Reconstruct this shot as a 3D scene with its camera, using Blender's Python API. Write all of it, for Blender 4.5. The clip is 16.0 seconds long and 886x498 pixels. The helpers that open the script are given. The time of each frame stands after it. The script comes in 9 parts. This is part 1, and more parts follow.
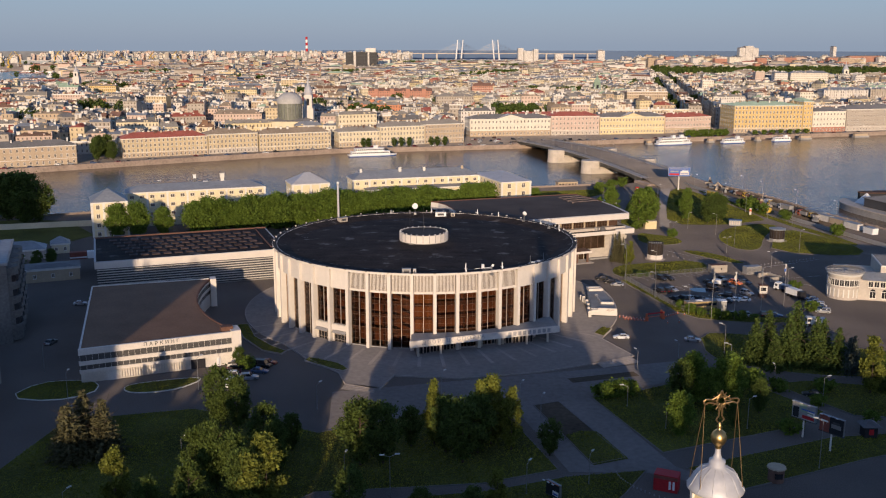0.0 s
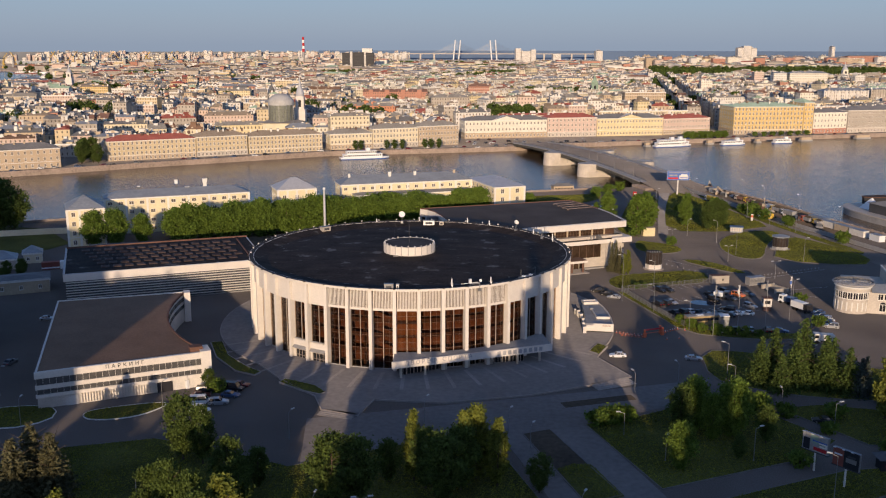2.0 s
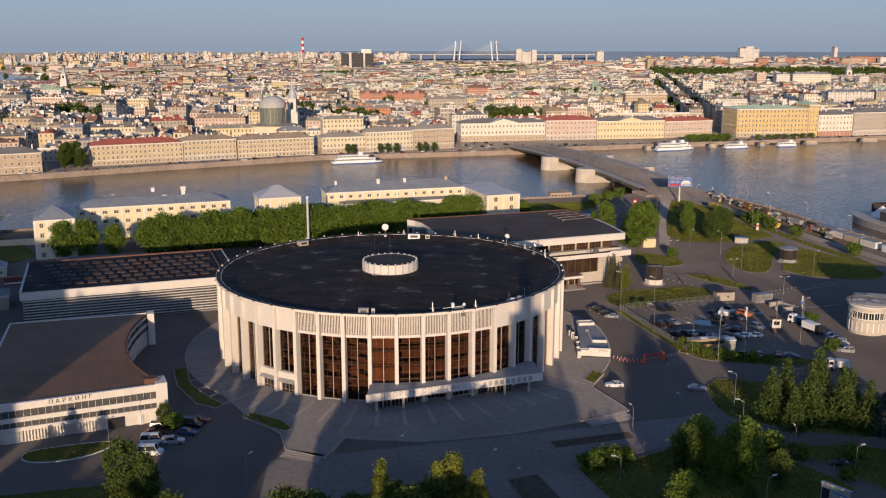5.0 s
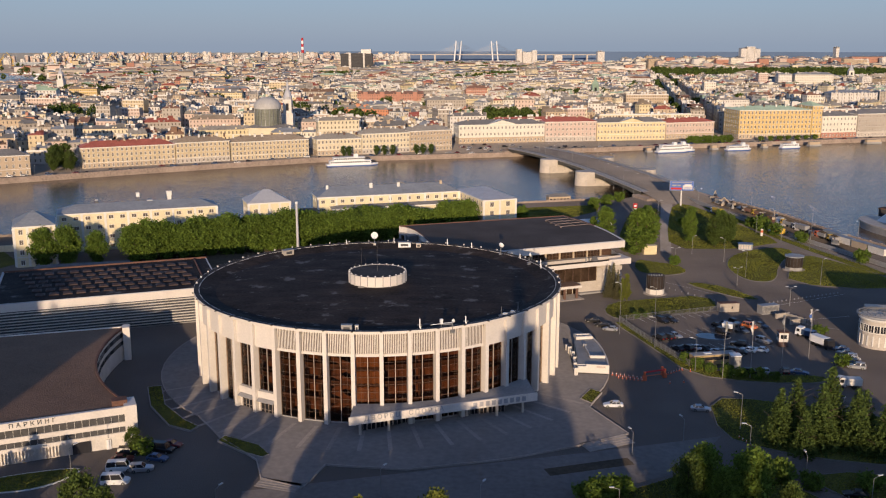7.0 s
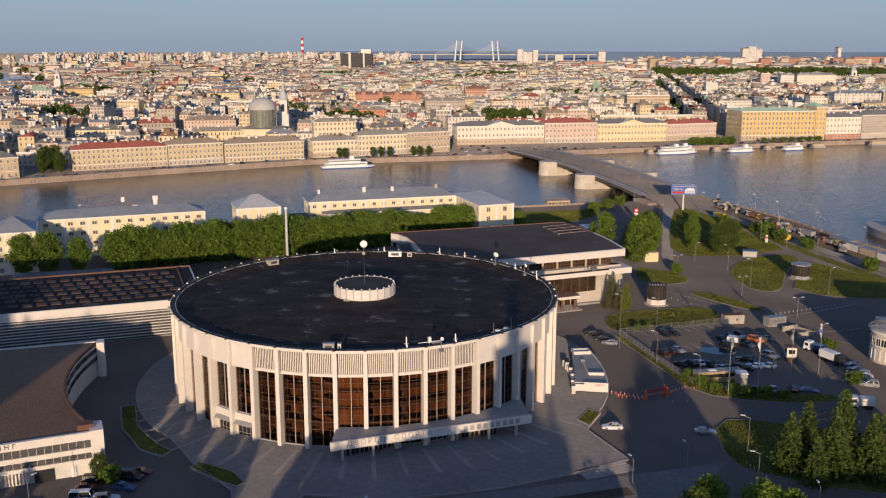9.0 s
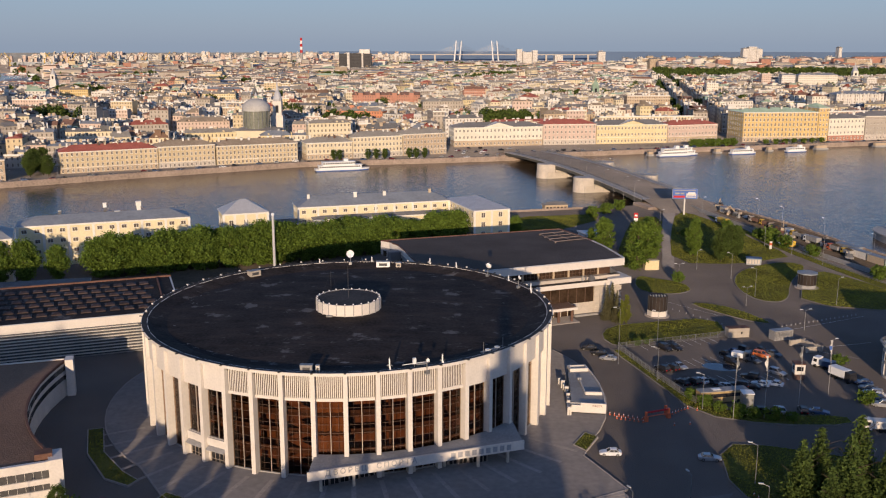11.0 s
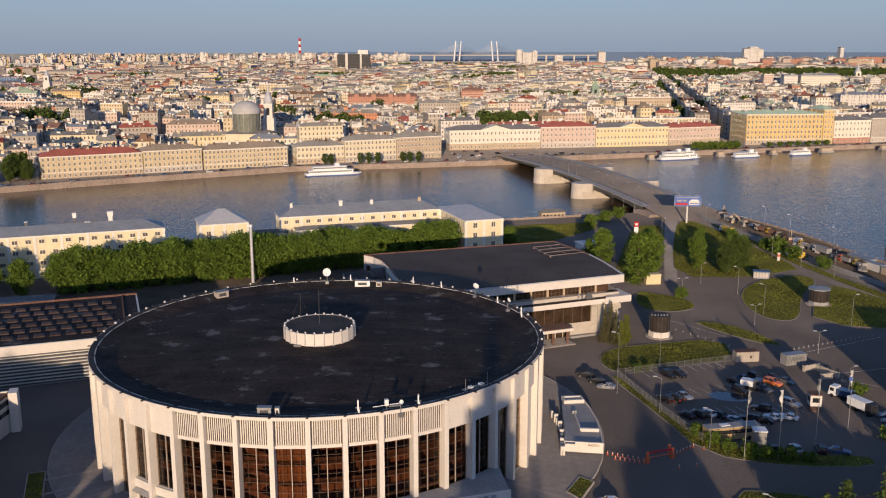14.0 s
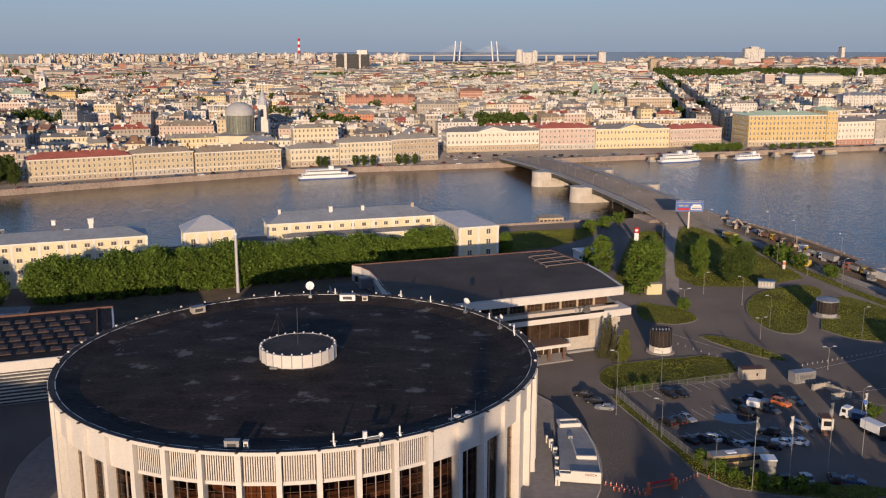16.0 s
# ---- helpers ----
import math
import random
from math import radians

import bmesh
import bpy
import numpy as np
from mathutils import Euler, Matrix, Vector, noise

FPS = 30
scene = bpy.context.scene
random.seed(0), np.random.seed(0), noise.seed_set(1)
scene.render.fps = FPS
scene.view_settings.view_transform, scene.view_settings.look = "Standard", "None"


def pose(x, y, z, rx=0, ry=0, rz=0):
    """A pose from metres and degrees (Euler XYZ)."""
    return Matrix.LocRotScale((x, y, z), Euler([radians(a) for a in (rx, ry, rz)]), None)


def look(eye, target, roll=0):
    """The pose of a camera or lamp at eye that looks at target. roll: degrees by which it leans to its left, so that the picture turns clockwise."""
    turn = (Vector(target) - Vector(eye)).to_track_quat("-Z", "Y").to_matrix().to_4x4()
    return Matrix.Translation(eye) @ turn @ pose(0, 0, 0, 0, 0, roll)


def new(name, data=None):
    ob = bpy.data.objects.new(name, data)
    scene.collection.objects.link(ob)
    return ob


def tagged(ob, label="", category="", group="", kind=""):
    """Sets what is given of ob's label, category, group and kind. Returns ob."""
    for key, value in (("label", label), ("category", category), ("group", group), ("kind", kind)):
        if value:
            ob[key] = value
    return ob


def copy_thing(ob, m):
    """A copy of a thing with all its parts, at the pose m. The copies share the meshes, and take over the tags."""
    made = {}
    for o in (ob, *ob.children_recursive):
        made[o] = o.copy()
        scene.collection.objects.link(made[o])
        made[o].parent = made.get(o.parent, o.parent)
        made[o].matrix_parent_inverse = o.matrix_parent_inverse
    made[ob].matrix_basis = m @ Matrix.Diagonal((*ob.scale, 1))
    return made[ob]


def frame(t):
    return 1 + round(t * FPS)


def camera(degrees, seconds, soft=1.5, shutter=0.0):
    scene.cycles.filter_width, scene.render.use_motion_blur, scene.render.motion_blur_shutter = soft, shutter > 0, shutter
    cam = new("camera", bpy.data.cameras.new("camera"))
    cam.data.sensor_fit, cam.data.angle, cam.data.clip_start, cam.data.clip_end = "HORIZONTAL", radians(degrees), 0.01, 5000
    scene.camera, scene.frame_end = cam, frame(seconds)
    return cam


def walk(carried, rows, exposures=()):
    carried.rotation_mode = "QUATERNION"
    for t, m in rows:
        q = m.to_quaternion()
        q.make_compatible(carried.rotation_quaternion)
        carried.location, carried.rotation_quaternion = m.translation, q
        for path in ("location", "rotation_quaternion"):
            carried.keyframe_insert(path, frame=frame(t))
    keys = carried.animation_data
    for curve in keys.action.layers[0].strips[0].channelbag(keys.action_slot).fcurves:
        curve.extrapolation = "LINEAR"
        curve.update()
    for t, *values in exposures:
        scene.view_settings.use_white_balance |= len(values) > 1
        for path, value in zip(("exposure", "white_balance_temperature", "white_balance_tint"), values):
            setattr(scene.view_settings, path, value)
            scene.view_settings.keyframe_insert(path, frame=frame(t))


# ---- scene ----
cam = camera(50.82, 16.0, soft=1.15)
# seconds, x, y, z, yaw, pitch, roll
PATH = [
    (0.0, 7.93, -285.60, 80.35, 0.474, -12.313, 0.110),
    (0.5, 8.74, -281.62, 80.33, 0.435, -12.310, 0.107),
    (1.0, 9.55, -277.62, 80.33, 0.398, -12.303, 0.089),
    (1.5, 10.34, -273.67, 80.33, 0.371, -12.304, 0.079),
    (2.0, 11.21, -269.79, 80.42, 0.366, -12.300, 0.079),
    (2.5, 12.05, -266.10, 80.51, 0.375, -12.290, 0.080),
    (3.0, 12.93, -262.49, 80.57, 0.382, -12.280, 0.071),
    (3.5, 13.73, -259.07, 80.65, 0.412, -12.276, 0.053),
    (4.0, 14.55, -255.71, 80.71, 0.443, -12.273, 0.050),
    (6.5, 17.99, -239.44, 80.68, 0.483, -12.255, 0.041),
    (7.0, 18.68, -236.33, 80.75, 0.515, -12.256, 0.042),
    (7.5, 19.33, -233.26, 80.89, 0.540, -12.261, 0.047),
    (8.0, 19.95, -230.14, 80.92, 0.554, -12.268, 0.054),
    (8.5, 20.52, -227.07, 80.95, 0.565, -12.259, 0.057),
    (9.0, 21.16, -223.89, 80.90, 0.579, -12.264, 0.058),
    (11.5, 24.32, -207.57, 81.05, 0.578, -12.262, 0.057),
    (12.0, 24.94, -204.15, 81.12, 0.593, -12.254, 0.066),
    (12.5, 25.61, -200.80, 81.10, 0.593, -12.253, 0.061),
    (13.0, 26.33, -197.31, 81.09, 0.612, -12.244, 0.047),
    (13.5, 27.04, -193.80, 81.11, 0.622, -12.243, 0.017),
    (14.0, 27.72, -190.41, 81.11, 0.618, -12.233, -0.013),
    (14.5, 28.43, -187.04, 81.16, 0.633, -12.229, -0.026),
    (15.0, 29.01, -183.61, 81.13, 0.636, -12.221, -0.028),
    (15.5, 29.69, -180.42, 81.20, 0.632, -12.218, -0.030),
    (16.0, 30.27, -177.54, 81.38, 0.646, -12.235, -0.045),
]
walk(cam, [(t, pose(x, y, z, 0, 0, yaw) @ pose(0, 0, 0, 90 + pitch) @ pose(0, 0, 0, 0, 0, roll)) for t, x, y, z, yaw, pitch, roll in PATH],
     exposures=((0.0, 0.06, 6380, 26), (16.0, 0.06, 6380, 26)))

# ---- daylight: low morning sun behind the camera ----
SUN_ELEV, SUN_AZ = 8.4, 0.05          # degrees; shadows run towards (SUN_AZ, 1)
world = bpy.data.worlds.new("morning_sky")
scene.world = world
world.use_nodes = True
wn = world.node_tree
sky = wn.nodes.new("ShaderNodeTexSky")
sky.sky_type, sky.sun_disc = "NISHITA", False
sky.sun_elevation, sky.sun_rotation = radians(SUN_ELEV), math.pi + math.atan(SUN_AZ)
sky.air_density, sky.dust_density, sky.ozone_density, sky.altitude = 1.0, 0.75, 5.0, 60
tone = wn.nodes.new("ShaderNodeMix")
tone.data_type, tone.blend_type = "RGBA", "MULTIPLY"
tone.inputs["Factor"].default_value, tone.inputs["B"].default_value = 1.0, (1.14, 0.98, 0.88, 1)   # clear cool morning air
wn.links.new(sky.outputs[0], tone.inputs["A"])
veil = wn.nodes.new("ShaderNodeMix")
veil.data_type = "RGBA"
veil.inputs["B"].default_value = (1.42, 2.04, 2.60, 1)   # grey-blue morning haze, thick at the horizon and thin overhead
up = wn.nodes.new("ShaderNodeSeparateXYZ")
haze = wn.nodes.new("ShaderNodeMapRange")
haze.interpolation_type = "SMOOTHSTEP"
for key, value in (("From Min", 0.0), ("From Max", 0.32), ("To Min", 0.72), ("To Max", 0.12)):
    haze.inputs[key].default_value = value
wn.links.new(wn.nodes.new("ShaderNodeTexCoord").outputs["Generated"], up.inputs[0])
wn.links.new(up.outputs["Z"], haze.inputs["Value"])
wn.links.new(haze.outputs[0], veil.inputs["Factor"])
wn.links.new(tone.outputs["Result"], veil.inputs["A"])
wn.links.new(veil.outputs["Result"], wn.nodes["Background"].inputs[0])
wn.nodes["Background"].inputs[1].default_value = 0.178
sun = new("sun", bpy.data.lights.new("sun", "SUN"))
sun.data.energy, sun.data.angle, sun.data.color = 4.0, radians(0.55), (1.0, 0.81, 0.495)
_a = Vector((SUN_AZ, 1, 0)).normalized() * math.cos(radians(SUN_ELEV))
sun.matrix_world = look((0, -400, 300), Vector((0, -400, 300)) + Vector((_a.x, _a.y, -math.sin(radians(SUN_ELEV)))))


# ---- materials ----
def mat(name, col, rough=0.85, metal=0.0, var=0.18, big=0.12, fine=2.0, bump=0.0, per_object=0.0, per_island=0.0, spec=0.18, tint=None, translucent=0.0, dull=0.0):
    """A surface with two scales of variation: broad stains (big, per metre) and grain (fine, per metre)."""
    m = bpy.data.materials.new(name)
    m.use_nodes = True
    n, l = m.node_tree.nodes, m.node_tree.links
    b = n["Principled BSDF"]
    b.inputs["Roughness"].default_value, b.inputs["Metallic"].default_value = rough, metal
    b.inputs["Specular IOR Level"].default_value, b.inputs["Diffuse Roughness"].default_value = spec, dull
    tc = n.new("ShaderNodeTexCoord")
    a = n.new("ShaderNodeTexNoise"); a.inputs["Scale"].default_value, a.inputs["Detail"].default_value = big, 5
    g = n.new("ShaderNodeTexNoise"); g.inputs["Scale"].default_value, g.inputs["Detail"].default_value = fine, 3
    l.new(tc.outputs["Object"], a.inputs["Vector"]); l.new(tc.outputs["Object"], g.inputs["Vector"])
    add = n.new("ShaderNodeMath"); add.operation = "ADD"
    l.new(a.outputs["Fac"], add.inputs[0]); l.new(g.outputs["Fac"], add.inputs[1])
    last = add
    for amount, sock in ((per_object, n.new("ShaderNodeObjectInfo").outputs["Random"] if per_object else None),
                         (per_island, n.new("ShaderNodeNewGeometry").outputs["Random Per Island"] if per_island else None)):
        if amount:
            mul = n.new("ShaderNodeMath"); mul.operation = "MULTIPLY_ADD"
            mul.inputs[1].default_value, mul.inputs[2].default_value = amount, -amount / 2
            l.new(sock, mul.inputs[0])
            more = n.new("ShaderNodeMath"); more.operation = "ADD"
            l.new(last.outputs[0], more.inputs[0]); l.new(mul.outputs[0], more.inputs[1])
            last = more
    mr = n.new("ShaderNodeMapRange")
    mr.inputs["From Min"].default_value, mr.inputs["From Max"].default_value = 0.55, 1.45
    l.new(last.outputs[0], mr.inputs["Value"])
    mix = n.new("ShaderNodeMix"); mix.data_type = "RGBA"
    lo = [max(c * (1 - 1.6 * var), 0) for c in col]
    hi = list(tint) if tint else [min(c * (1 + 1.2 * var), 0.95) for c in col]
    mix.inputs["A"].default_value, mix.inputs["B"].default_value = (*lo, 1), (*hi, 1)
    l.new(mr.outputs[0], mix.inputs["Factor"]); l.new(mix.outputs["Result"], b.inputs["Base Color"])
    if bump:
        bp = n.new("ShaderNodeBump"); bp.inputs["Strength"].default_value, bp.inputs["Distance"].default_value = 0.9, bump
        l.new(g.outputs["Fac"], bp.inputs["Height"]); l.new(bp.outputs[0], b.inputs["Normal"])
    if translucent:
        t = n.new("ShaderNodeBsdfTranslucent"); s = n.new("ShaderNodeMixShader")
        s.inputs[0].default_value = translucent
        l.new(mix.outputs["Result"], t.inputs["Color"])
        l.new(b.outputs[0], s.inputs[1]); l.new(t.outputs[0], s.inputs[2]); l.new(s.outputs[0], n["Material Output"].inputs["Surface"])
    return m


def glass_mat(name, tint, rough=0.03, clear=0.75):
    """Tinted glazing: lets the room behind show and mirrors the sky by its Fresnel gloss."""
    m = bpy.data.materials.new(name)
    m.use_nodes = True
    n, l = m.node_tree.nodes, m.node_tree.links
    t, g, s, f = (n.new("ShaderNode" + k) for k in ("BsdfTransparent", "BsdfGlossy", "MixShader", "Fresnel"))
    t.inputs[0].default_value = (*tint, 1)
    g.inputs["Roughness"].default_value = rough
    f.inputs[0].default_value = 1.5
    l.new(f.outputs[0], s.inputs[0]); l.new(t.outputs[0], s.inputs[1]); l.new(g.outputs[0], s.inputs[2])
    l.new(s.outputs[0], n["Material Output"].inputs["Surface"])
    return m


def water_mat(name, col):
    m = mat(name, col, rough=0.07, var=0.25, big=0.01, fine=0.05, spec=0.4)
    n, l = m.node_tree.nodes, m.node_tree.links
    b = n["Principled BSDF"]
    b.inputs["IOR"].default_value = 1.33
    tc = n.new("ShaderNodeTexCoord"); mp = n.new("ShaderNodeMapping")
    mp.inputs["Scale"].default_value = (0.34, 0.46, 1)
    w1 = n.new("ShaderNodeTexNoise"); w1.inputs["Scale"].default_value, w1.inputs["Detail"].default_value = 1.0, 4
    w2 = n.new("ShaderNodeTexNoise"); w2.inputs["Scale"].default_value, w2.inputs["Detail"].default_value = 0.05, 3
    l.new(tc.outputs["Object"], mp.inputs[0]); l.new(mp.outputs[0], w1.inputs["Vector"]); l.new(tc.outputs["Object"], w2.inputs["Vector"])
    bp = n.new("ShaderNodeBump"); bp.inputs["Strength"].default_value, bp.inputs["Distance"].default_value = 0.60, 0.46
    l.new(w1.outputs["Fac"], bp.inputs["Height"]); l.new(bp.outputs[0], b.inputs["Normal"])
    mr = n.new("ShaderNodeMapRange"); mr.inputs["To Min"].default_value, mr.inputs["To Max"].default_value = 0.07, 0.2
    l.new(w2.outputs["Fac"], mr.inputs["Value"]); l.new(mr.outputs[0], b.inputs["Roughness"])
    return m


ASPHALT = mat("asphalt", (0.150, 0.128, 0.113), 0.9, var=0.32, big=0.035, fine=4.0, bump=0.22, dull=1.0)
ASPHALT_WARM = mat("worn_asphalt", (0.20, 0.175, 0.155), 0.9, var=0.28, big=0.04, fine=4.0, bump=0.3, dull=1.0)
PAVING = mat("granite_paving", (0.20, 0.182, 0.172), 0.8, var=0.2, big=0.06, fine=0.8, per_object=0.5, dull=1.0)
PAVING_PALE = mat("pale_granite", (0.30, 0.27, 0.25), 0.8, var=0.2, big=0.1, fine=1.5, per_object=0.3, dull=1.0)
KERB = mat("granite_kerb", (0.17, 0.16, 0.15), 0.8, var=0.15, big=0.3, fine=3, dull=1.0)
PUDDLE = mat("wet_asphalt", (0.035, 0.038, 0.05), 0.12, var=0.3, big=0.2, fine=1.0, spec=0.5)
PAINT = mat("road_paint", (0.65, 0.65, 0.62), 0.7, var=0.3, big=0.4, fine=3)
GRASS = mat("lawn", (0.10, 0.105, 0.026), 0.95, var=0.5, big=0.06, fine=2.2, bump=0.35, spec=0.1, dull=1.0)
SOIL = mat("bare_soil", (0.09, 0.07, 0.05), 0.95, var=0.35, big=0.1, fine=1, dull=1.0)
FIELD = mat("far_ground", (0.32, 0.27, 0.22), 0.95, var=0.35, big=0.02, fine=3.0, bump=0.5, dull=1.0)
WATER = water_mat("river_water", (0.145, 0.094, 0.050))
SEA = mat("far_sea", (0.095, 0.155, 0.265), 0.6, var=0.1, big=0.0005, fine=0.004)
# pale grey-blue: the haze over distant land is put into this colour
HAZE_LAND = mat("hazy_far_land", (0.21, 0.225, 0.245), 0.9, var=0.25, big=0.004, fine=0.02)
WHITE = mat("warm_white_concrete", (0.71, 0.655, 0.59), 0.7, var=0.09, big=0.25, fine=2.5, bump=0.005)
# dark brown that puts the shade between the ribs into the colour
RIB_GAP_SHADE = mat("painted_rib_gap", (0.17, 0.13, 0.105), 0.8, var=0.14, big=0.3, fine=3, per_object=0.2)
WHITE_AGED = mat("aged_white_panel", (0.70, 0.66, 0.60), 0.75, var=0.14, big=0.3, fine=3, per_object=0.2)
STONE = mat("pale_limestone", (0.55, 0.49, 0.42), 0.8, var=0.16, big=0.3, fine=2)
GRANITE = mat("quay_granite", (0.36, 0.285, 0.235), 0.85, var=0.3, big=0.08, fine=0.8, dull=0.3)
GIRDER = mat("olive_girder_paint", (0.13, 0.12, 0.095), 0.7, var=0.25, big=0.1, fine=1.5)
GREY_BAND = mat("grey_strip_glazing", (0.09, 0.087, 0.085), 0.5, var=0.25, big=0.4, fine=2)
CITY_WIN = mat("far_window", (0.15, 0.125, 0.105), 0.4, var=0.4, big=0.2, fine=0.6)
CONCRETE = mat("grey_concrete", (0.34, 0.33, 0.32), 0.85, var=0.2, big=0.2, fine=2)
MEMBRANE = mat("bitumen_roof", (0.031, 0.026, 0.0255), 0.85, var=0.5, big=0.16, fine=1.6, bump=0.04, tint=(0.056, 0.047, 0.044), spec=0.1)


def worn_membrane(m):
    """Long brownish wash marks and ragged pale patches where the coating has worn through."""
    n, l = m.node_tree.nodes, m.node_tree.links
    b = n["Principled BSDF"]
    base = b.inputs["Base Color"].links[0].from_socket
    tc = n.new("ShaderNodeTexCoord")
    for scale, freq, lo, hi, amount, col in (((0.3, 1.0, 1), 0.3, 0.48, 0.74, 0.55, (0.080, 0.056, 0.045, 1)), ((1, 1, 1), 0.15, 0.60, 0.66, 0.75, (0.165, 0.155, 0.15, 1)), ((0.5, 1.4, 1), 0.4, 0.63, 0.70, 0.5, (0.13, 0.12, 0.11, 1))):
        mp, t, r, x = n.new("ShaderNodeMapping"), n.new("ShaderNodeTexNoise"), n.new("ShaderNodeMapRange"), n.new("ShaderNodeMix")
        mp.inputs["Scale"].default_value = scale
        t.inputs["Scale"].default_value, t.inputs["Detail"].default_value, t.inputs["Roughness"].default_value = freq, 7, 0.62
        r.inputs["From Min"].default_value, r.inputs["From Max"].default_value, r.inputs["To Max"].default_value = lo, hi, amount
        x.data_type, x.inputs["B"].default_value = "RGBA", col
        l.new(tc.outputs["Object"], mp.inputs[0]); l.new(mp.outputs[0], t.inputs["Vector"]); l.new(t.outputs["Fac"], r.inputs["Value"])
        l.new(r.outputs[0], x.inputs["Factor"]); l.new(base, x.inputs["A"])
        base = x.outputs["Result"]
    l.new(base, b.inputs["Base Color"])


worn_membrane(MEMBRANE)
BAND = mat("weathered_roof_band", (0.062, 0.056, 0.052), 0.85, var=0.35, big=0.2, fine=1.5)
PATCH = mat("worn_silver_coating", (0.15, 0.145, 0.14), 0.7, var=0.4, big=0.4, fine=1.2)
BROWN_ROOF = mat("brown_felt_roof", (0.25, 0.155, 0.105), 0.95, var=0.25, big=0.07, fine=3.0, bump=0.15, spec=0.08)
WING_FELT = mat("dark_brown_felt", (0.118, 0.093, 0.077), 0.9, var=0.3, big=0.08, fine=2.0, bump=0.08, spec=0.1)
BLADE = mat("grass_blade", (0.215, 0.225, 0.038), 0.8, var=0.45, big=0.08, fine=1.0, per_island=0.4, spec=0.1, translucent=0.3)
RUST = mat("rusty_edge", (0.17, 0.088, 0.062), 0.8, var=0.3, big=0.3, fine=2)
RUSTED = mat("weathered_pipe", (0.26, 0.20, 0.17), 0.8, var=0.3, big=0.5, fine=3)
SKYLIGHT = mat("roof_skylight_plastic", (0.066, 0.045, 0.039), 0.6, var=0.3, big=0.4, fine=2, per_object=0.6)
BRONZE_GLASS = glass_mat("bronze_glass", (0.47, 0.315, 0.215))
DARK_GLASS = mat("dark_window_glass", (0.030, 0.030, 0.034), 0.12, var=0.3, big=0.3, fine=1, spec=0.6)
BROWN_GLASS = mat("brown_window_glass", (0.06, 0.038, 0.025), 0.12, var=0.4, big=0.3, fine=1, spec=0.6)
WOOD = mat("orange_wood_lining", (0.16, 0.072, 0.038), 0.6, var=0.3, big=0.15, fine=1.2)
# brighter amber than the lining: sunlight on the wood put into its colour
SUNLIT_WOOD = mat("sunlit_timber", (0.23, 0.105, 0.045), 0.5, var=0.25, big=0.3, fine=2, per_island=0.4)
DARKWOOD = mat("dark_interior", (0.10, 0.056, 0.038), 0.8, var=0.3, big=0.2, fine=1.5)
MULLION = mat("anodised_mullion", (0.60, 0.50, 0.42), 0.45, metal=0.4, var=0.1)
BRONZE_BAR = mat("bronze_glazing_bar", (0.16, 0.10, 0.07), 0.5, metal=0.2, var=0.15)
SLAT = mat("dark_timber_slat", (0.045, 0.034, 0.029), 0.8, var=0.3, big=0.5, fine=3)
STEEL = mat("galvanised_steel", (0.30, 0.30, 0.30), 0.5, metal=0.6, var=0.15)
DARK_STEEL = mat("dark_steel", (0.09, 0.09, 0.095), 0.6, metal=0.3, var=0.2)
TIN = mat("grey_tin_roof", (0.30, 0.32, 0.34), 0.55, metal=0.15, var=0.16, big=0.15, fine=0.8)
TIN_DARK = mat("dark_tin_roof", (0.15, 0.15, 0.155), 0.6, metal=0.1, var=0.22, big=0.1, fine=0.8, dull=1.0)
TIN_RED = mat("red_tin_roof", (0.27, 0.085, 0.065), 0.6, var=0.22, big=0.15, fine=0.8, dull=1.0)
TIN_BRICK = mat("rusty_tin_roof", (0.18, 0.105, 0.08), 0.65, var=0.25, big=0.12, fine=0.8, dull=1.0)
TIN_GREEN = mat("green_copper_roof", (0.27, 0.37, 0.29), 0.6, var=0.2, big=0.15, fine=0.8, dull=1.0)
PALE_YELLOW = mat("pale_yellow_stucco", (0.76, 0.665, 0.44), 0.85, var=0.12, big=0.15, fine=1.5)
SAND = mat("sand_stucco", (0.62, 0.505, 0.325), 0.85, var=0.14, big=0.15, fine=1.5)
YELLOW = mat("yellow_stucco", (0.72, 0.60, 0.36), 0.85, var=0.1, big=0.15, fine=1.5)
CREAM = mat("cream_stucco", (0.71, 0.62, 0.44), 0.85, var=0.12, big=0.15, fine=1.5)
IVORY = mat("ivory_stucco", (0.74, 0.69, 0.58), 0.85, var=0.12, big=0.15, fine=1.5)
TERRA = mat("terracotta_stucco", (0.62, 0.27, 0.15), 0.85, var=0.12, big=0.15, fine=1.5)
DARK_MESH = mat("scaffold_netting", (0.21, 0.22, 0.18), 0.9, var=0.25, big=0.3, fine=2)
PINK = mat("pink_stucco", (0.62, 0.48, 0.40), 0.85, var=0.12, big=0.15, fine=1.5)
ROSE = mat("red_brick_stucco", (0.48, 0.24, 0.17), 0.85, var=0.16, big=0.15, fine=1.5)
OCHRE = mat("ochre_stucco", (0.66, 0.48, 0.21), 0.85, var=0.12, big=0.15, fine=1.5)
ROOF_GREY = mat("weathered_grey_roof", (0.22, 0.21, 0.195), 0.7, var=0.22, big=0.06, fine=0.6, dull=1.0)
ROOF_TAN = mat("dusty_tan_roof", (0.23, 0.19, 0.15), 0.75, var=0.22, big=0.06, fine=0.6, dull=1.0)
GREIGE = mat("grey_stucco", (0.44, 0.39, 0.33), 0.85, var=0.14, big=0.15, fine=1.5)
TAN = mat("tan_stucco", (0.52, 0.41, 0.29), 0.85, var=0.14, big=0.15, fine=1.5)
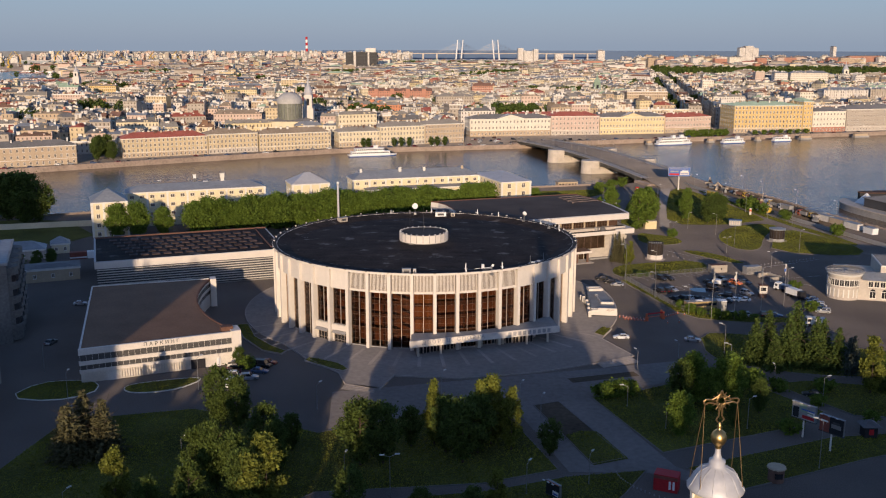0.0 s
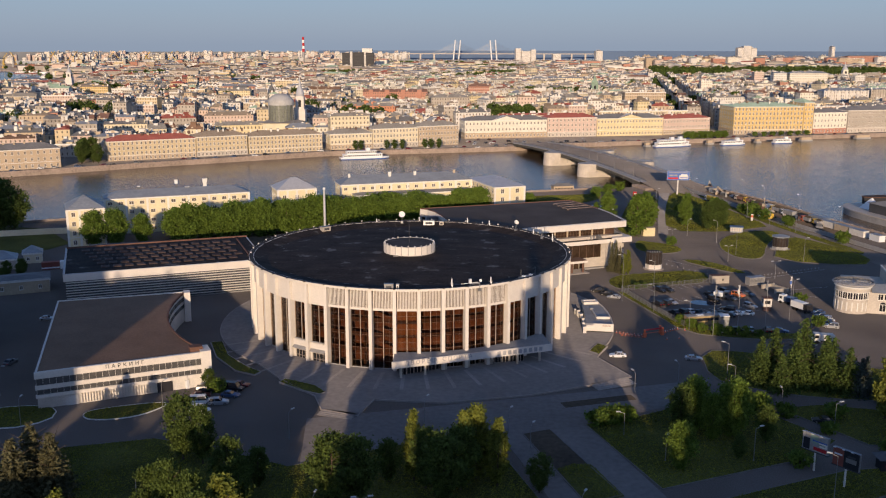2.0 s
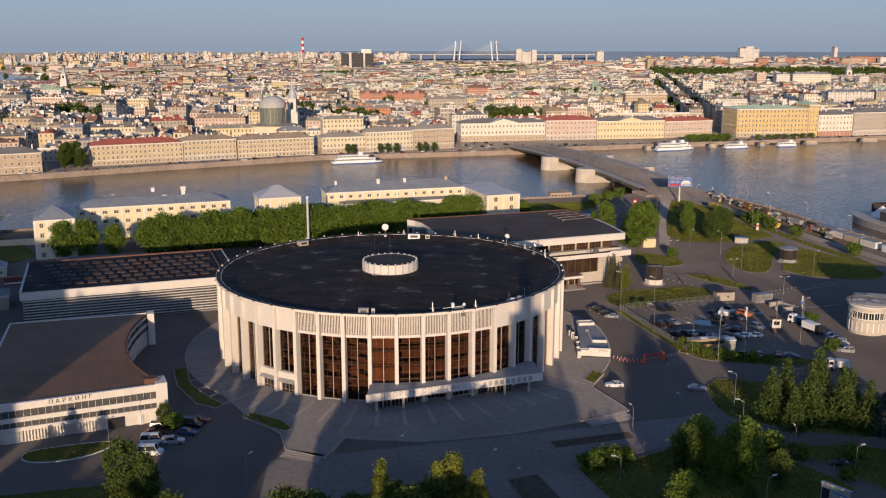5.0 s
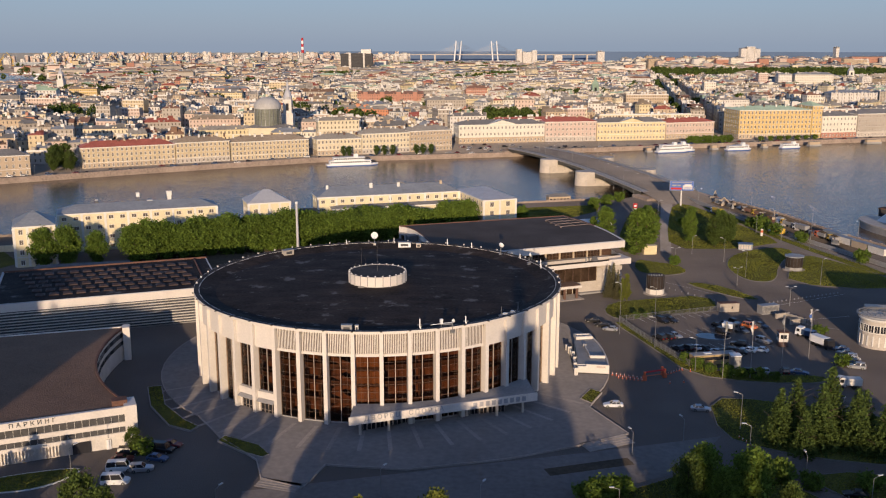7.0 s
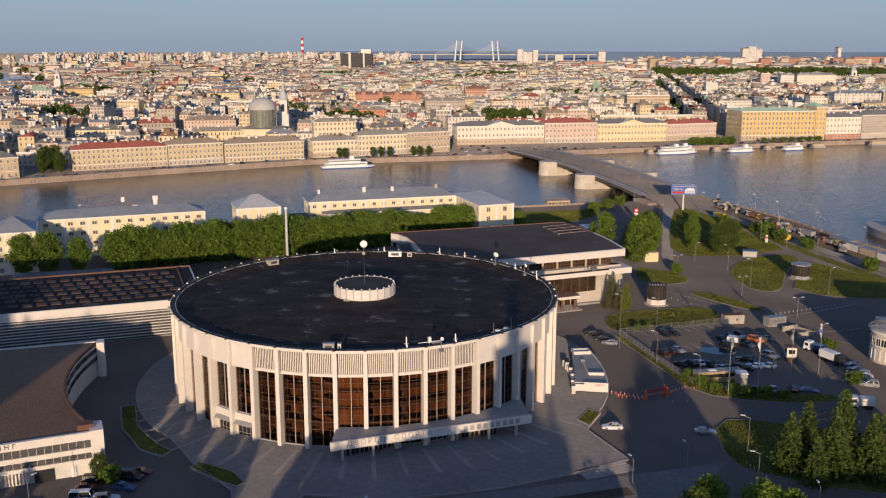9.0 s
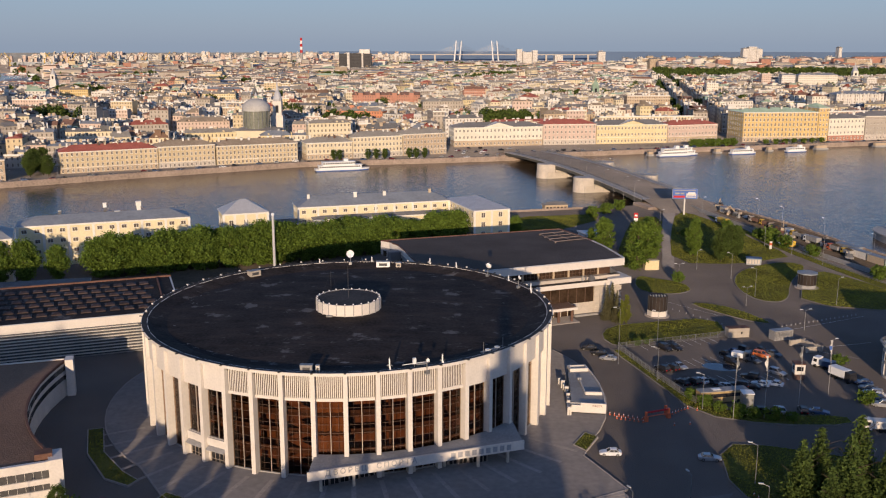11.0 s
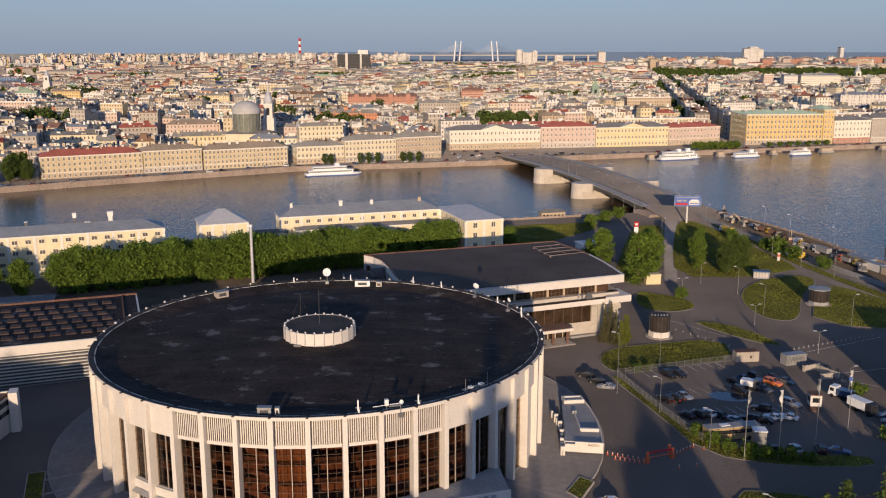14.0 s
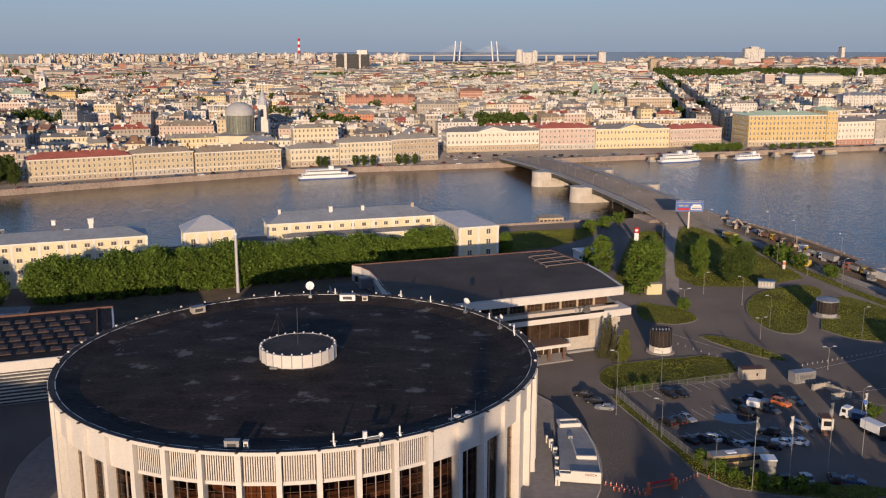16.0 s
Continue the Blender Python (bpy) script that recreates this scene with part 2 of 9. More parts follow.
# grey plaster darkened by about half: the house's shade put into the colour
DIM_PLASTER = mat("shade_dimmed_plaster", (0.20, 0.185, 0.17), 0.9, var=0.3, big=0.15, fine=1.5)
TRIM = mat("white_trim", (0.76, 0.73, 0.67), 0.8, var=0.1)
LEAF = mat("linden_leaf", (0.124, 0.190, 0.027), 0.75, var=0.35, big=0.25, fine=2, per_island=0.55, spec=0.2, translucent=0.25)
LEAF_DARK = mat("maple_leaf", (0.080, 0.118, 0.024), 0.75, var=0.4, big=0.25, fine=2, per_island=0.6, spec=0.2, translucent=0.22)
LEAF_YELLOW = mat("young_poplar_leaf", (0.16, 0.18, 0.03), 0.75, var=0.35, big=0.25, fine=2, per_island=0.55, spec=0.2, translucent=0.25)
NEEDLE = mat("fir_needle", (0.074, 0.112, 0.026), 0.85, var=0.4, big=0.3, fine=2, per_island=0.6, spec=0.15, translucent=0.1)
NEEDLE_BLUE = mat("blue_spruce_needle", (0.085, 0.105, 0.085), 0.85, var=0.35, big=0.3, fine=2, per_island=0.6, spec=0.15, translucent=0.1)
NEEDLE_DRY = mat("dry_spruce_needle", (0.105, 0.10, 0.05), 0.85, var=0.35, big=0.3, fine=2, per_island=0.6, spec=0.15, translucent=0.1)
BARK = mat("bark", (0.10, 0.075, 0.055), 0.9, var=0.3, big=0.5, fine=4)
GOLD = mat("gilding", (0.62, 0.41, 0.16), 0.35, metal=1.0, var=0.12, big=0.8, fine=4)
SHEETING = mat("pale_dome_sheeting", (0.46, 0.45, 0.43), 0.65, var=0.16, big=0.2, fine=1.2)
OLD_GOLD = mat("tarnished_gilding", (0.30, 0.20, 0.09), 0.45, metal=0.8, var=0.25, big=2.0, fine=8)
ZINC = mat("pale_zinc_roof", (0.52, 0.52, 0.53), 0.5, metal=0.2, var=0.12, big=0.3, fine=2)
RUBBER = mat("tyre_rubber", (0.02, 0.02, 0.02), 0.85, var=0.2)
ORANGE = mat("orange_plastic", (0.62, 0.15, 0.07), 0.5, var=0.12)
REDPAINT = mat("red_paint", (0.50, 0.03, 0.035), 0.5, var=0.15)
BLUEPAINT = mat("blue_print", (0.08, 0.16, 0.45), 0.5, var=0.15)
WHITEPAINT = mat("white_paint", (0.80, 0.80, 0.79), 0.5, var=0.06)
BLACKPAINT = mat("black_print", (0.03, 0.03, 0.035), 0.5, var=0.1)
YELLOWPAINT = mat("yellow_paint", (0.70, 0.45, 0.07), 0.5, var=0.12)
BEIGE_TARP = mat("beige_canvas", (0.42, 0.30, 0.15), 0.9, var=0.15, big=0.5, fine=3)
LAMPGLASS = mat("lamp_diffuser", (0.55, 0.55, 0.53), 0.4, var=0.05)


# ---- mesh helpers ----
class Mesh:
    """Collects faces for one mesh object, with material slots in the order in which they are first used."""

    def __init__(self):
        self.v, self.f, self.k, self.mats = [], [], [], []

    def slot(self, m):
        if m not in self.mats:
            self.mats.append(m)
        return self.mats.index(m)

    def add(self, verts, faces, m):
        n, k = len(self.v), self.slot(m)
        self.v.extend(verts)
        for f in faces:
            self.f.append([i + n for i in f])
            self.k.append(k)
        return self

    def box(self, x0, x1, y0, y1, z0, z1, m, turn=0.0, at=(0, 0)):
        c, s = math.cos(turn), math.sin(turn)
        p = [(x0, y0), (x1, y0), (x1, y1), (x0, y1)]
        p = [(at[0] + c * x - s * y, at[1] + s * x + c * y) for x, y in p]
        v = [(x, y, z0) for x, y in p] + [(x, y, z1) for x, y in p]
        return self.add(v, [(3, 2, 1, 0), (4, 5, 6, 7), (0, 1, 5, 4), (1, 2, 6, 5), (2, 3, 7, 6), (3, 0, 4, 7)], m)

    def prism(self, pts, z0, z1, m, cap=None):
        """An upright prism over a plan given counter-clockwise; cap is the material of its top."""
        n = len(pts)
        v = [(x, y, z0) for x, y in pts] + [(x, y, z1) for x, y in pts]
        self.add(v, [(i, (i + 1) % n, n + (i + 1) % n, n + i) for i in range(n)], m)
        return self.add([(x, y, z1) for x, y in pts] + [(x, y, z0) for x, y in pts], [tuple(range(n)), tuple(range(2 * n - 1, n - 1, -1))], cap or m)

    def lathe(self, prof, n, m, at=(0, 0), a0=0.0, a1=2 * math.pi, flip=False):
        """Turns (radius, z) pairs round an upright axis."""
        full = abs(a1 - a0 - 2 * math.pi) < 1e-6
        cols = n if full else n + 1
        v = []
        for i in range(cols):
            a = a0 + (a1 - a0) * i / n
            v += [(at[0] + r * math.cos(a), at[1] + r * math.sin(a), z) for r, z in prof]
        k, f = len(prof), []
        for i in range(n):
            j = (i + 1) % cols
            for q in range(k - 1):
                face = (i * k + q, j * k + q, j * k + q + 1, i * k + q + 1)
                f.append(face[::-1] if flip else face)
        return self.add(v, f, m)

    def cyl(self, x, y, z0, z1, r0, r1, n, m):
        return self.lathe([(0.001, z0), (r0, z0), (r1, z1), (0.001, z1)], n, m, (x, y))

    def tube(self, p, q, r, n, m, r1=None):
        p, q = Vector(p), Vector(q)
        d = (q - p).normalized()
        a = d.orthogonal().normalized()
        b = d.cross(a)
        r1 = r if r1 is None else r1
        v = []
        for c, rad in ((p, r), (q, r1)):
            v += [tuple(c + (a * math.cos(t) + b * math.sin(t)) * rad) for t in (2 * math.pi * i / n for i in range(n))]
        return self.add(v, [(i, (i + 1) % n, n + (i + 1) % n, n + i) for i in range(n)] + [tuple(range(n - 1, -1, -1)), tuple(range(n, 2 * n))], m)

    def hip(self, x0, x1, y0, y1, z0, rise, m, inset=None):
        """A hipped roof over a rectangle; inset 0 makes gables."""
        i = (y1 - y0) / 2 if inset is None else inset
        i = min(i, (x1 - x0) / 2 - 0.01)
        ym = (y0 + y1) / 2
        v = [(x0, y0, z0), (x1, y0, z0), (x1, y1, z0), (x0, y1, z0), (x0 + i, ym, z0 + rise), (x1 - i, ym, z0 + rise)]
        return self.add(v, [(0, 1, 5, 4), (1, 2, 5), (2, 3, 4, 5), (3, 0, 4), (3, 2, 1, 0)], m)

    def data(self, name, smooth=False):
        me = bpy.data.meshes.new(name)
        me.from_pydata(self.v, [], self.f)
        for m in self.mats:
            me.materials.append(m)
        me.polygons.foreach_set("material_index", self.k)
        if smooth:
            me.polygons.foreach_set("use_smooth", [True] * len(self.f))
        me.update()
        return me


def thing(name, m, label, category, group="", kind=""):
    """A top-level thing: an Empty at its base, at the pose m."""
    ob = new(name)
    ob.empty_display_size = 0.5
    ob.matrix_world = m
    return tagged(ob, label, category, group, kind)


def part(name, mesh, parent, label="", m=None, smooth=False):
    """One mesh object under a thing or a part. mesh: a Mesh, or mesh data that alike parts share."""
    ob = new(name, mesh.data(name, smooth) if isinstance(mesh, Mesh) else mesh)
    ob.parent = parent
    if m is not None:
        ob.matrix_basis = m
    return tagged(ob, label)


def solid(name, mesh, label, category, m=None, group="", kind="", smooth=False):
    """A top-level thing, or piece of the setting, that is one mesh."""
    ob = new(name, mesh.data(name, smooth) if isinstance(mesh, Mesh) else mesh)
    if m is not None:
        ob.matrix_world = m
    return tagged(ob, label, category, group, kind)


def along(a, b):
    """The pose at plan point a whose x axis runs to b, and the distance."""
    d = math.dist(a, b)
    return pose(a[0], a[1], 0, 0, 0, math.degrees(math.atan2(b[1] - a[1], b[0] - a[0]))), d


def arc(cx, cy, r, a0, a1, n):
    return [(cx + r * math.cos(radians(a0 + (a1 - a0) * i / n)), cy + r * math.sin(radians(a0 + (a1 - a0) * i / n))) for i in range(n + 1)]


def smooth_loop(pts, rounds=2):
    """Corner-cut a closed plan outline."""
    for _ in range(rounds):
        out = []
        for i, p in enumerate(pts):
            q = pts[(i + 1) % len(pts)]
            out += [(0.75 * p[0] + 0.25 * q[0], 0.75 * p[1] + 0.25 * q[1]), (0.25 * p[0] + 0.75 * q[0], 0.25 * p[1] + 0.75 * q[1])]
        pts = out
    return pts


def area(pts):
    return sum(p[0] * q[1] - q[0] * p[1] for p, q in zip(pts, pts[1:] + pts[:1])) / 2


def ccw(pts):
    return pts if area(pts) > 0 else pts[::-1]


# ---- the ground, the river and its quays ----
NEAR_BANK = [(-3000, -300), (-420, 60), (-192, 150), (-60, 208), (46, 246), (100, 262), (122, 272), (152, 300), (170, 250), (182, 214), (190, 170), (205, 120), (240, 60), (330, -40), (900, -500), (900, -3500), (-3000, -3500)]
FAR_QUAY = [(-1400, -40), (-700, 120), (-420, 238), (-285, 316), (-180, 386), (-80, 446), (0, 466), (66, 484), (110, 510), (177, 533), (300, 572), (420, 612), (700, 716), (2800, 1500)]

g = Mesh()
g.prism(ccw(NEAR_BANK), -6, 0, GRANITE, ASPHALT)
solid("ground", g, "dark worn asphalt ground of the near river bank", "ground", kind="structure")
far = FAR_QUAY + [(2900, 4650), (-2900, 4650), (-2900, 2900), (-1500, 2880), (-1200, 2560), (-960, 2010), (-1000, 1825), (-2600, 1700)]
g = Mesh()
g.prism(ccw(far), -6, 0, GRANITE, FIELD)
solid("ground_far_bank", g, "built-up flat land of the far river bank", "ground", kind="structure")
g = Mesh()
g.add([(-4700, -4000, -2.6), (4700, -4000, -2.6), (4700, 4660, -2.6), (-4700, 4660, -2.6)], [(0, 1, 2, 3)], WATER)
solid("water", g, "wide calm brown-blue river with fine ripples", "water", kind="structure")
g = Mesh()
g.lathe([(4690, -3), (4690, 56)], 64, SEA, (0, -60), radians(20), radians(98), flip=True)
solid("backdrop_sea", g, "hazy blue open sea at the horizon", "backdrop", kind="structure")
# upright strip that stands in for far land, with haze as its colour
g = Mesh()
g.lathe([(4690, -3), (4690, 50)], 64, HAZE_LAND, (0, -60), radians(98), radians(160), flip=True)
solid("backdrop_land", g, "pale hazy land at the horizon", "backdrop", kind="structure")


def quay_wall(pts, name, label, z=0.0, h=0.95, th=0.6):
    g = Mesh()
    for p, q in zip(pts, pts[1:]):
        m, d = along(p, q)
        t = math.atan2(q[1] - p[1], q[0] - p[0])
        g.box(-0.1, d + 0.1, -th, 0.25, -3.2, z + 0.12, GRANITE, t, p)
        g.box(0, d, -0.35, 0.1, z + 0.12, z + h, GRANITE, t, p)
        n = max(int(d / 6), 1)
        for i in range(n):
            g.box(d * i / n, d * i / n + 0.8, -0.55, 0.2, z + 0.1, z + h + 0.25, GRANITE, t, p)
    return solid(name, g, label, "embankment", kind="structure")


quay_wall(FAR_QUAY[1:13], "embankment_far", "granite embankment wall with parapet along the far river side")
quay_wall([(-420, 60), (-192, 150), (-60, 208), (46, 246), (100, 262)][::-1], "embankment_near", "granite embankment wall on the near river side")
quay_wall([(152, 300), (170, 250), (182, 214), (190, 170), (205, 120), (240, 60)], "embankment_road", "granite embankment wall beside the riverside road", h=0.7)

# far-bank riverside road
g = Mesh()
for p, q in zip(FAR_QUAY[1:12], FAR_QUAY[2:13]):
    t = math.atan2(q[1] - p[1], q[0] - p[0])
    g.box(0, math.dist(p, q), 1.0, 15, 0.0, 0.02, ASPHALT_WARM, t, p)
solid("road_far_quay", g, "asphalt riverside road below the house fronts", "road", kind="structure")


LAWNS = []


def slab(name, pts, z, m, label, category, kerb=None, rounds=0, edge=0.11):
    """A patch of ground with its own material; kerb: a raised kerb of that material round it."""
    pts = ccw(smooth_loop(pts, rounds) if rounds else pts)
    g = Mesh()
    g.prism(pts, -0.05, z, m)
    if m is GRASS and max(q[0] for q in pts) < 200 and min(q[0] for q in pts) > -140:
        LAWNS.append((pts, z))
    ob = solid(name, g, label, category, kind="structure")
    if kerb:
        k = Mesh()
        for p, q in zip(pts, pts[1:] + pts[:1]):
            k.box(0, math.dist(p, q), -edge, edge, 0, z + 0.06, kerb, math.atan2(q[1] - p[1], q[0] - p[0]), p)
        part("kerb", k, ob)
    return ob


# lawns and islands
slab("lawn_island", [(121, 96), (124, 114), (134, 130), (152, 141), (158, 132), (143, 110), (133, 82), (124, 82)], 0.16, GRASS, "mown grass traffic island with a stone kerb", "lawn", KERB, 2)
slab("lawn_island_2", [(146, 106), (158, 128), (168, 112), (176, 84), (166, 70), (136, 80)], 0.16, GRASS, "grass verge beside the round ticket pavilion", "lawn", KERB, 1)
slab("lawn_island_3", [(90, 118), (86, 96), (96, 90), (106, 96), (104, 108), (97, 112)], 0.16, GRASS, "small kerbed grass island with a bush", "lawn", KERB, 2)
slab("lawn_island_4", [(100, 79), (104, 81), (113, 75), (120, 58), (116, 58), (110, 64)], 0.16, GRASS, "narrow kerbed grass strip", "lawn", KERB, 1)
slab("lawn_fence_strip", [(70, 54), (80, 58), (104, 64), (103, 46), (86, 41), (75, 38), (69, 35), (66, 44)], 0.14, GRASS, "lawn beside the fenced car park", "lawn", KERB, 1)
slab("lawn_fence_side", [(67, 33), (70, 32), (81, -8), (96, -14), (112, -13), (112, -19), (94, -19), (79, -13), (74, 8)], 0.14, GRASS, "planted grass verge outside the car park fence", "lawn", KERB, 1)
slab("lawn_river", [(108, 138), (119, 190), (136, 252), (145, 240), (152, 190), (158, 150), (150, 146), (134, 136)], 0.12, GRASS, "sloping lawn between footpath and riverside road", "lawn", None, 1)
slab("lawn_path_side", [(84, 128), (101, 136), (114, 188), (126, 236), (112, 236), (96, 180)], 0.12, GRASS, "lawn under the poplars beside the footpath", "lawn", None, 1)
slab("lawn_road_verge", [(160, 148), (154, 190), (148, 238), (150, 240), (158, 190), (166, 140), (178, 96), (174, 90)], 0.12, GRASS, "rough grass verge along the riverside road", "lawn", None, 1)
slab("footpath", [(102.5, 130), (107, 130), (119.5, 185), (138, 262), (132, 262), (114.5, 185)], 0.06, PAVING, "paved footpath leading straight to the bridge", "path")
slab("lawn_firs", [(79, -29), (92, -30), (125, -45), (150, -62), (150, -72), (118, -66), (98, -64), (84, -58), (76, -51)], 0.14, GRASS, "lawn planted with a group of firs", "lawn", KERB, 1)
slab("lawn_triangle", [(41, -80), (51, -110), (84, -96), (92, -88), (82, -72), (64, -69), (52, -76)], 0.14, GRASS, "triangular park lawn with young trees", "lawn", KERB)
slab("lawn_east", [(86, -70), (96, -68), (122, -74), (150, -84), (150, -92), (112, -92), (98, -90)], 0.14, GRASS, "park lawn with low bushes", "lawn", KERB)
slab("lawn_roadside", [(54, -117), (88, -102), (112, -98), (114, -104), (92, -112), (62, -126)], 0.14, GRASS, "roadside lawn under the billboards", "lawn", KERB)
slab("flower_bed", [(27, -85), (33, -82.5), (43, -112.5), (36, -115.5)], 0.14, SOIL, "long bare flower bed between paved paths", "flower bed", KERB)
slab("lawn_bed", [(35.5, -99.5), (39.2, -99.6), (43.4, -112.8), (36.2, -115.8), (32.4, -102)], 0.17, GRASS, "grassed lower end of the long flower bed", "lawn", None)
slab("lawn_park", [(-76, -95), (-50, -88), (-34, -94), (-20, -101), (17, -83), (22, -95), (29, -118), (14, -124), (-17, -128), (-36, -150), (-70, -150), (-80, -126)], 0.12, GRASS, "shaded park lawn under tall trees", "lawn", KERB)
slab("lawn_park_2", [(30, -121), (46, -118), (40, -128), (24, -150), (-20, -150), (-12, -132), (15, -127)], 0.12, GRASS, "shaded lawn beside the street crossing", "lawn", KERB)
slab("lawn_garage", [(-71, -74), (-64, -70.5), (-54, -67.5), (-53, -70), (-58, -77), (-68, -79)], 0.16, GRASS, "small lawn with white kerb before the parking garage", "lawn", PAINT, 2)
slab("lawn_garage_2", [(-92, -72), (-83, -70), (-77, -72), (-76, -79), (-84, -84), (-95, -82)], 0.16, GRASS, "kerbed lawn corner beside the parking garage", "lawn", PAINT, 1)
slab("hedge_bed", [(-54.5, -24), (-51.5, -23), (-47, -35), (-40, -44), (-36, -47.5), (-37, -50), (-42.5, -47), (-50, -36)], 0.35, GRASS, "curved planted bed on the plaza edge", "flower bed", PAVING_PALE)
slab("hedge_bed_2", [(-29, -52.5), (-21, -57), (-18, -61.5), (-19, -63), (-23.5, -60.5), (-30, -55)], 0.35, GRASS, "planted bed beside the plaza steps", "flower bed", PAVING_PALE)
slab("lawn_bank", [(-240, 60), (-190, 60), (-150, 96), (-146, 108), (-170, 140), (-192, 144), (-300, 100)], 0.10, GRASS, "grassy yard behind the river wall", "lawn")
# soil in place of grass: the alley's shade is put into the colour
slab("lawn_yard", [(-112, 50), (-60, 76), (-30, 96), (20, 150), (30, 166), (-20, 150), (-100, 112), (-126, 84)], 0.08, SOIL, "ground under the linden alley, its shade put into a dark soil colour", "ground")
slab("lawn_boat", [(48, 190), (70, 200), (92, 226), (96, 244), (60, 236), (48, 226)], 0.08, GRASS, "bank lawn behind the buildings", "lawn")
slab("road_river", [(137, 262), (151, 268), (160, 215), (166, 172), (171, 140), (190, 60), (176, 60), (158, 138), (150, 176), (144, 216)], 0.03, ASPHALT_WARM, "riverside road of worn asphalt", "road")
slab("works_yard", [(153, 270), (156, 288), (170, 249), (182, 213), (189, 170), (198, 130), (176, 124), (168, 172), (162, 216)], 0.04, SOIL, "dug-up embankment strip under repair", "road works")
slab("street", [(-3, -151), (60, -127), (150, -98), (150, -120), (60, -150), (40, -165)], 0.03, ASPHALT, "dark asphalt street with pale lane lines", "road")

slab("forecourt", [(-20, -77), (48, -59), (76, -51), (64, -68), (41, -79), (52, -116), (62, -127), (46, -119), (31, -119), (24, -92), (17.5, -82), (-18, -100)], 0.04, PAVING, "worn flagstone forecourt and park path", "pavement")

# the raised plaza round the arena
slab("lawn_wedge", [(52.2, -24.2), (54.6, -26.4), (51.2, -33.4), (49.0, -30.4)], 0.38, GRASS, "small wedge of lawn at the plaza edge", "lawn", PAVING_PALE)
PL = arc(0, 0, 56, -225, -132, 16) + [(-30, -53), (-20, -64), (-17.5, -72), (-9, -76), (-6, -66)] + [(10, -68), (30, -63), (44, -57), (56.6, -50.2), (50.4, -35.5)] + arc(0, 0, 60, -28, 60, 14)
plaza = slab("plaza", PL + arc(0, 0, 49, 60, 135, 8), 0.30, PAVING, "paved plaza round the sports arena", "plaza", PAVING_PALE)
strip = Mesh(); strip.box(-0.45, 0.45, 0, 11.5, 0, 0.012, PAVING_PALE); strip = strip.data("paving_strip")
for k in range(20):
    a = -152 + 6.2 * k
    part("paving_strip", strip, plaza, m=pose(48.2 * math.cos(radians(a)), 48.2 * math.sin(radians(a)), 0.302, 0, 0, a - 90))


def steps(name, cx, cy, w, d, turn, label):
    g = Mesh()
    for i in range(4):
        g.box(-w / 2, w / 2, -d * (i + 1) / 4, -d * i / 4 + 0.02, 0, 0.30 - 0.075 * i, PAVING_PALE, radians(turn), (cx, cy))
    return solid(name, g, label, "steps", kind="structure")


steps("plaza_steps", -13.2, -73.2, 8.5, 3.2, -18, "low pale stone steps down from the plaza")
steps("plaza_steps_2", 50.5, -53.2, 11, 4.0, 24, "broad pale stone steps at the plaza corner")


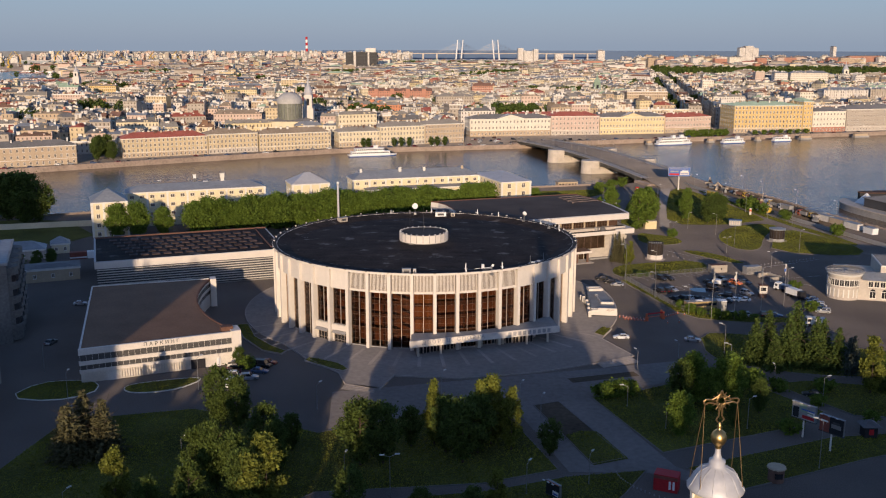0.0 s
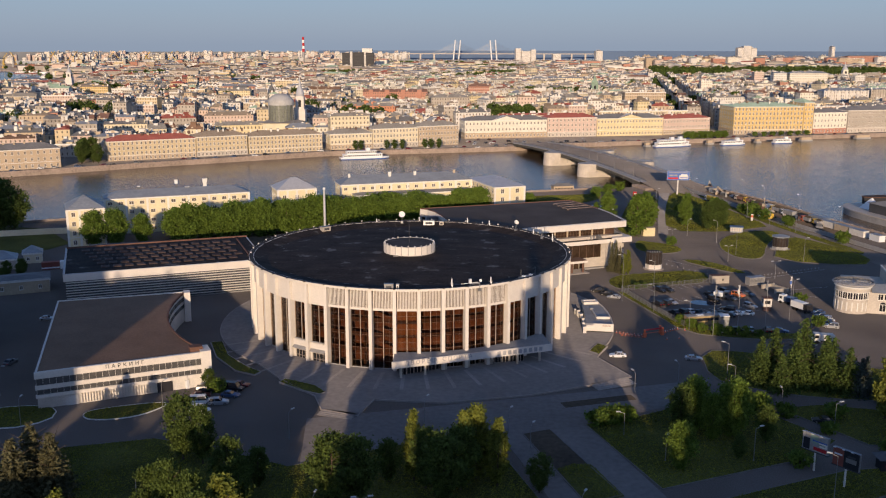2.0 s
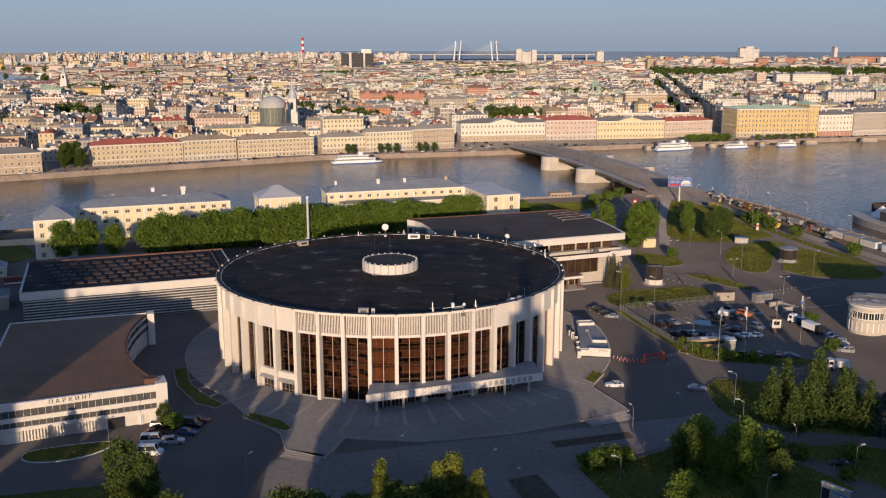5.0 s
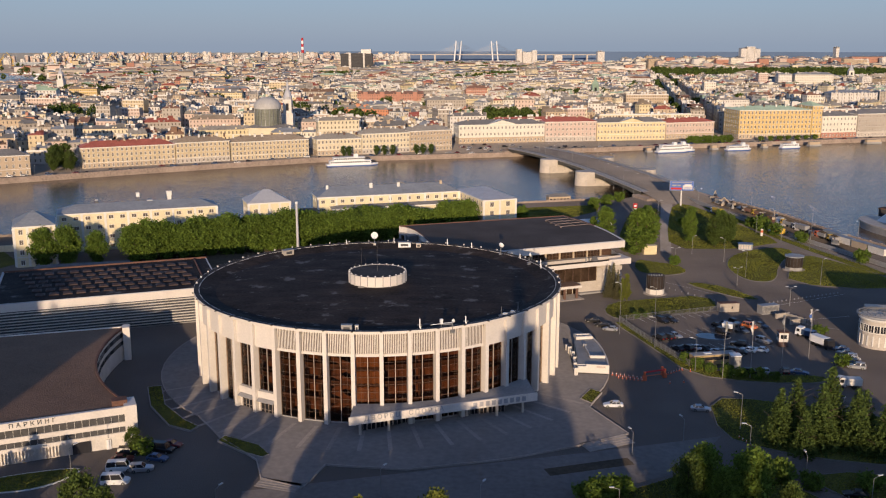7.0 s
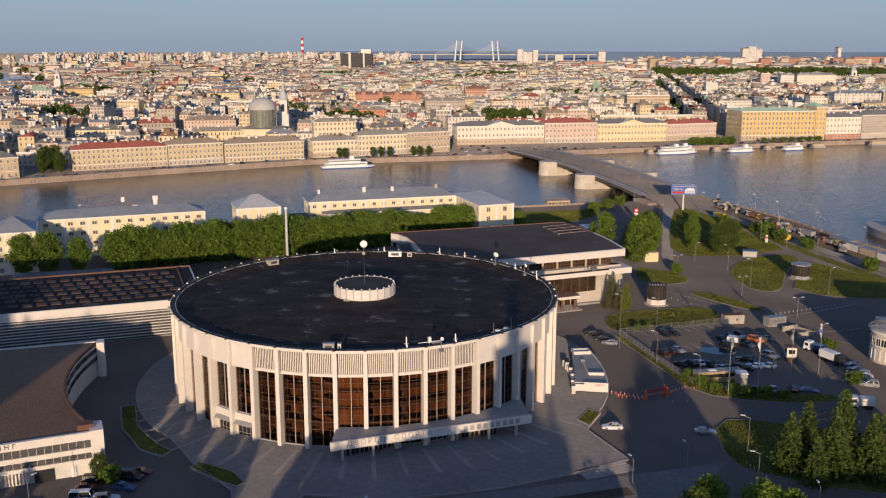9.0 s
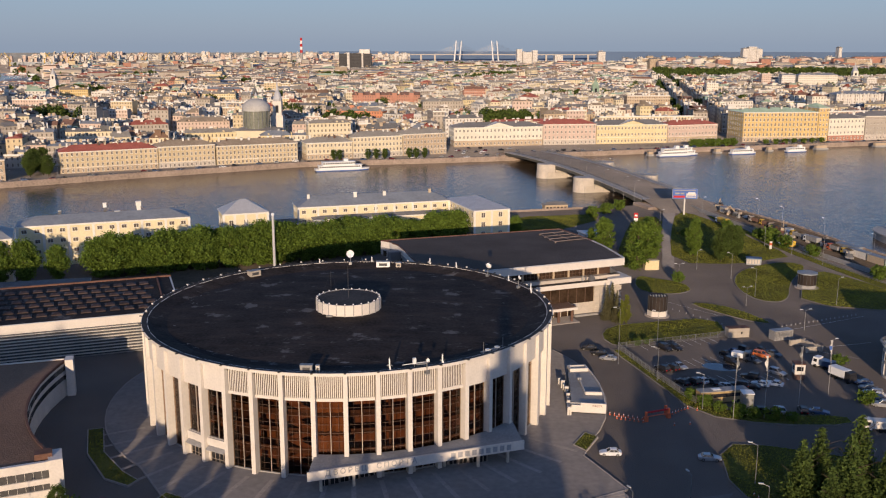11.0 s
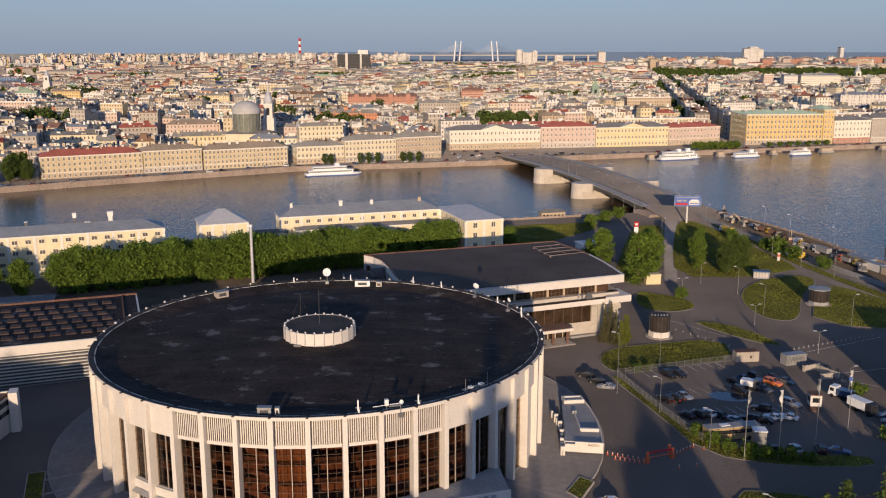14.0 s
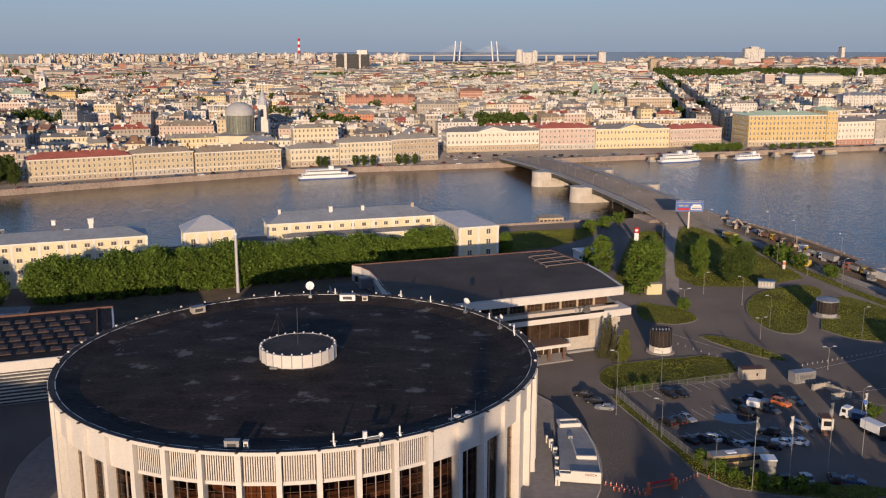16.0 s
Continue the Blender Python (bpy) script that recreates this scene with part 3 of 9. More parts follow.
# ---- the bridge ----
def bridge():
    m, d = along((138.5, 275), (79, 495))
    b = thing("bridge", m, "concrete river bridge with stone piers and steel railings", "bridge", kind="structure")
    w0, w1 = -16.5, 16.5
    SUPPORTS = (0.0, 67.6, 129.3, d)
    deck = Mesh()
    n = 24
    def zt(i): return 2.6 + 3.4 * math.sin(math.pi * (0.04 + 0.92 * i / n))
    for i in range(n):
        xa, xb = d * i / n, d * (i + 1) / n
        za, zb = zt(i), zt(i + 1)
        v = [(xa, w0, za), (xb, w0, zb), (xb, w1, zb), (xa, w1, za)]
        u = [(x, y, z - 1.5) for x, y, z in v]
        deck.add(v + u, [(0, 1, 2, 3)], STONE)
        deck.add(v + u, [(7, 6, 5, 4), (4, 5, 1, 0), (3, 2, 6, 7)], GIRDER)
        for y in (w0 - 0.06, w1 + 0.01):
            deck.add([(xa, y, za - 0.3), (xb, y, zb - 0.3), (xb, y + 0.05, zb + 0.12), (xa, y + 0.05, za + 0.12)], [(0, 1, 2, 3)], STONE)
        r = [(xa, -12, za + 0.03), (xb, -12, zb + 0.03), (xb, 12, zb + 0.03), (xa, 12, za + 0.03)]
        deck.add(r, [(0, 1, 2, 3)], ASPHALT_WARM)
    part("deck", deck, b, "grey concrete deck with worn asphalt carriageway")
    girder = Mesh()
    for y in (-16.0, -8, 8, 16.0):
        for i in range(n):
            xa, xb = d * i / n, d * (i + 1) / n
            bow = lambda j: 0.5 + 1.8 * max(0.0, 1 - min(abs(d * j / n - q) for q in SUPPORTS) / 26) ** 2
            v = [(xa, y - 0.4, zt(i) - 1.4), (xb, y - 0.4, zt(i + 1) - 1.4), (xb, y - 0.4, zt(i + 1) - 1.4 - bow(i + 1)), (xa, y - 0.4, zt(i) - 1.4 - bow(i))]
            w = [(x, yy + 0.8, z) for x, yy, z in v]
            girder.add(v + w, [(0, 1, 2, 3)[::-1], (4, 5, 6, 7), (2, 3, 7, 6)], GIRDER)
    part("girder", girder, b, "grey arched girders")
    for x in SUPPORTS[1:3]:
        p = Mesh()
        p.prism([(x - 6, -22), (x, -27), (x + 6, -22), (x + 6, 22), (x, 27), (x - 6, 22)], -4, 1.2, STONE)
        p.box(x - 5, x + 5, -16, 16, 1.2, zt(x / d * n) - 1.2, STONE)
        for sgn in (-1, 1):
            p.cyl(x, sgn * 21.5, -4, zt(x / d * n) + 0.5, 5.6, 5.2, 20, STONE)
            p.box(x - 5.2, x + 5.2, sgn * 19 - 2.6, sgn * 19 + 2.6, -4, zt(x / d * n) + 0.2, STONE)
        part("pier", p, b, "pale granite bridge pier with round turrets")
    for y in (w0 + 0.3, w1 - 0.3, -12.4, 12.4):
        r = Mesh()
        for i in range(n):
            xa, xb = d * i / n, d * (i + 1) / n
            for h in (0.5, 1.1):
                r.tube((xa, y, zt(i) + h), (xb, y, zt(i + 1) + h), 0.07, 4, STEEL)
            for k in range(4):
                x = xa + (xb - xa) * k / 4
                z = zt(i) + (zt(i + 1) - zt(i)) * k / 4
                r.tube((x, y, z), (x, y, z + 1.15), 0.06, 4, STEEL)
        part("railing", r, b)
    ab = Mesh()
    ab.box(-14, 3, -20, 20, -4, 1.3, GRANITE)
    ab.box(d - 3, d + 12, -20, 20, -4, 1.2, GRANITE)
    part("abutment", ab, b)
    ramp = Mesh()
    for x, dirn in ((0, -1), (d, 1)):
        z = zt(0 if x == 0 else n)
        v = [(x, -16, z), (x, 16, z), (x + 26 * dirn, 16, 0.05), (x + 26 * dirn, -16, 0.05)]
        ramp.add(v, [(0, 1, 2, 3) if dirn < 0 else (3, 2, 1, 0)], ASPHALT_WARM)
    part("ramp", ramp, b)
    return b


bridge()


# ---- the round sports arena ----
RA, BAYS, FIRST = 47.0, 48, -92.8          # outer radius, bays, direction of one pilaster in degrees
STEP = 360 / BAYS
GLASS_TOP, RIM = 15.85, 21.5


def ring_pose(deg, r, z=0.0):
    """A pose on the ring whose x axis runs along the wall and whose -y axis looks outwards."""
    return pose(r * math.cos(radians(deg)), r * math.sin(radians(deg)), z, 0, 0, deg + 90)


arena = thing("sports_arena", pose(0, 0, 0), "round white concrete sports arena with tall bronze windows, dark roof", "arena")
W_BAY = 2 * 45.7 * math.sin(radians(STEP / 2))
pil = Mesh()
pil.box(-0.43, 0.43, 0, 1.9, 0, 20.2, WHITE)
pil.box(-0.43, 0.43, 0, 0.8, 20.2, RIM - 0.04, WHITE)
pil = pil.data("pilaster")
panel_ribbed, panel_plain = Mesh(), Mesh()
for p, deep, half, skin in ((panel_ribbed, 0.33, 0.10, WHITE), (panel_plain, 0.03, 0.15, WHITE)):
    # one moulded panel: a frame round a sheet folded into thirteen upright ribs
    xa, xb, za, zb = -W_BAY / 2 + 0.45, W_BAY / 2 - 0.45, GLASS_TOP - 0.15, RIM - 0.06
    folds = [(xa, 0.95)]
    for i in range(13):
        x = -W_BAY / 2 + 0.72 + (W_BAY - 1.44) * i / 12
        folds += [(x - half, 0.95), (x - half, 0.95 - deep), (x + half, 0.95 - deep), (x + half, 0.95)]
    folds.append((xb, 0.95))
    zs = (za, za + 0.6, zb - 0.47, zb)
    n = len(folds)
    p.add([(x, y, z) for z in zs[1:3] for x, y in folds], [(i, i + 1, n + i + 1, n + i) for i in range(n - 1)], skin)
    # faces between the ribs take the painted shade, rib fronts stay white
    back = p.slot(RIB_GAP_SHADE)
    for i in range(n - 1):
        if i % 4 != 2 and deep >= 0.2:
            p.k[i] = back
    for z0, z1 in (zs[:2], zs[2:]) if deep >= 0.2 else ((za, zb),):
        p.box(xa, xb, 0.58 if deep >= 0.2 else 0.42, 1.0, z0, z1, WHITE)
panel_ribbed, panel_plain = panel_ribbed.data("ribbed_panel"), panel_plain.data("wall_panel")


def glazing(z0):
    pane, mul = Mesh(), Mesh()
    pane.add([(-W_BAY / 2 + 0.5, 1.3, z0), (W_BAY / 2 - 0.5, 1.3, z0), (W_BAY / 2 - 0.5, 1.3, GLASS_TOP), (-W_BAY / 2 + 0.5, 1.3, GLASS_TOP)], [(0, 1, 2, 3)], BRONZE_GLASS)
    mul.box(-0.06, 0.06, 1.1, 1.34, z0, GLASS_TOP, MULLION)
    for x in (-W_BAY / 4, W_BAY / 4):
        mul.box(x - 0.02, x + 0.02, 1.26, 1.34, z0, GLASS_TOP, BRONZE_BAR)
    n = round((GLASS_TOP - z0) / 1.7)
    for k in range(1, n):
        z = z0 + (GLASS_TOP - z0) * k / n
        mul.box(-W_BAY / 2 + 0.5, W_BAY / 2 - 0.5, 1.26, 1.33, z - 0.03, z + 0.03, BRONZE_BAR)
    mul.box(-W_BAY / 2 + 0.5, W_BAY / 2 - 0.5, 1.0, 1.4, z0 - 0.25, z0, CONCRETE)
    return pane.data("window_pane"), mul.data("mullion")


TALL, SHORT = glazing(0.55), glazing(5.5)
sill = Mesh()
sx0, sx1 = -W_BAY / 2 + 0.45, W_BAY / 2 - 0.45
sill.box(sx0, sx1, 0.5, 1.3, 3.75, 5.35, WHITE)
for q in ((sx0, sx0 + 0.35), (sx1 - 0.35, sx1)):
    sill.box(*q, 0.8, 1.3, 0.3, 3.75, WHITE)
sill.add([(sx0 + 0.2, -0.35, 3.2), (sx1 - 0.2, -0.35, 3.2), (sx1 - 0.2, 0.5, 3.7), (sx0 + 0.2, 0.5, 3.7), (sx0 + 0.2, -0.35, 3.08), (sx1 - 0.2, -0.35, 3.08), (sx1 - 0.2, 0.5, 3.58), (sx0 + 0.2, 0.5, 3.58)],
         [(0, 1, 2, 3), (7, 6, 5, 4), (4, 5, 1, 0), (0, 3, 7, 4), (1, 5, 6, 2)], CONCRETE)
sill.box(sx0, sx1, 1.1, 1.3, 0.3, 3.75, DARK_GLASS)
for i in range(5):
    x = sx0 + 0.4 + (W_BAY - 1.7) * i / 4
    sill.box(x - 0.025, x + 0.025, 1.0, 1.12, 0.3, 3.5, MULLION)
for z in (0.9, 2.4):
    sill.box(sx0, sx1, 1.0, 1.12, z, z + 0.05, MULLION)
sill = sill.data("sill_panel")
blank = Mesh()
blank.box(-W_BAY / 2 + 0.45, W_BAY / 2 - 0.45, 0.9, 1.3, 0.1, GLASS_TOP + 0.1, WHITE)
blank.box(-0.04, 0.04, 0.86, 0.92, 0.1, GLASS_TOP, WHITE_AGED)
blank = blank.data("blank_wall")
for i in range(BAYS):
    a = FIRST + STEP * i
    part("pilaster", pil, arena, m=ring_pose(a, RA))
    mid = a + STEP / 2
    off = (mid + 92.8 + 180) % 360 - 180
    front = -26 < off < 38
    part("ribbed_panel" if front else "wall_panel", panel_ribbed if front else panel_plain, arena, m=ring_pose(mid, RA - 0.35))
    low = -40 < off < -22
    pane, mul = SHORT if low else TALL
    if not -63 < off < 68:
        part("blank_wall", blank, arena, "plain white concrete wall", m=ring_pose(mid, RA - 0.35))
        continue
    w = part("window_pane", pane, arena, m=ring_pose(mid, RA - 0.35))
    w.visible_shadow = False
    part("mullion", mul, w)
    if low:
        part("sill_panel", sill, arena, "white sill panel over a low service window", m=ring_pose(mid, RA - 0.35))

core = Mesh()
core.lathe([(39.5, 0.3), (39.5, 15.8)], 96, WOOD)
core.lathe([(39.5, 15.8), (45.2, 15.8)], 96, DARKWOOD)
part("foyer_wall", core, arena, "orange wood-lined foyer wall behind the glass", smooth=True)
floors = Mesh()
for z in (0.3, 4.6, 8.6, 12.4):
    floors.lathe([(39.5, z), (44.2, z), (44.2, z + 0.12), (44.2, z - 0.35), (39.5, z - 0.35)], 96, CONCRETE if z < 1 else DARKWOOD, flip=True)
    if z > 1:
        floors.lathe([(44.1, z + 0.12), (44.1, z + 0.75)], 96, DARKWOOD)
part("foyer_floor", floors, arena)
colm, wallm = Mesh(), Mesh()
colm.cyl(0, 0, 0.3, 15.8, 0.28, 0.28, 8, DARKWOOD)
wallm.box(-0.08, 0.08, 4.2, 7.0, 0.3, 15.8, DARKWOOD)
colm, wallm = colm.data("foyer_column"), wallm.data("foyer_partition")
for i in range(BAYS):
    a = FIRST + STEP * (i + 0.5)
    if i % 2 == 0:
        part("foyer_column", colm, arena, m=ring_pose(a, 42.6))
    if i % 4 == 1:
        part("foyer_partition", wallm, arena, m=ring_pose(FIRST + STEP * i, RA))
# added screen whose bright colour makes this bay look sunlit
screen = Mesh()
for k in range(9):
    for z0, z1 in ((4.9, 8.2), (9.1, 11.9), (12.9, 15.6)):
        screen.box(-2.7 + 0.6 * k, -2.12 + 0.6 * k, 2.0 + 0.3 * (k % 2), 2.08 + 0.3 * (k % 2), z0, z1, SUNLIT_WOOD)
part("timber_screen", screen, arena, "amber timber screen added behind the glass for the sunlit bay", m=ring_pose(FIRST + STEP * 0.5, RA - 0.35))
for bay in (-1, 6):
    st = Mesh()
    for k, (za, zb) in enumerate(((0.4, 2.5), (2.5, 4.6), (4.6, 6.6), (6.6, 8.6), (8.6, 10.5), (10.5, 12.4), (12.4, 14.2))):
        s = 1 if k % 2 else -1
        v = [(-2.4 * s, 0, za), (2.4 * s, 0, zb), (2.4 * s, 1.4, zb), (-2.4 * s, 1.4, za)]
        u = [(x, y, z - 0.3) for x, y, z in v]
        w = [(x, y, z + 0.95) for x, y, z in v[:2]]
        st.add(v + u + w, [(0, 1, 2, 3), (7, 6, 5, 4), (4, 5, 1, 0), (0, 1, 9, 8)], WOOD)
    part("staircase", st, arena, "zigzag foyer staircase with wooden sides", m=ring_pose(FIRST + STEP * (bay + 0.5), 43.9))

roof = Mesh()
roof.lathe([(0.5, 21.35), (7.0, 21.3), (20, 21.0), (32, 20.7), (41.6, 20.35)], 144, MEMBRANE, flip=True)
part("roof_membrane", roof, arena, "dark bitumen roof with worn patches", smooth=True)
band = Mesh()
band.lathe([(41.6, 20.35), (46.1, RIM - 0.05), (46.15, RIM - 0.1)], 144, MEMBRANE, flip=True)
part("roof_edge_slope", band, arena, "weathered sloping roof edge")
cap = Mesh()
cap.lathe([(45.3, RIM - 0.3), (45.9, RIM - 0.02), (46.5, RIM + 0.07), (46.94, RIM + 0.1)], 192, BAND, flip=True)
cap.lathe([(RA + 0.04, RIM - 0.5), (RA + 0.04, RIM + 0.08), (46.94, RIM + 0.1)], 192, WHITE)
part("rim_cap", cap, arena, "dark felted rim with a thin white edge")
slabz = Mesh()
slabz.lathe([(0.1, 0.28), (46.9, 0.28), (46.9, 0.05)], 96, CONCRETE, flip=True)
part("base_slab", slabz, arena)


def roof_z(r):
    return 21.35 - r * 0.0235


rng = random.Random(5)
for k in range(64):
    a, r = rng.uniform(0, 360), rng.choice((rng.uniform(34, 41), rng.uniform(12, 40), rng.uniform(36, 41)))
    g = Mesh()
    n, L, w = 11, rng.uniform(0.25, 1.5), rng.choice((rng.uniform(0.04, 0.12), rng.uniform(0.1, 0.25), rng.uniform(0.2, 0.45)))
    ring = []
    for i in range(n):
        t = 2 * math.pi * i / n
        q = rng.uniform(0.4, 1.35)
        ring.append((L * q * math.cos(t), w * q * math.sin(t), 0))
    g.add(ring, [tuple(range(n))], PATCH)
    part("roof_patch", g, arena, m=pose(r * math.cos(radians(a)), r * math.sin(radians(a)), roof_z(r) + 0.05, 0, 0, a + 90 + rng.uniform(-30, 30)))

# hub drum in the middle of the roof
HX, HY, HR, HT = -0.4, -1.6, 7.6, 23.9
drum = Mesh()
drum.lathe([(HR - 0.25, 21.0), (HR - 0.25, HT), (0.01, HT)], 64, BAND, (HX, HY))
part("hub_drum", drum, arena, "dark topped drum on the roof")
fin, plate = Mesh(), Mesh()
fin.box(-0.09, 0.09, 0.02, 0.7, 21.2, HT + 0.12, CONCRETE)
plate.box(-0.9, 0.9, 0.12, 0.4, 21.4, HT + 0.05, WHITE)
fin, plate = fin.data("hub_fin"), plate.data("hub_panel")
for i in range(24):
    a = 15 * i
    c, s = math.cos(radians(a)), math.sin(radians(a))
    part("hub_fin", fin, arena, m=pose(HX + HR * c, HY + HR * s, 0, 0, 0, a + 90))
    c2, s2 = math.cos(radians(a + 7.5)), math.sin(radians(a + 7.5))
    part("hub_panel", plate, arena, m=pose(HX + HR * c2, HY + HR * s2, 0, 0, 0, a + 97.5))
mast = Mesh()
mast.cyl(HX, HY, HT, HT + 7.5, 0.06, 0.035, 6, DARK_STEEL)
mast.cyl(HX - 4.4, HY + 3, HT, HT + 5.5, 0.035, 0.02, 6, DARK_STEEL)
mast.tube((HX - 4.4, HY + 3, HT + 5.5), (HX - 6.4, HY + 2, HT), 0.012, 4, DARK_STEEL)
mast.tube((HX - 4.4, HY + 3, HT + 5.5), (HX - 3, HY + 5, HT), 0.012, 4, DARK_STEEL)
part("mast", mast, arena)
lampm, tray = Mesh(), Mesh()
lampm.box(-0.16, 0.16, -0.2, 0.2, 0.1, 0.42, WHITE_AGED); lampm.box(-0.03, 0.03, -0.03, 0.03, -0.2, 0.1, STEEL); lampm.box(-0.12, 0.12, -0.24, -0.2, 0.14, 0.38, LAMPGLASS)
tray.box(-0.22, 0.22, -0.6, 0.2, 0.04, 0.14, BAND); tray.box(-0.08, 0.08, -0.55, -0.3, 0.14, 0.26, BAND)
lampm, tray = lampm.data("rim_floodlight"), tray.data("rim_bracket")
for i in range(BAYS):
    a = FIRST + STEP * i
    part("rim_bracket", tray, arena, m=ring_pose(a, RA, RIM + 0.06))
    if abs((a + 92.8 + 180) % 360 - 180) > 78:
        part("rim_floodlight", lampm, arena, m=ring_pose(a + STEP * 0.5, 46.5, RIM + 0.22))
ballm = Mesh(); ballm.lathe([(0.02, 0), (0.14, 0.06), (0.18, 0.18), (0.12, 0.3), (0.02, 0.34)], 8, WHITEPAINT); ballm = ballm.data("hub_lamp")
for i in range(24):
    a = radians(15 * i)
    part("hub_lamp", ballm, arena, m=pose(HX + (HR - 0.35) * math.cos(a), HY + (HR - 0.35) * math.sin(a), HT + 0.1))

# canopy over the main entrance
CA, CB = (-2.4, -54.0), (37.8, -39.4)
ang = lambda p: math.degrees(math.atan2(p[1], p[0]))
canopy = thing("entrance_canopy", pose(0, 0, 0), "long white entrance canopy with lettering on its fascia", "canopy")
c = Mesh()
back = [(45.9 * math.cos(radians(t)), 45.9 * math.sin(radians(t))) for t in np.linspace(-38, -93, 16)]
c.prism([CA, CB] + back, 3.5, 4.95, WHITE, CONCRETE)
part("slab", c, canopy)
mc, dc = along(CA, CB)
fas = Mesh()
fas.box(-0.2, dc + 0.2, -0.18, 0.25, 3.35, 5.15, WHITE)
part("fascia", fas, canopy, "white fascia board", m=mc)
for k in range(7):
    col = Mesh()
    col.box(-0.25, 0.25, -0.25, 0.25, 0.25, 3.6, STONE)
    part("column", col, canopy, m=mc @ pose(2.6 + k * (dc - 5.2) / 6, 1.6 + (2.2 if k in (2, 3, 4) else 0), 0))
door = Mesh()
door.box(0, 1.75, 0, 0.12, 0.28, 3.3, DARK_GLASS)
for x in (0, 0.86, 1.7):
    door.box(x - 0.05, x + 0.05, -0.06, 0.14, 0.28, 3.3, MULLION)
door = door.data("door")
for k in range(17):
    part("door", door, canopy, m=mc @ pose(2.8 + 2.0 * k, 3.4 + 1.6 * math.sin(math.pi * k / 16), 0))


def lettering(text, size, m, material, parent, name="lettering", depth=0.06, spacing=1.0):
    cu = bpy.data.curves.new(name, "FONT")
    cu.body, cu.size, cu.extrude, cu.space_character = text, size, depth, spacing
    cu.align_x, cu.align_y = "LEFT", "BOTTOM"
    tmp = new(name + "_tmp", cu)
    bpy.context.view_layer.update()
    me = bpy.data.meshes.new_from_object(tmp)
    bpy.data.objects.remove(tmp)
    me.materials.clear()
    me.materials.append(material)
    ob = new(name, me)
    ob.parent = parent
    ob.matrix_basis = m
    return ob


SIGN_GREY = mat("weathered_letters", (0.36, 0.36, 0.37), 0.6, var=0.2)
lettering("ДВОРЕЦ  СПОРТА", 1.5, mc @ pose(3.0, -0.2, 3.72, 90), SIGN_GREY, canopy, spacing=1.45)
bars = Mesh()
for k in range(9):
    bars.box(27.6 + 1.45 * k, 28.5 + 1.45 * k, -0.26, -0.17, 3.75, 4.8, SIGN_GREY)
part("sign_bars", bars, canopy, m=mc)

# things on the arena roof
def roof_box(x, y, w, d, h, m, label, z=None, turn=0):
    g = Mesh()
    g.box(-w / 2, w / 2, -d / 2, d / 2, 0, h, m)
    g.box(-w / 2 - 0.08, w / 2 + 0.08, -d / 2 - 0.08, d / 2 + 0.08, h, h + 0.1, STEEL)
    g.box(-w * 0.3, w * 0.3, -d / 2 - 0.05, -d / 2, h * 0.25, h * 0.75, DARK_STEEL)
    return solid("roof_unit", g, label, "roof unit", pose(x, y, roof_z(math.hypot(x, y)) if z is None else z, 0, 0, turn), "units on the arena roof")


roof_box(-3.8, -43.6, 2.3, 1.0, 1.5, CONCRETE, "pale ventilation unit on the arena roof edge", 20.6)
roof_box(-1.6, -43.8, 0.7, 0.7, 1.4, WHITE_AGED, "narrow white cabinet on the arena roof edge", 20.7)
roof_box(-29.5, 32.0, 3.2, 1.6, 1.5, GREIGE, "low white ventilation unit on the arena roof edge", 20.6, 40)
roof_box(4.4, 43.2, 3.8, 1.4, 1.5, WHITEPAINT, "white ventilation unit on the arena roof edge", 20.6)
roof_box(8.7, 42.8, 1.4, 1.2, 1.3, STONE, "small rusty vent housing on the arena roof edge", 20.6)
roof_box(-4.0, -8.8, 1.4, 0.6, 0.35, PATCH, "flat grey roof hatch cover")


def dish(x, y, z, r, turn, label):
    t = thing("satellite_dish", pose(x, y, z, 0, 0, turn), label, "satellite dish")
    p = Mesh()
    p.cyl(0, 0, 0, 1.6, 0.1, 0.1, 8, STEEL)
    p.box(-0.4, 0.4, -0.4, 0.4, -0.6, 0.1, STEEL)
    part("stand", p, t)
    d = Mesh()
    d.lathe([(0.01, 0.0), (r * 0.5, 0.1), (r * 0.85, 0.28), (r, 0.42)], 20, WHITEPAINT, flip=True)
    d.lathe([(0.01, -0.04), (r * 0.5, 0.06), (r * 0.85, 0.24), (r, 0.42)], 20, WHITEPAINT)
    d.tube((0, -r * 0.8, 0.3), (0, 0, 1.1), 0.03, 4, STEEL)
    part("reflector", d, t, m=pose(0, 0, 1.8 + r * 0.6, 72, 0, 0), smooth=True)
    return t


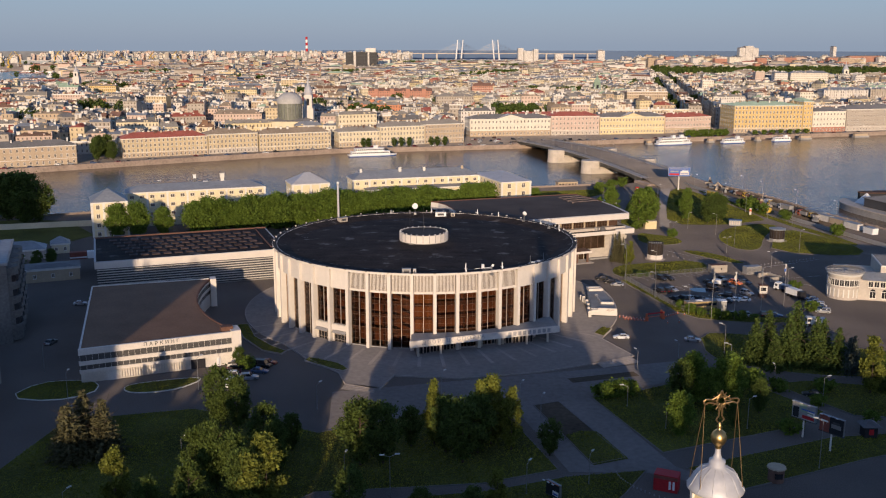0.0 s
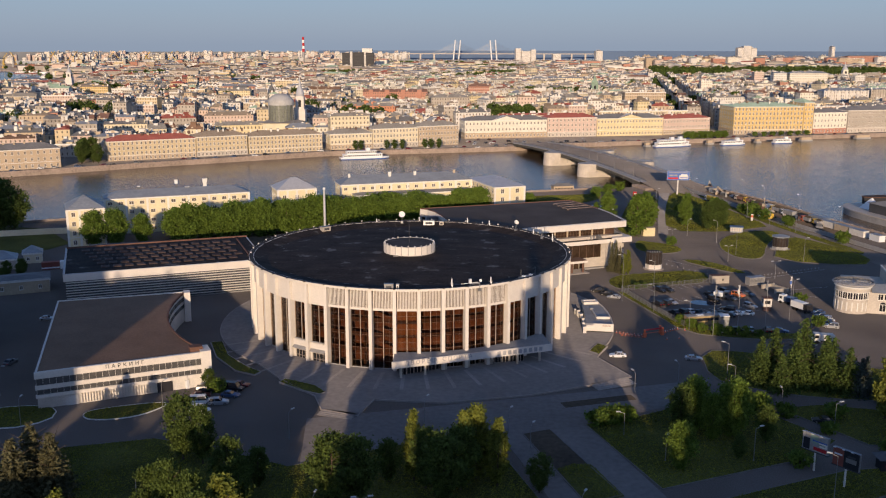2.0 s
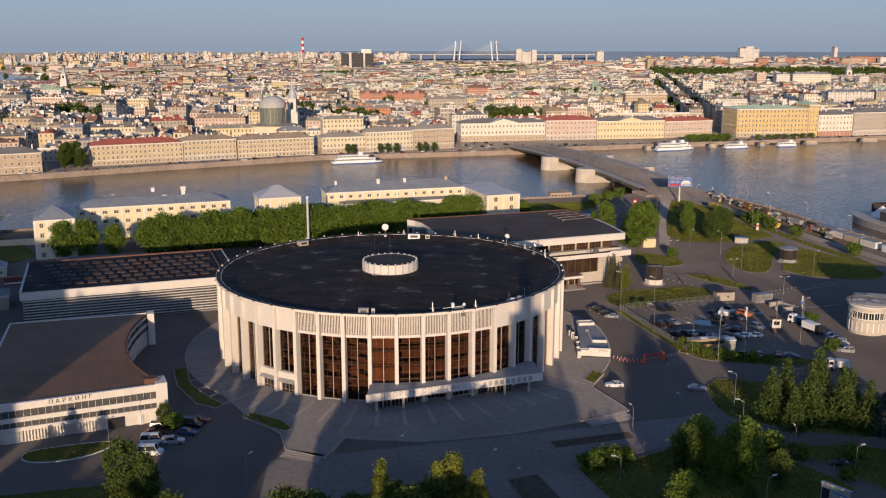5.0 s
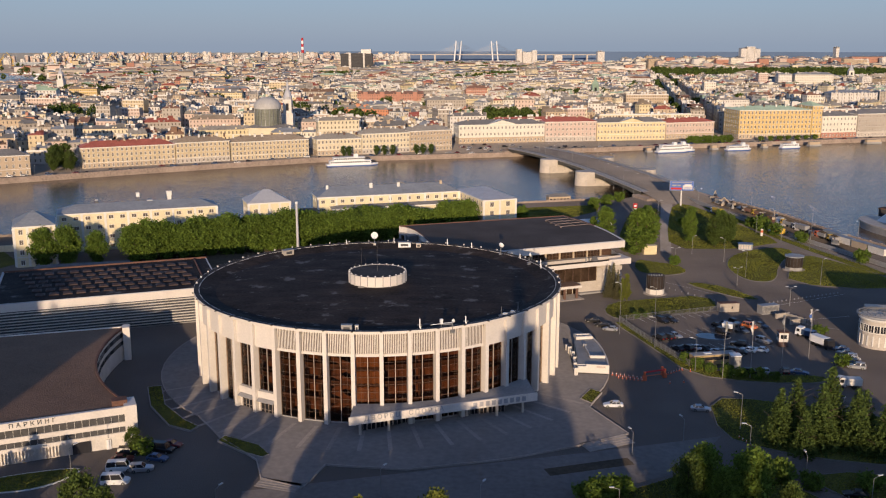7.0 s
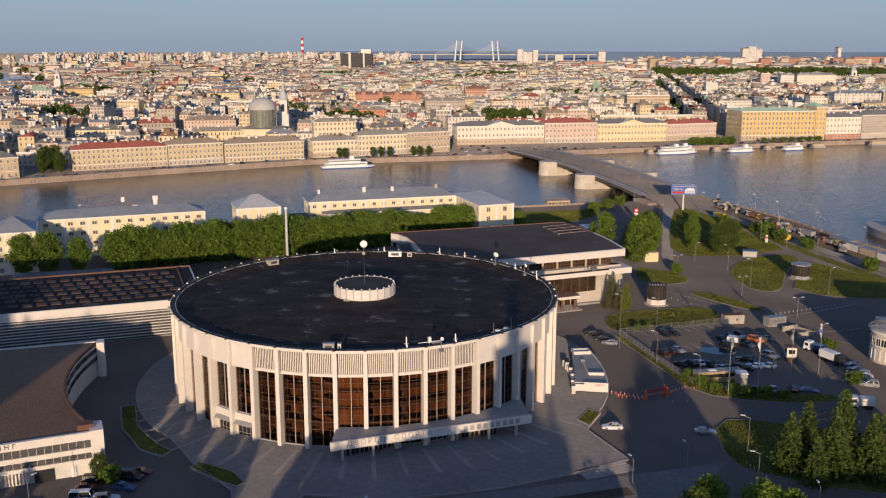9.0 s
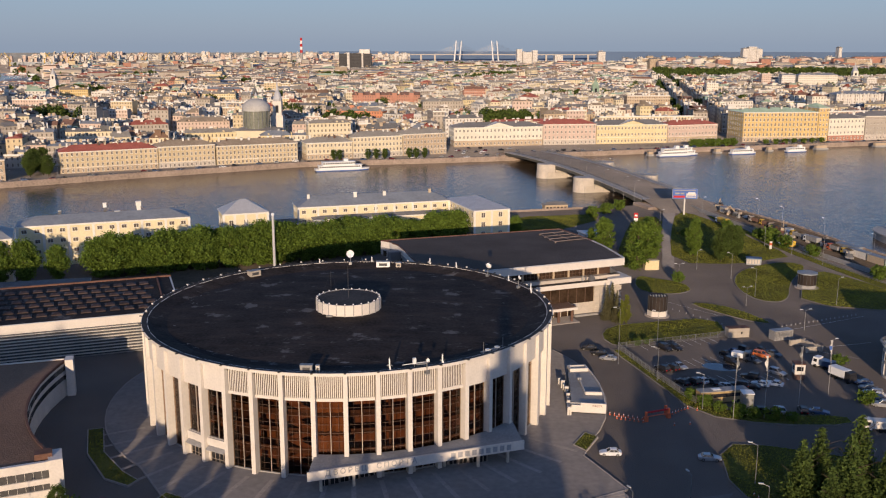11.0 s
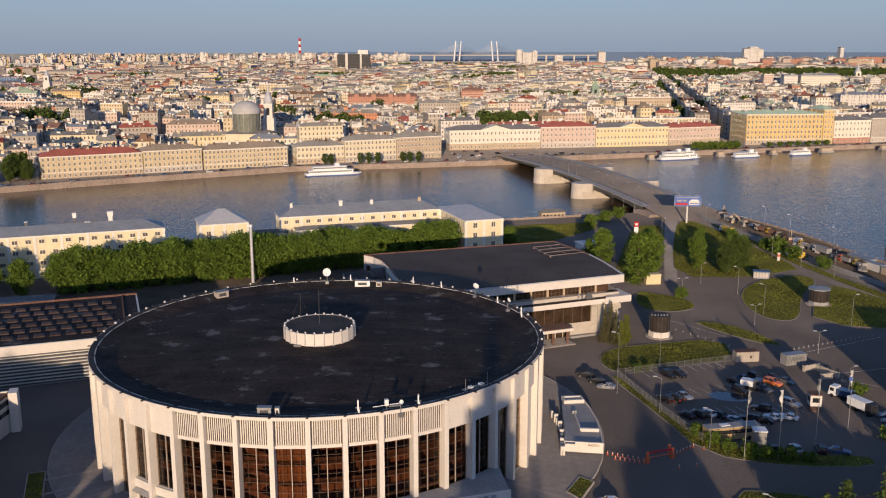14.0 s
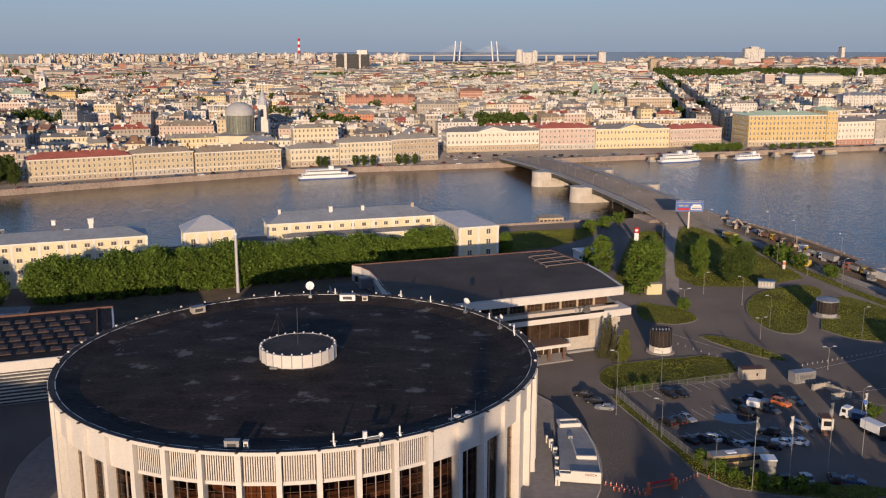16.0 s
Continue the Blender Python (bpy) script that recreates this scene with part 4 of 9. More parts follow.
dish(-4.8, 43.6, RIM + 0.2, 1.05, 0, "large white satellite dish on the arena rim")
dish(19.0, -43.2, RIM - 0.6, 0.4, 30, "small white satellite dish on the arena rim")
dish(33.2, 30.5, RIM, 0.8, 150, "small white satellite dish on the far arena rim")
dish(40.5, 18.5, RIM, 0.6, 110, "small white satellite dish on the far arena rim")
for x, y, h in ((12.0, -44.4, 3.4), (21.9, -40.4, 2.8), (-13.5, 44.0, 2.2), (17.5, 42.8, 2.8), (24.8, 38.5, 2.6), (38.4, 24.6, 2.4), (43.2, 12.8, 3.4), (1.0, 46, 2.4)):
    g = Mesh()
    g.cyl(0, 0, 0, h, 0.07, 0.05, 6, STEEL)
    g.box(-0.12, 0.12, -0.1, 0.1, h * 0.35, h * 0.92, WHITEPAINT)
    g.box(-0.5, 0.5, -0.04, 0.04, h * 0.5, h * 0.54, STEEL)
    g.cyl(0.15, 0, h * 0.2, h * 0.45, 0.14, 0.14, 8, WHITEPAINT)
    solid("roof_antenna", g, "slim white panel antenna on the arena rim", "antenna", pose(x, y, RIM - 0.9), "antennas on the arena roof")
g = Mesh()
for k in range(4):
    g.box(-2.4 + k * 1.3, -1.6 + k * 1.3, -0.4, 0.4, 0, 0.7 + 0.25 * (k % 2), (STEEL, WHITEPAINT)[k % 2])
g.box(-2.8, 2.8, -0.9, 0.9, -0.1, 0.05, STEEL)
for x in (-2.7, 2.7):
    g.cyl(x, -0.8, 0, 3.0, 0.06, 0.05, 6, STEEL)
for z in (0.6, 1.2):
    g.tube((-2.7, -0.8, z), (2.7, -0.8, z), 0.04, 4, STEEL)
g.lathe([(0.01, 0), (0.4, 0.1), (0.55, 0.3)], 12, WHITEPAINT, (-3.2, 0))
solid("antenna_platform", g, "railed platform with white aerial cabinets on the arena roof", "antenna", pose(31.5, -31.2, 20.5, 0, 0, 42))
g = Mesh()
g.tube((-2.4, 0, 1.2), (2.4, 0, 1.3), 0.07, 6, WHITEPAINT)
g.cyl(0, 0, 0, 2.2, 0.08, 0.08, 6, STEEL)
g.box(-0.3, 0.3, -0.3, 0.3, 1.2, 2.3, WHITEPAINT)
g.box(0.4, 2.6, -0.3, 0.3, 0.9, 1.15, STEEL)
solid("roof_camera_boom", g, "white boom with lamps on the arena rim", "lamp", pose(16.6, -42.6, 20.9, 0, 0, 20))


# ---- the two-storey wing behind the arena ----
def wing():
    F0, F1 = (18.0, 46.0), (77.0, 70.5)
    m, d = along(F0, F1)
    w = thing("conference_wing", m, "two-storey white hall with bronze strip windows, terrace and dark flat roof", "building")
    dep = 47.0
    curve = [(2.2, 52.9), (4.0, 49.5), (4.9, 43.6), (4.1, 34.4), (2.6, 25.1), (1.9, 17.7)]
    plan = [(-6, 0.5), (d, 0), (d + 2.0, 9), (d + 3.6, 18), (d + 4.6, 27), (d + 4.9, 36), (d + 4.2, 49), *curve]
    core = Mesh()
    core.prism([(x - (0.9 if x > 20 else 0), y + (0.9 if y < 10 else -0.3)) for x, y in plan], 0, 12.0, STONE)
    part("wall", core, w, "pale stone wall")
    up = Mesh()
    up.prism([(-5.4, 3.5), (d - 3.5, 3.2), (d - 0.6, 16), (d + 1, 31), (d + 1, 47), *((x + 0.7, y - 0.6) for x, y in curve)], 12.0, 15.0, BROWN_GLASS)
    part("strip_window", up, w, "brown glazed upper storey")
    pier, thin = Mesh(), Mesh()
    pier.box(-0.28, 0.28, -0.2, 0.2, 12.0, 15.1, TAN)
    thin.box(-0.05, 0.05, -0.05, 0.15, 12.0, 15.1, BRONZE_BAR)
    pier, thin = pier.data("mullion"), thin.data("glazing_bar")
    for k in range(13):
        part("mullion", pier, w, m=pose(d - 7.5 - 5.2 * k, 3.1, 0))
        for j in (1, 2, 3):
            part("glazing_bar", thin, w, m=pose(d - 7.5 - 5.2 * k - 1.3 * j, 3.1, 0))
    rail = Mesh(); rail.box(0, d - 4, 3.0, 3.2, 13.0, 13.08, BRONZE_BAR); part("transom", rail, w)
    crate = Mesh(); crate.lathe([(1.6, 11.0), (1.2, 11.9), (0.1, 12.6)], 6, TIN_DARK, (d - 11, 1.2)); crate.box(d - 14.6, d - 14.0, 0.6, 1.2, 11.0, 12.5, CONCRETE); crate.box(d - 13.4, d - 12.8, 0.8, 1.4, 11.0, 12.2, STEEL); part("terrace_clutter", crate, w, "folded parasols and boxes on the terrace")
    endw = Mesh()
    endw.box(d - 7.4, d - 3.3, 3.0, 3.4, 12.0, 15.1, DARKWOOD)
    part("end_panel", endw, w)
    top = Mesh()
    top.prism(plan, 14.9, 17.0, WHITE, WHITE)
    part("roof_slab", top, w, "white roof slab with deep fascia")
    top = Mesh()
    inner = [(x + (-0.5 if x > 20 else 0.5), y + (0.5 if y < 10 else -0.5)) for x, y in plan]
    top.prism(inner, 16.99, 17.05, WING_FELT)
    part("roof_felt", top, w, "brown felt roof covering")
    edge = Mesh()
    for p, q in zip(plan, plan[1:] + plan[:1]):
        edge.box(0, math.dist(p, q), 0, 0.22, 17.0, 17.32, RUST if p[1] > 25 else ZINC, math.atan2(q[1] - p[1], q[0] - p[0]), p)
    part("roof_edge", edge, w)
    terr = Mesh()
    terr.prism([(-8, -1.2), (d + 1.0, -1.2), (d + 1.6, 4), (d - 3, 5), (-8, 4)], 9.6, 11.0, WHITE, BAND)
    terr.prism([(d - 7, -1.7), (d + 1.6, -1.7), (d + 2.0, 6), (d - 2, 6)], 9.5, 11.4, WHITE)
    terr.box(d - 4.5, d - 1.0, 1.6, 3.2, 11.4, 12.0, STONE)
    part("terrace", terr, w, "white terrace band with dark deck")
    lw = Mesh()
    lw.box(-6, d - 10, 0.75, 1.05, 4.2, 9.4, BROWN_GLASS)
    part("lower_window", lw, w, "brown glazed lower storey")
    for k in range(14):
        g = Mesh()
        g.box(-0.07, 0.07, 0.62, 0.9, 4.2, 9.4, TAN if k == 0 else BRONZE_BAR)
        part("mullion", g, w, m=pose(d - 10.2 - 3.0 * k, 0, 0))
    for k in range(5):
        for r in range(4):
            g = Mesh()
            g.box(0.04, 1.92, 0, 0.1, 0.04, 1.5, STONE)
            part("stone_panel", g, w, m=pose(d - 10.0 + 1.96 * k, 0.78, 0.5 + 2.15 * r))
    base = Mesh()
    base.box(d - 17, d + 0.3, -0.3, 1.0, 0, 0.6, CONCRETE)
    part("plinth", base, w)
    port = Mesh()
    port.box(d - 36, d - 19, -5.0, 1.2, 3.9, 4.7, WHITE)
    port.box(d - 35.8, d - 19.2, -4.8, 1.2, 4.7, 4.76, BROWN_ROOF)
    for x in (d - 34, d - 30, d - 25, d - 20.5):
        port.box(x - 0.3, x + 0.3, -4.6, -4.0, 0.1, 4.0, TIN_BRICK)
    port.box(d - 36, d - 18.5, -5.6, 1, 0, 0.35, PAVING_PALE)
    for k in range(6):
        port.box(d - 31 + 2.4 * k, d - 29 + 2.4 * k, 0.6, 0.8, 0.4, 3.9, BROWN_GLASS)
    part("portico", port, w, "low white entrance porch with brown pillars")
    fr = Mesh()
    for k in range(4):
        a, b = (d - 9 + 0.4 * k, 28 + 4.5 * k), (d + 3 - 0.3 * k, 28.5 + 4.5 * k)
        fr.tube((a[0], a[1], 17.6), (b[0], b[1], 17.6), 0.14, 5, RUSTED)
    for k in range(3):
        fr.tube((d - 9 + 6 * k, 28, 17.6), (d - 7.8 + 5.2 * k, 41.6, 17.6), 0.14, 5, RUSTED)
    for k in range(4):
        fr.box(d - 9 + 0.4 * k, d - 8.6 + 0.4 * k, 28 + 4.5 * k, 28.4 + 4.5 * k, 17.05, 17.6, RUSTED)
    part("roof_frame", fr, w, "low pipe frame on the roof")
    for p, q in zip(curve, curve[1:]):
        side = Mesh(); side.box(0, math.dist(p, q), -0.12, 0.3, 11.6, 15.0, CONCRETE); side.box(math.dist(p, q) * 0.3, math.dist(p, q) * 0.7, -0.16, 0.0, 12.2, 14.0, BROWN_GLASS)
        part("side_panel", side, w, "grey panel of the curved side", m=along(p, q)[0])
    low = Mesh()
    low.prism(ccw([(-9, 30), (3, 30), (1.0, 49), (-6.5, 47)]), 0, 13.4, CONCRETE, BAND)
    low.box(0.5, 4, 38, 41, 13.4, 16.2, TIN_DARK)
    part("annex", low, w, "low grey annex with dark roof")
    return w


wing()


# ---- the long training hall ----
def hall():
    m, d = along((-108.4, 11.5), (-50, 33.6))
    h = thing("training_hall", m, "long low hall with white fascia, louvred wall and dark roof", "building")
    b = Mesh()
    b.box(0, d, 0.6, 40, 0, 10.0, CONCRETE)
    part("wall", b, h)
    f = Mesh()
    f.box(-0.6, d, 0, 41, 8.2, 10.5, WHITE)
    f.box(0, d - 0.5, 0.6, 40.3, 10.49, 10.56, MEMBRANE)
    part("fascia", f, h, "broad white fascia")
    e = Mesh()
    e.box(-0.6, d, 40.6, 41.1, 10.5, 11.0, RUST)
    e.box(-0.6, -0.2, 0, 41, 10.5, 10.9, ZINC)
    e.box(-0.6, d, 0, 0.3, 10.5, 10.7, ZINC)
    e.box(d - 4.4, d - 4.0, 4, 40, 10.5, 10.9, RUST)
    part("roof_edge", e, h, "rusty rear roof edge")
    sl = Mesh()
    sl.box(0, d, 0, 0.5, 0, 0.22, WHITE_AGED)
    sl = sl.data("louvre")
    for k in range(9):
        part("louvre", sl, h, m=pose(0, -0.05, 0.9 + 0.84 * k))
    dk = Mesh()
    dk.box(0, d, 0.45, 0.62, 0.4, 8.2, DARK_STEEL)
    part("louvre_backing", dk, h)
    sk = Mesh()
    sk.box(-1.3, 1.3, -1.4, 1.4, 0, 0.3, SKYLIGHT)
    sk.hip(-1.2, 1.2, -1.3, 1.3, 0.3, 0.3, SKYLIGHT, 0.6)
    sk = sk.data("skylight")
    for r in range(6):
        for k in range(14):
            x, y = 12.0 + 3.7 * k - 1.2 * r, 7 + 5.4 * r
            if 4 < x < d - 7:
                part("skylight", sk, h, m=pose(x, y, 10.55))
    return h


hall()


# ---- the parking garage with the curved wall ----
def garage():
    FL, FR = (-81.5, -72.0), (-46.6, -56.5)
    BL, BR = (-101.0, -12.0), (-67.5, -1.5)
    t = thing("parking_garage", pose(0, 0, 0), "low white parking garage with brown roof and a concave side wall", "garage")
    H = 8.6
    curve = []
    for i in range(13):
        u = i / 12
        x = FR[0] + (BR[0] - FR[0]) * u
        y = FR[1] + (BR[1] - FR[1]) * u
        bow = 4 * u * (1 - u)
        curve.append((x - 6.3 * bow, y - 3.0 * bow))
    plan = ccw([FL, FR] + curve[1:-1] + [BR, BL])
    b = Mesh()
    b.prism(plan, 0, H - 0.5, WHITE_AGED)
    part("wall", b, t, "white painted wall")
    r = Mesh()
    r.prism(plan, H - 0.5, H - 0.15, BROWN_ROOF)
    part("roof", r, t, "brown felt roof")
    e = Mesh()
    for p, q in zip(plan, plan[1:] + plan[:1]):
        dd = math.dist(p, q)
        e.box(-0.02, dd + 0.02, -0.12, 0.3, H - 0.5, H + 0.12, WHITE if dd > 10 else RUST, math.atan2(q[1] - p[1], q[0] - p[0]), p)
    part("roof_edge", e, t)
    m, d = along(FL, FR)
    for z0, z1 in ((7.2, 8.75), (4.6, 5.6), (2.6, 3.4)):
        f = Mesh()
        f.box(-0.3, d - 1.6, -0.55, 0.1, z0, z1, WHITE)
        part("fascia_band", f, t, "white concrete band", m=m)
    for z0, z1 in ((5.6, 7.2), (3.4, 4.6)):
        g = Mesh()
        g.box(0, d - 1.6, -0.28, 0.05, z0, z1, GREY_BAND)
        for k in range(26):
            g.box(k * (d - 1.6) / 26, k * (d - 1.6) / 26 + 0.06, -0.34, -0.26, z0, z1, WHITE_AGED)
        part("window_band", g, t, "grey strip window", m=m)
    fins = Mesh()
    fins.box(-0.05, 0.05, -0.6, 0, 0.2, 2.6, WHITE)
    fins = fins.data("screen_slat")
    for k in range(44):
        x = 0.6 + 0.62 * k
        if not 5.6 < x < 8.8 and x < 25.5:
            part("screen_slat", fins, t, m=m @ pose(x, 0, 0))
    d1 = Mesh()
    d1.box(5.9, 8.6, -0.3, -0.1, 0, 2.4, WHITE_AGED)
    d1.box(26.0, 29.5, -0.32, 0.02, 0, 2.9, BLACKPAINT)
    d1.box(32.5, 33.4, -0.3, 0.02, 0, 2.1, WHITEPAINT)
    part("gate", d1, t, "dark garage entry", m=m)
    tw = Mesh()
    tw.box(d - 1.8, d + 0.6, -0.8, 4.2, 0, 9.0, WHITE)
    part("corner_pier", tw, t, "white corner pier", m=m)
    cap = Mesh()
    cap.box(d - 4.0, d - 1.0, 1.0, 3.4, H - 0.2, H + 1.1, RUST)
    part("roof_hut", cap, t, "small rusty roof hut", m=m)
    for z0, z1, mm in ((4.2, 5.2, DARK_GLASS), (6.3, 7.4, DARK_GLASS)):
        for p, q in zip(curve[3:], curve[4:]):
            s = Mesh(); s.box(0.1, math.dist(p, q) - 0.02, -0.12, 0.1, z0, z1, mm)
            part("curved_window", s, t, m=along(p, q)[0])
    bp = Mesh()
    bp.box(-0.9, 0.9, -2.0, 1.2, 0, 8.9, WHITE)
    part("rear_pier", bp, t, "white rear pier", m=pose(BR[0] + 0.6, BR[1], 0, 0, 0, 18))
    lettering("ПАРКИНГ", 1.25, m @ pose(14.8, -0.6, 7.45, 90), DARK_STEEL, t, spacing=1.7)
    return t


garage()


# ---- houses ----
WIN = {}


def window_data(w, h, frame_m=TRIM, pane_m=DARK_GLASS, arched=False):
    """One window: a proud surround and a darker pane set back in it, looking along -y, centred, sill at z 0."""
    key = (w, h, frame_m.name, pane_m.name, arched)
    if key not in WIN:
        g = Mesh()
        t = 0.14
        g.add([(-w / 2, -0.01, 0), (w / 2, -0.01, 0), (w / 2, -0.01, h), (-w / 2, -0.01, h)], [(0, 1, 2, 3)], pane_m)
        if arched:
            top = [(w / 2 * math.cos(a), -0.01, h + w / 2 * math.sin(a)) for a in np.linspace(0, math.pi, 9)]
            g.add(top, [tuple(range(9))], pane_m)
        for x0, x1, z0, z1 in ((-w / 2 - t, -w / 2, -t, h + t), (w / 2, w / 2 + t, -t, h + t), (-w / 2, w / 2, h, h + t), (-w / 2 - 0.1, w / 2 + 0.1, -2 * t, -t * 0.4), (-0.05, 0.05, 0, h)):
            g.box(x0, x1, -0.09, 0.02, z0, z1, frame_m)
        WIN[key] = g.data("window")
    return WIN[key]


def house(a, b, depth, h, floors, cols, wall, roof, label, rise=3.6, pediment=0.0, chimneys=5, plinth=None, group="house fronts on the far quay", seed=0, name="town_house", win=(1.25, 2.1), side=True, inset=None, bays=0):
    if group.startswith("house fronts"):
        win, chimneys = (win[0] * 0.86, win[1] * 0.9), chimneys * 2
        plinth = plinth or (None, TAN, STONE)[seed % 3]
    m, d = along(a, b)
    t = thing(name, m, label, "house", group)
    r = random.Random(seed + int(d * 7))
    g = Mesh()
    g.box(0, d, 0, depth, 0, h, wall)
    part("wall", g, t)
    if plinth:
        g = Mesh()
        g.box(-0.06, d + 0.06, -0.08, depth, 0, h / floors * 0.95, plinth)
        part("ground_storey", g, t)
    c = Mesh()
    c.box(-0.4, d + 0.4, -0.45, depth + 0.4, h - 0.55, h + 0.05, TRIM)
    c.box(-0.1, d + 0.1, -0.14, 0.02, h / floors - 0.15, h / floors + 0.15, TRIM)
    part("cornice", c, t)
    f = Mesh()
    f.hip(-0.5, d + 0.5, -0.5, depth + 0.5, h + 0.05, rise, roof, inset)
    rf = part("roof", f, t)
    for k in range(chimneys):
        x = (k + 0.5 + r.uniform(-0.3, 0.3)) * d / chimneys
        q = Mesh()
        cw = r.uniform(0.4, 0.8)
        q.box(-cw, cw, -0.4, 0.4, 0, 2.4, r.choice((TRIM, TRIM, TAN, TIN_BRICK)))
        q.box(-cw - 0.1, cw + 0.1, -0.5, 0.5, 2.4, 2.6, r.choice((TIN_DARK, TRIM)))
        part("chimney", q, rf, m=pose(x, depth * r.uniform(0.35, 0.6), h + rise * 0.6))
    if pediment:
        p = Mesh()
        xm = d / 2
        p.add([(xm - pediment / 2, -0.5, h), (xm + pediment / 2, -0.5, h), (xm, -0.5, h + pediment * 0.14), (xm - pediment / 2, depth / 2, h), (xm + pediment / 2, depth / 2, h), (xm, depth / 2, h + pediment * 0.14)],
              [(0, 1, 2)], wall)
        p.add([(xm - pediment / 2 - 0.6, -0.7, h), (xm, -0.7, h + pediment * 0.14 + 0.35), (xm + pediment / 2 + 0.6, -0.7, h), (xm - pediment / 2 - 0.6, depth / 2, h), (xm, depth / 2, h + pediment * 0.14 + 0.35), (xm + pediment / 2 + 0.6, depth / 2, h)],
              [(0, 1, 4, 3), (1, 2, 5, 4)], TRIM)
        part("pediment", p, t, "triangular pediment")
    fh = h / floors
    wd = window_data(*win, pane_m=CITY_WIN)
    for k in range(bays + 1 if bays else 0):
        x = k * d / bays
        q = Mesh()
        q.box(x - 0.45, x + 0.45, -0.16, 0.0, 0.3, h - 0.5, TRIM)
        q.box(x - 0.55, x + 0.55, -0.22, 0.0, h - 1.2, h - 0.55, TRIM)
        part("pilaster", q, t)
    for i in range(floors):
        hh = win[1]
        for j in range(cols):
            x = (j + 0.5) * d / cols
            part("window", wd, t, m=pose(x, -0.1, i * fh + (fh - hh) * 0.45))
    if side:
        n = max(int(depth / 4.5), 1)
        for i in range(floors):
            for j in range(n):
                part("window", wd, t, m=pose(0, (j + 0.5) * depth / n, i * fh + (fh - win[1]) * 0.45, 0, 0, -90))
                if d < 90:
                    part("window", wd, t, m=pose(d, (j + 0.5) * depth / n, i * fh + (fh - win[1]) * 0.45, 0, 0, 90))
    return t


# yellow riverside storehouses
YG = "yellow riverside storehouses"
house((-143, 100), (-130, 105.5), 18, 15.4, 4, 3, PALE_YELLOW, TIN, "yellow stucco corner block with grey hipped tin roof", 4.6, chimneys=0, bays=3, group=YG, win=(1.3, 1.7))
house((-137.1, 125.8), (-79.6, 148.1), 13, 15.6, 4, 14, PALE_YELLOW, TIN, "long yellow stucco wing with grey tin roof and chimneys", 2.6, chimneys=0, bays=7, group=YG, win=(1.7, 1.3), seed=3)
house((-67.2, 153), (-50.8, 159.4), 15, 15.6, 2, 3, PALE_YELLOW, ZINC, "square yellow pavilion with pale pyramid roof", 4.6, chimneys=0, bays=4, group=YG, win=(1.5, 3.0), seed=5)
house((-40.1, 169.8), (22.3, 190.2), 14, 15.6, 4, 15, PALE_YELLOW, TIN, "long yellow stucco range with grey tin roof", 3.4, chimneys=4, bays=8, group=YG, win=(1.5, 1.3), seed=6)
house((32.8, 163.3), (47.0, 168.6), 34, 15.6, 4, 2, PALE_YELLOW, ZINC, "yellow hipped end block with pale tin roof", 3.4, chimneys=0, bays=2, group=YG, win=(1.6, 1.9), seed=8)
house((-51.5, 163), (-38, 168.5), 8, 9.6, 2, 4, PALE_YELLOW, TIN_DARK, "low yellow annex with grey lean-to roof", 1.2, chimneys=0, group=YG, win=(1.4, 1.6), seed=9)
house((-33, 165.5), (24, 184), 6, 11.2, 3, 8, PALE_YELLOW, TIN_DARK, "low front range with dark tin roof", 1.0, chimneys=0, group=YG, win=(1.4, 1.4), seed=10, side=False)


def yard_chimney(x, y, z, h, w, shaft, top, label):
    t = thing("roof_chimney", pose(x, y, z, 0, 0, 21), label, "chimney", "chimneys of the storehouses")
    g = Mesh(); g.box(-w, w, -w * 0.7, w * 0.7, 0, h * 0.66, shaft); part("shaft", g, t)
    g = Mesh(); g.box(-w * 1.3, w * 1.3, -w, w, h * 0.66, h * 0.95, top); g.box(-w * 1.5, w * 1.5, -w * 1.2, w * 1.2, h * 0.95, h, TRIM); part("head", g, t)


yard_chimney(-99.8, 150, 16.0, 5.4, 0.75, TRIM, TRIM, "tall whitewashed chimney on the storehouse roof")
yard_chimney(-112, 147, 16.0, 5.2, 0.5, TIN_DARK, WHITEPAINT, "slim dark chimney with a white head on the storehouse roof")
yard_chimney(-106.5, 145, 15.8, 2.6, 0.7, TIN_DARK, TIN, "short grey roof vent on the storehouse roof")
yard_chimney(-126, 138, 15.8, 3.8, 0.4, TIN_DARK, TIN_DARK, "thin dark flue on the storehouse roof")
g = Mesh()
g.cyl(0, 0, 0, 20.6, 0.55, 0.48, 16, ZINC)
g.lathe([(0.5, 20.0), (0.6, 20.1), (0.6, 20.7), (0.4, 20.8)], 16, WHITEPAINT)
solid("chimney_pipe", g, "tall slim white steel chimney pipe behind the arena", "chimney", pose(-42.5, 127.0, 0))

# first row on the far quay, from one end to the other
house((-352, 292), (-306, 320), 16, 13, 3, 14, CREAM, TIN_DARK, "cream stucco quay house with dark tin roof", seed=20)
house((-304, 321.5), (-250, 354), 17, 13.2, 3, 16, TAN, TIN_DARK, "tan stucco quay house with dark tin roof and arched base", seed=21)
house((-229.5, 386), (-175, 415), 18, 14.0, 4, 20, SAND, TIN_RED, "cream four-storey quay house with red tin roof", seed=22, chimneys=7)
house((-174.5, 415.3), (-141, 433.5), 18, 14.6, 4, 13, SAND, ROOF_TAN, "cream four-storey quay house with dusty tin roof", seed=23)
house((-140, 434.5), (-88, 460), 18, 13.2, 4, 21, SAND, ROOF_TAN, "cream quay house with three pediment bays", seed=24)
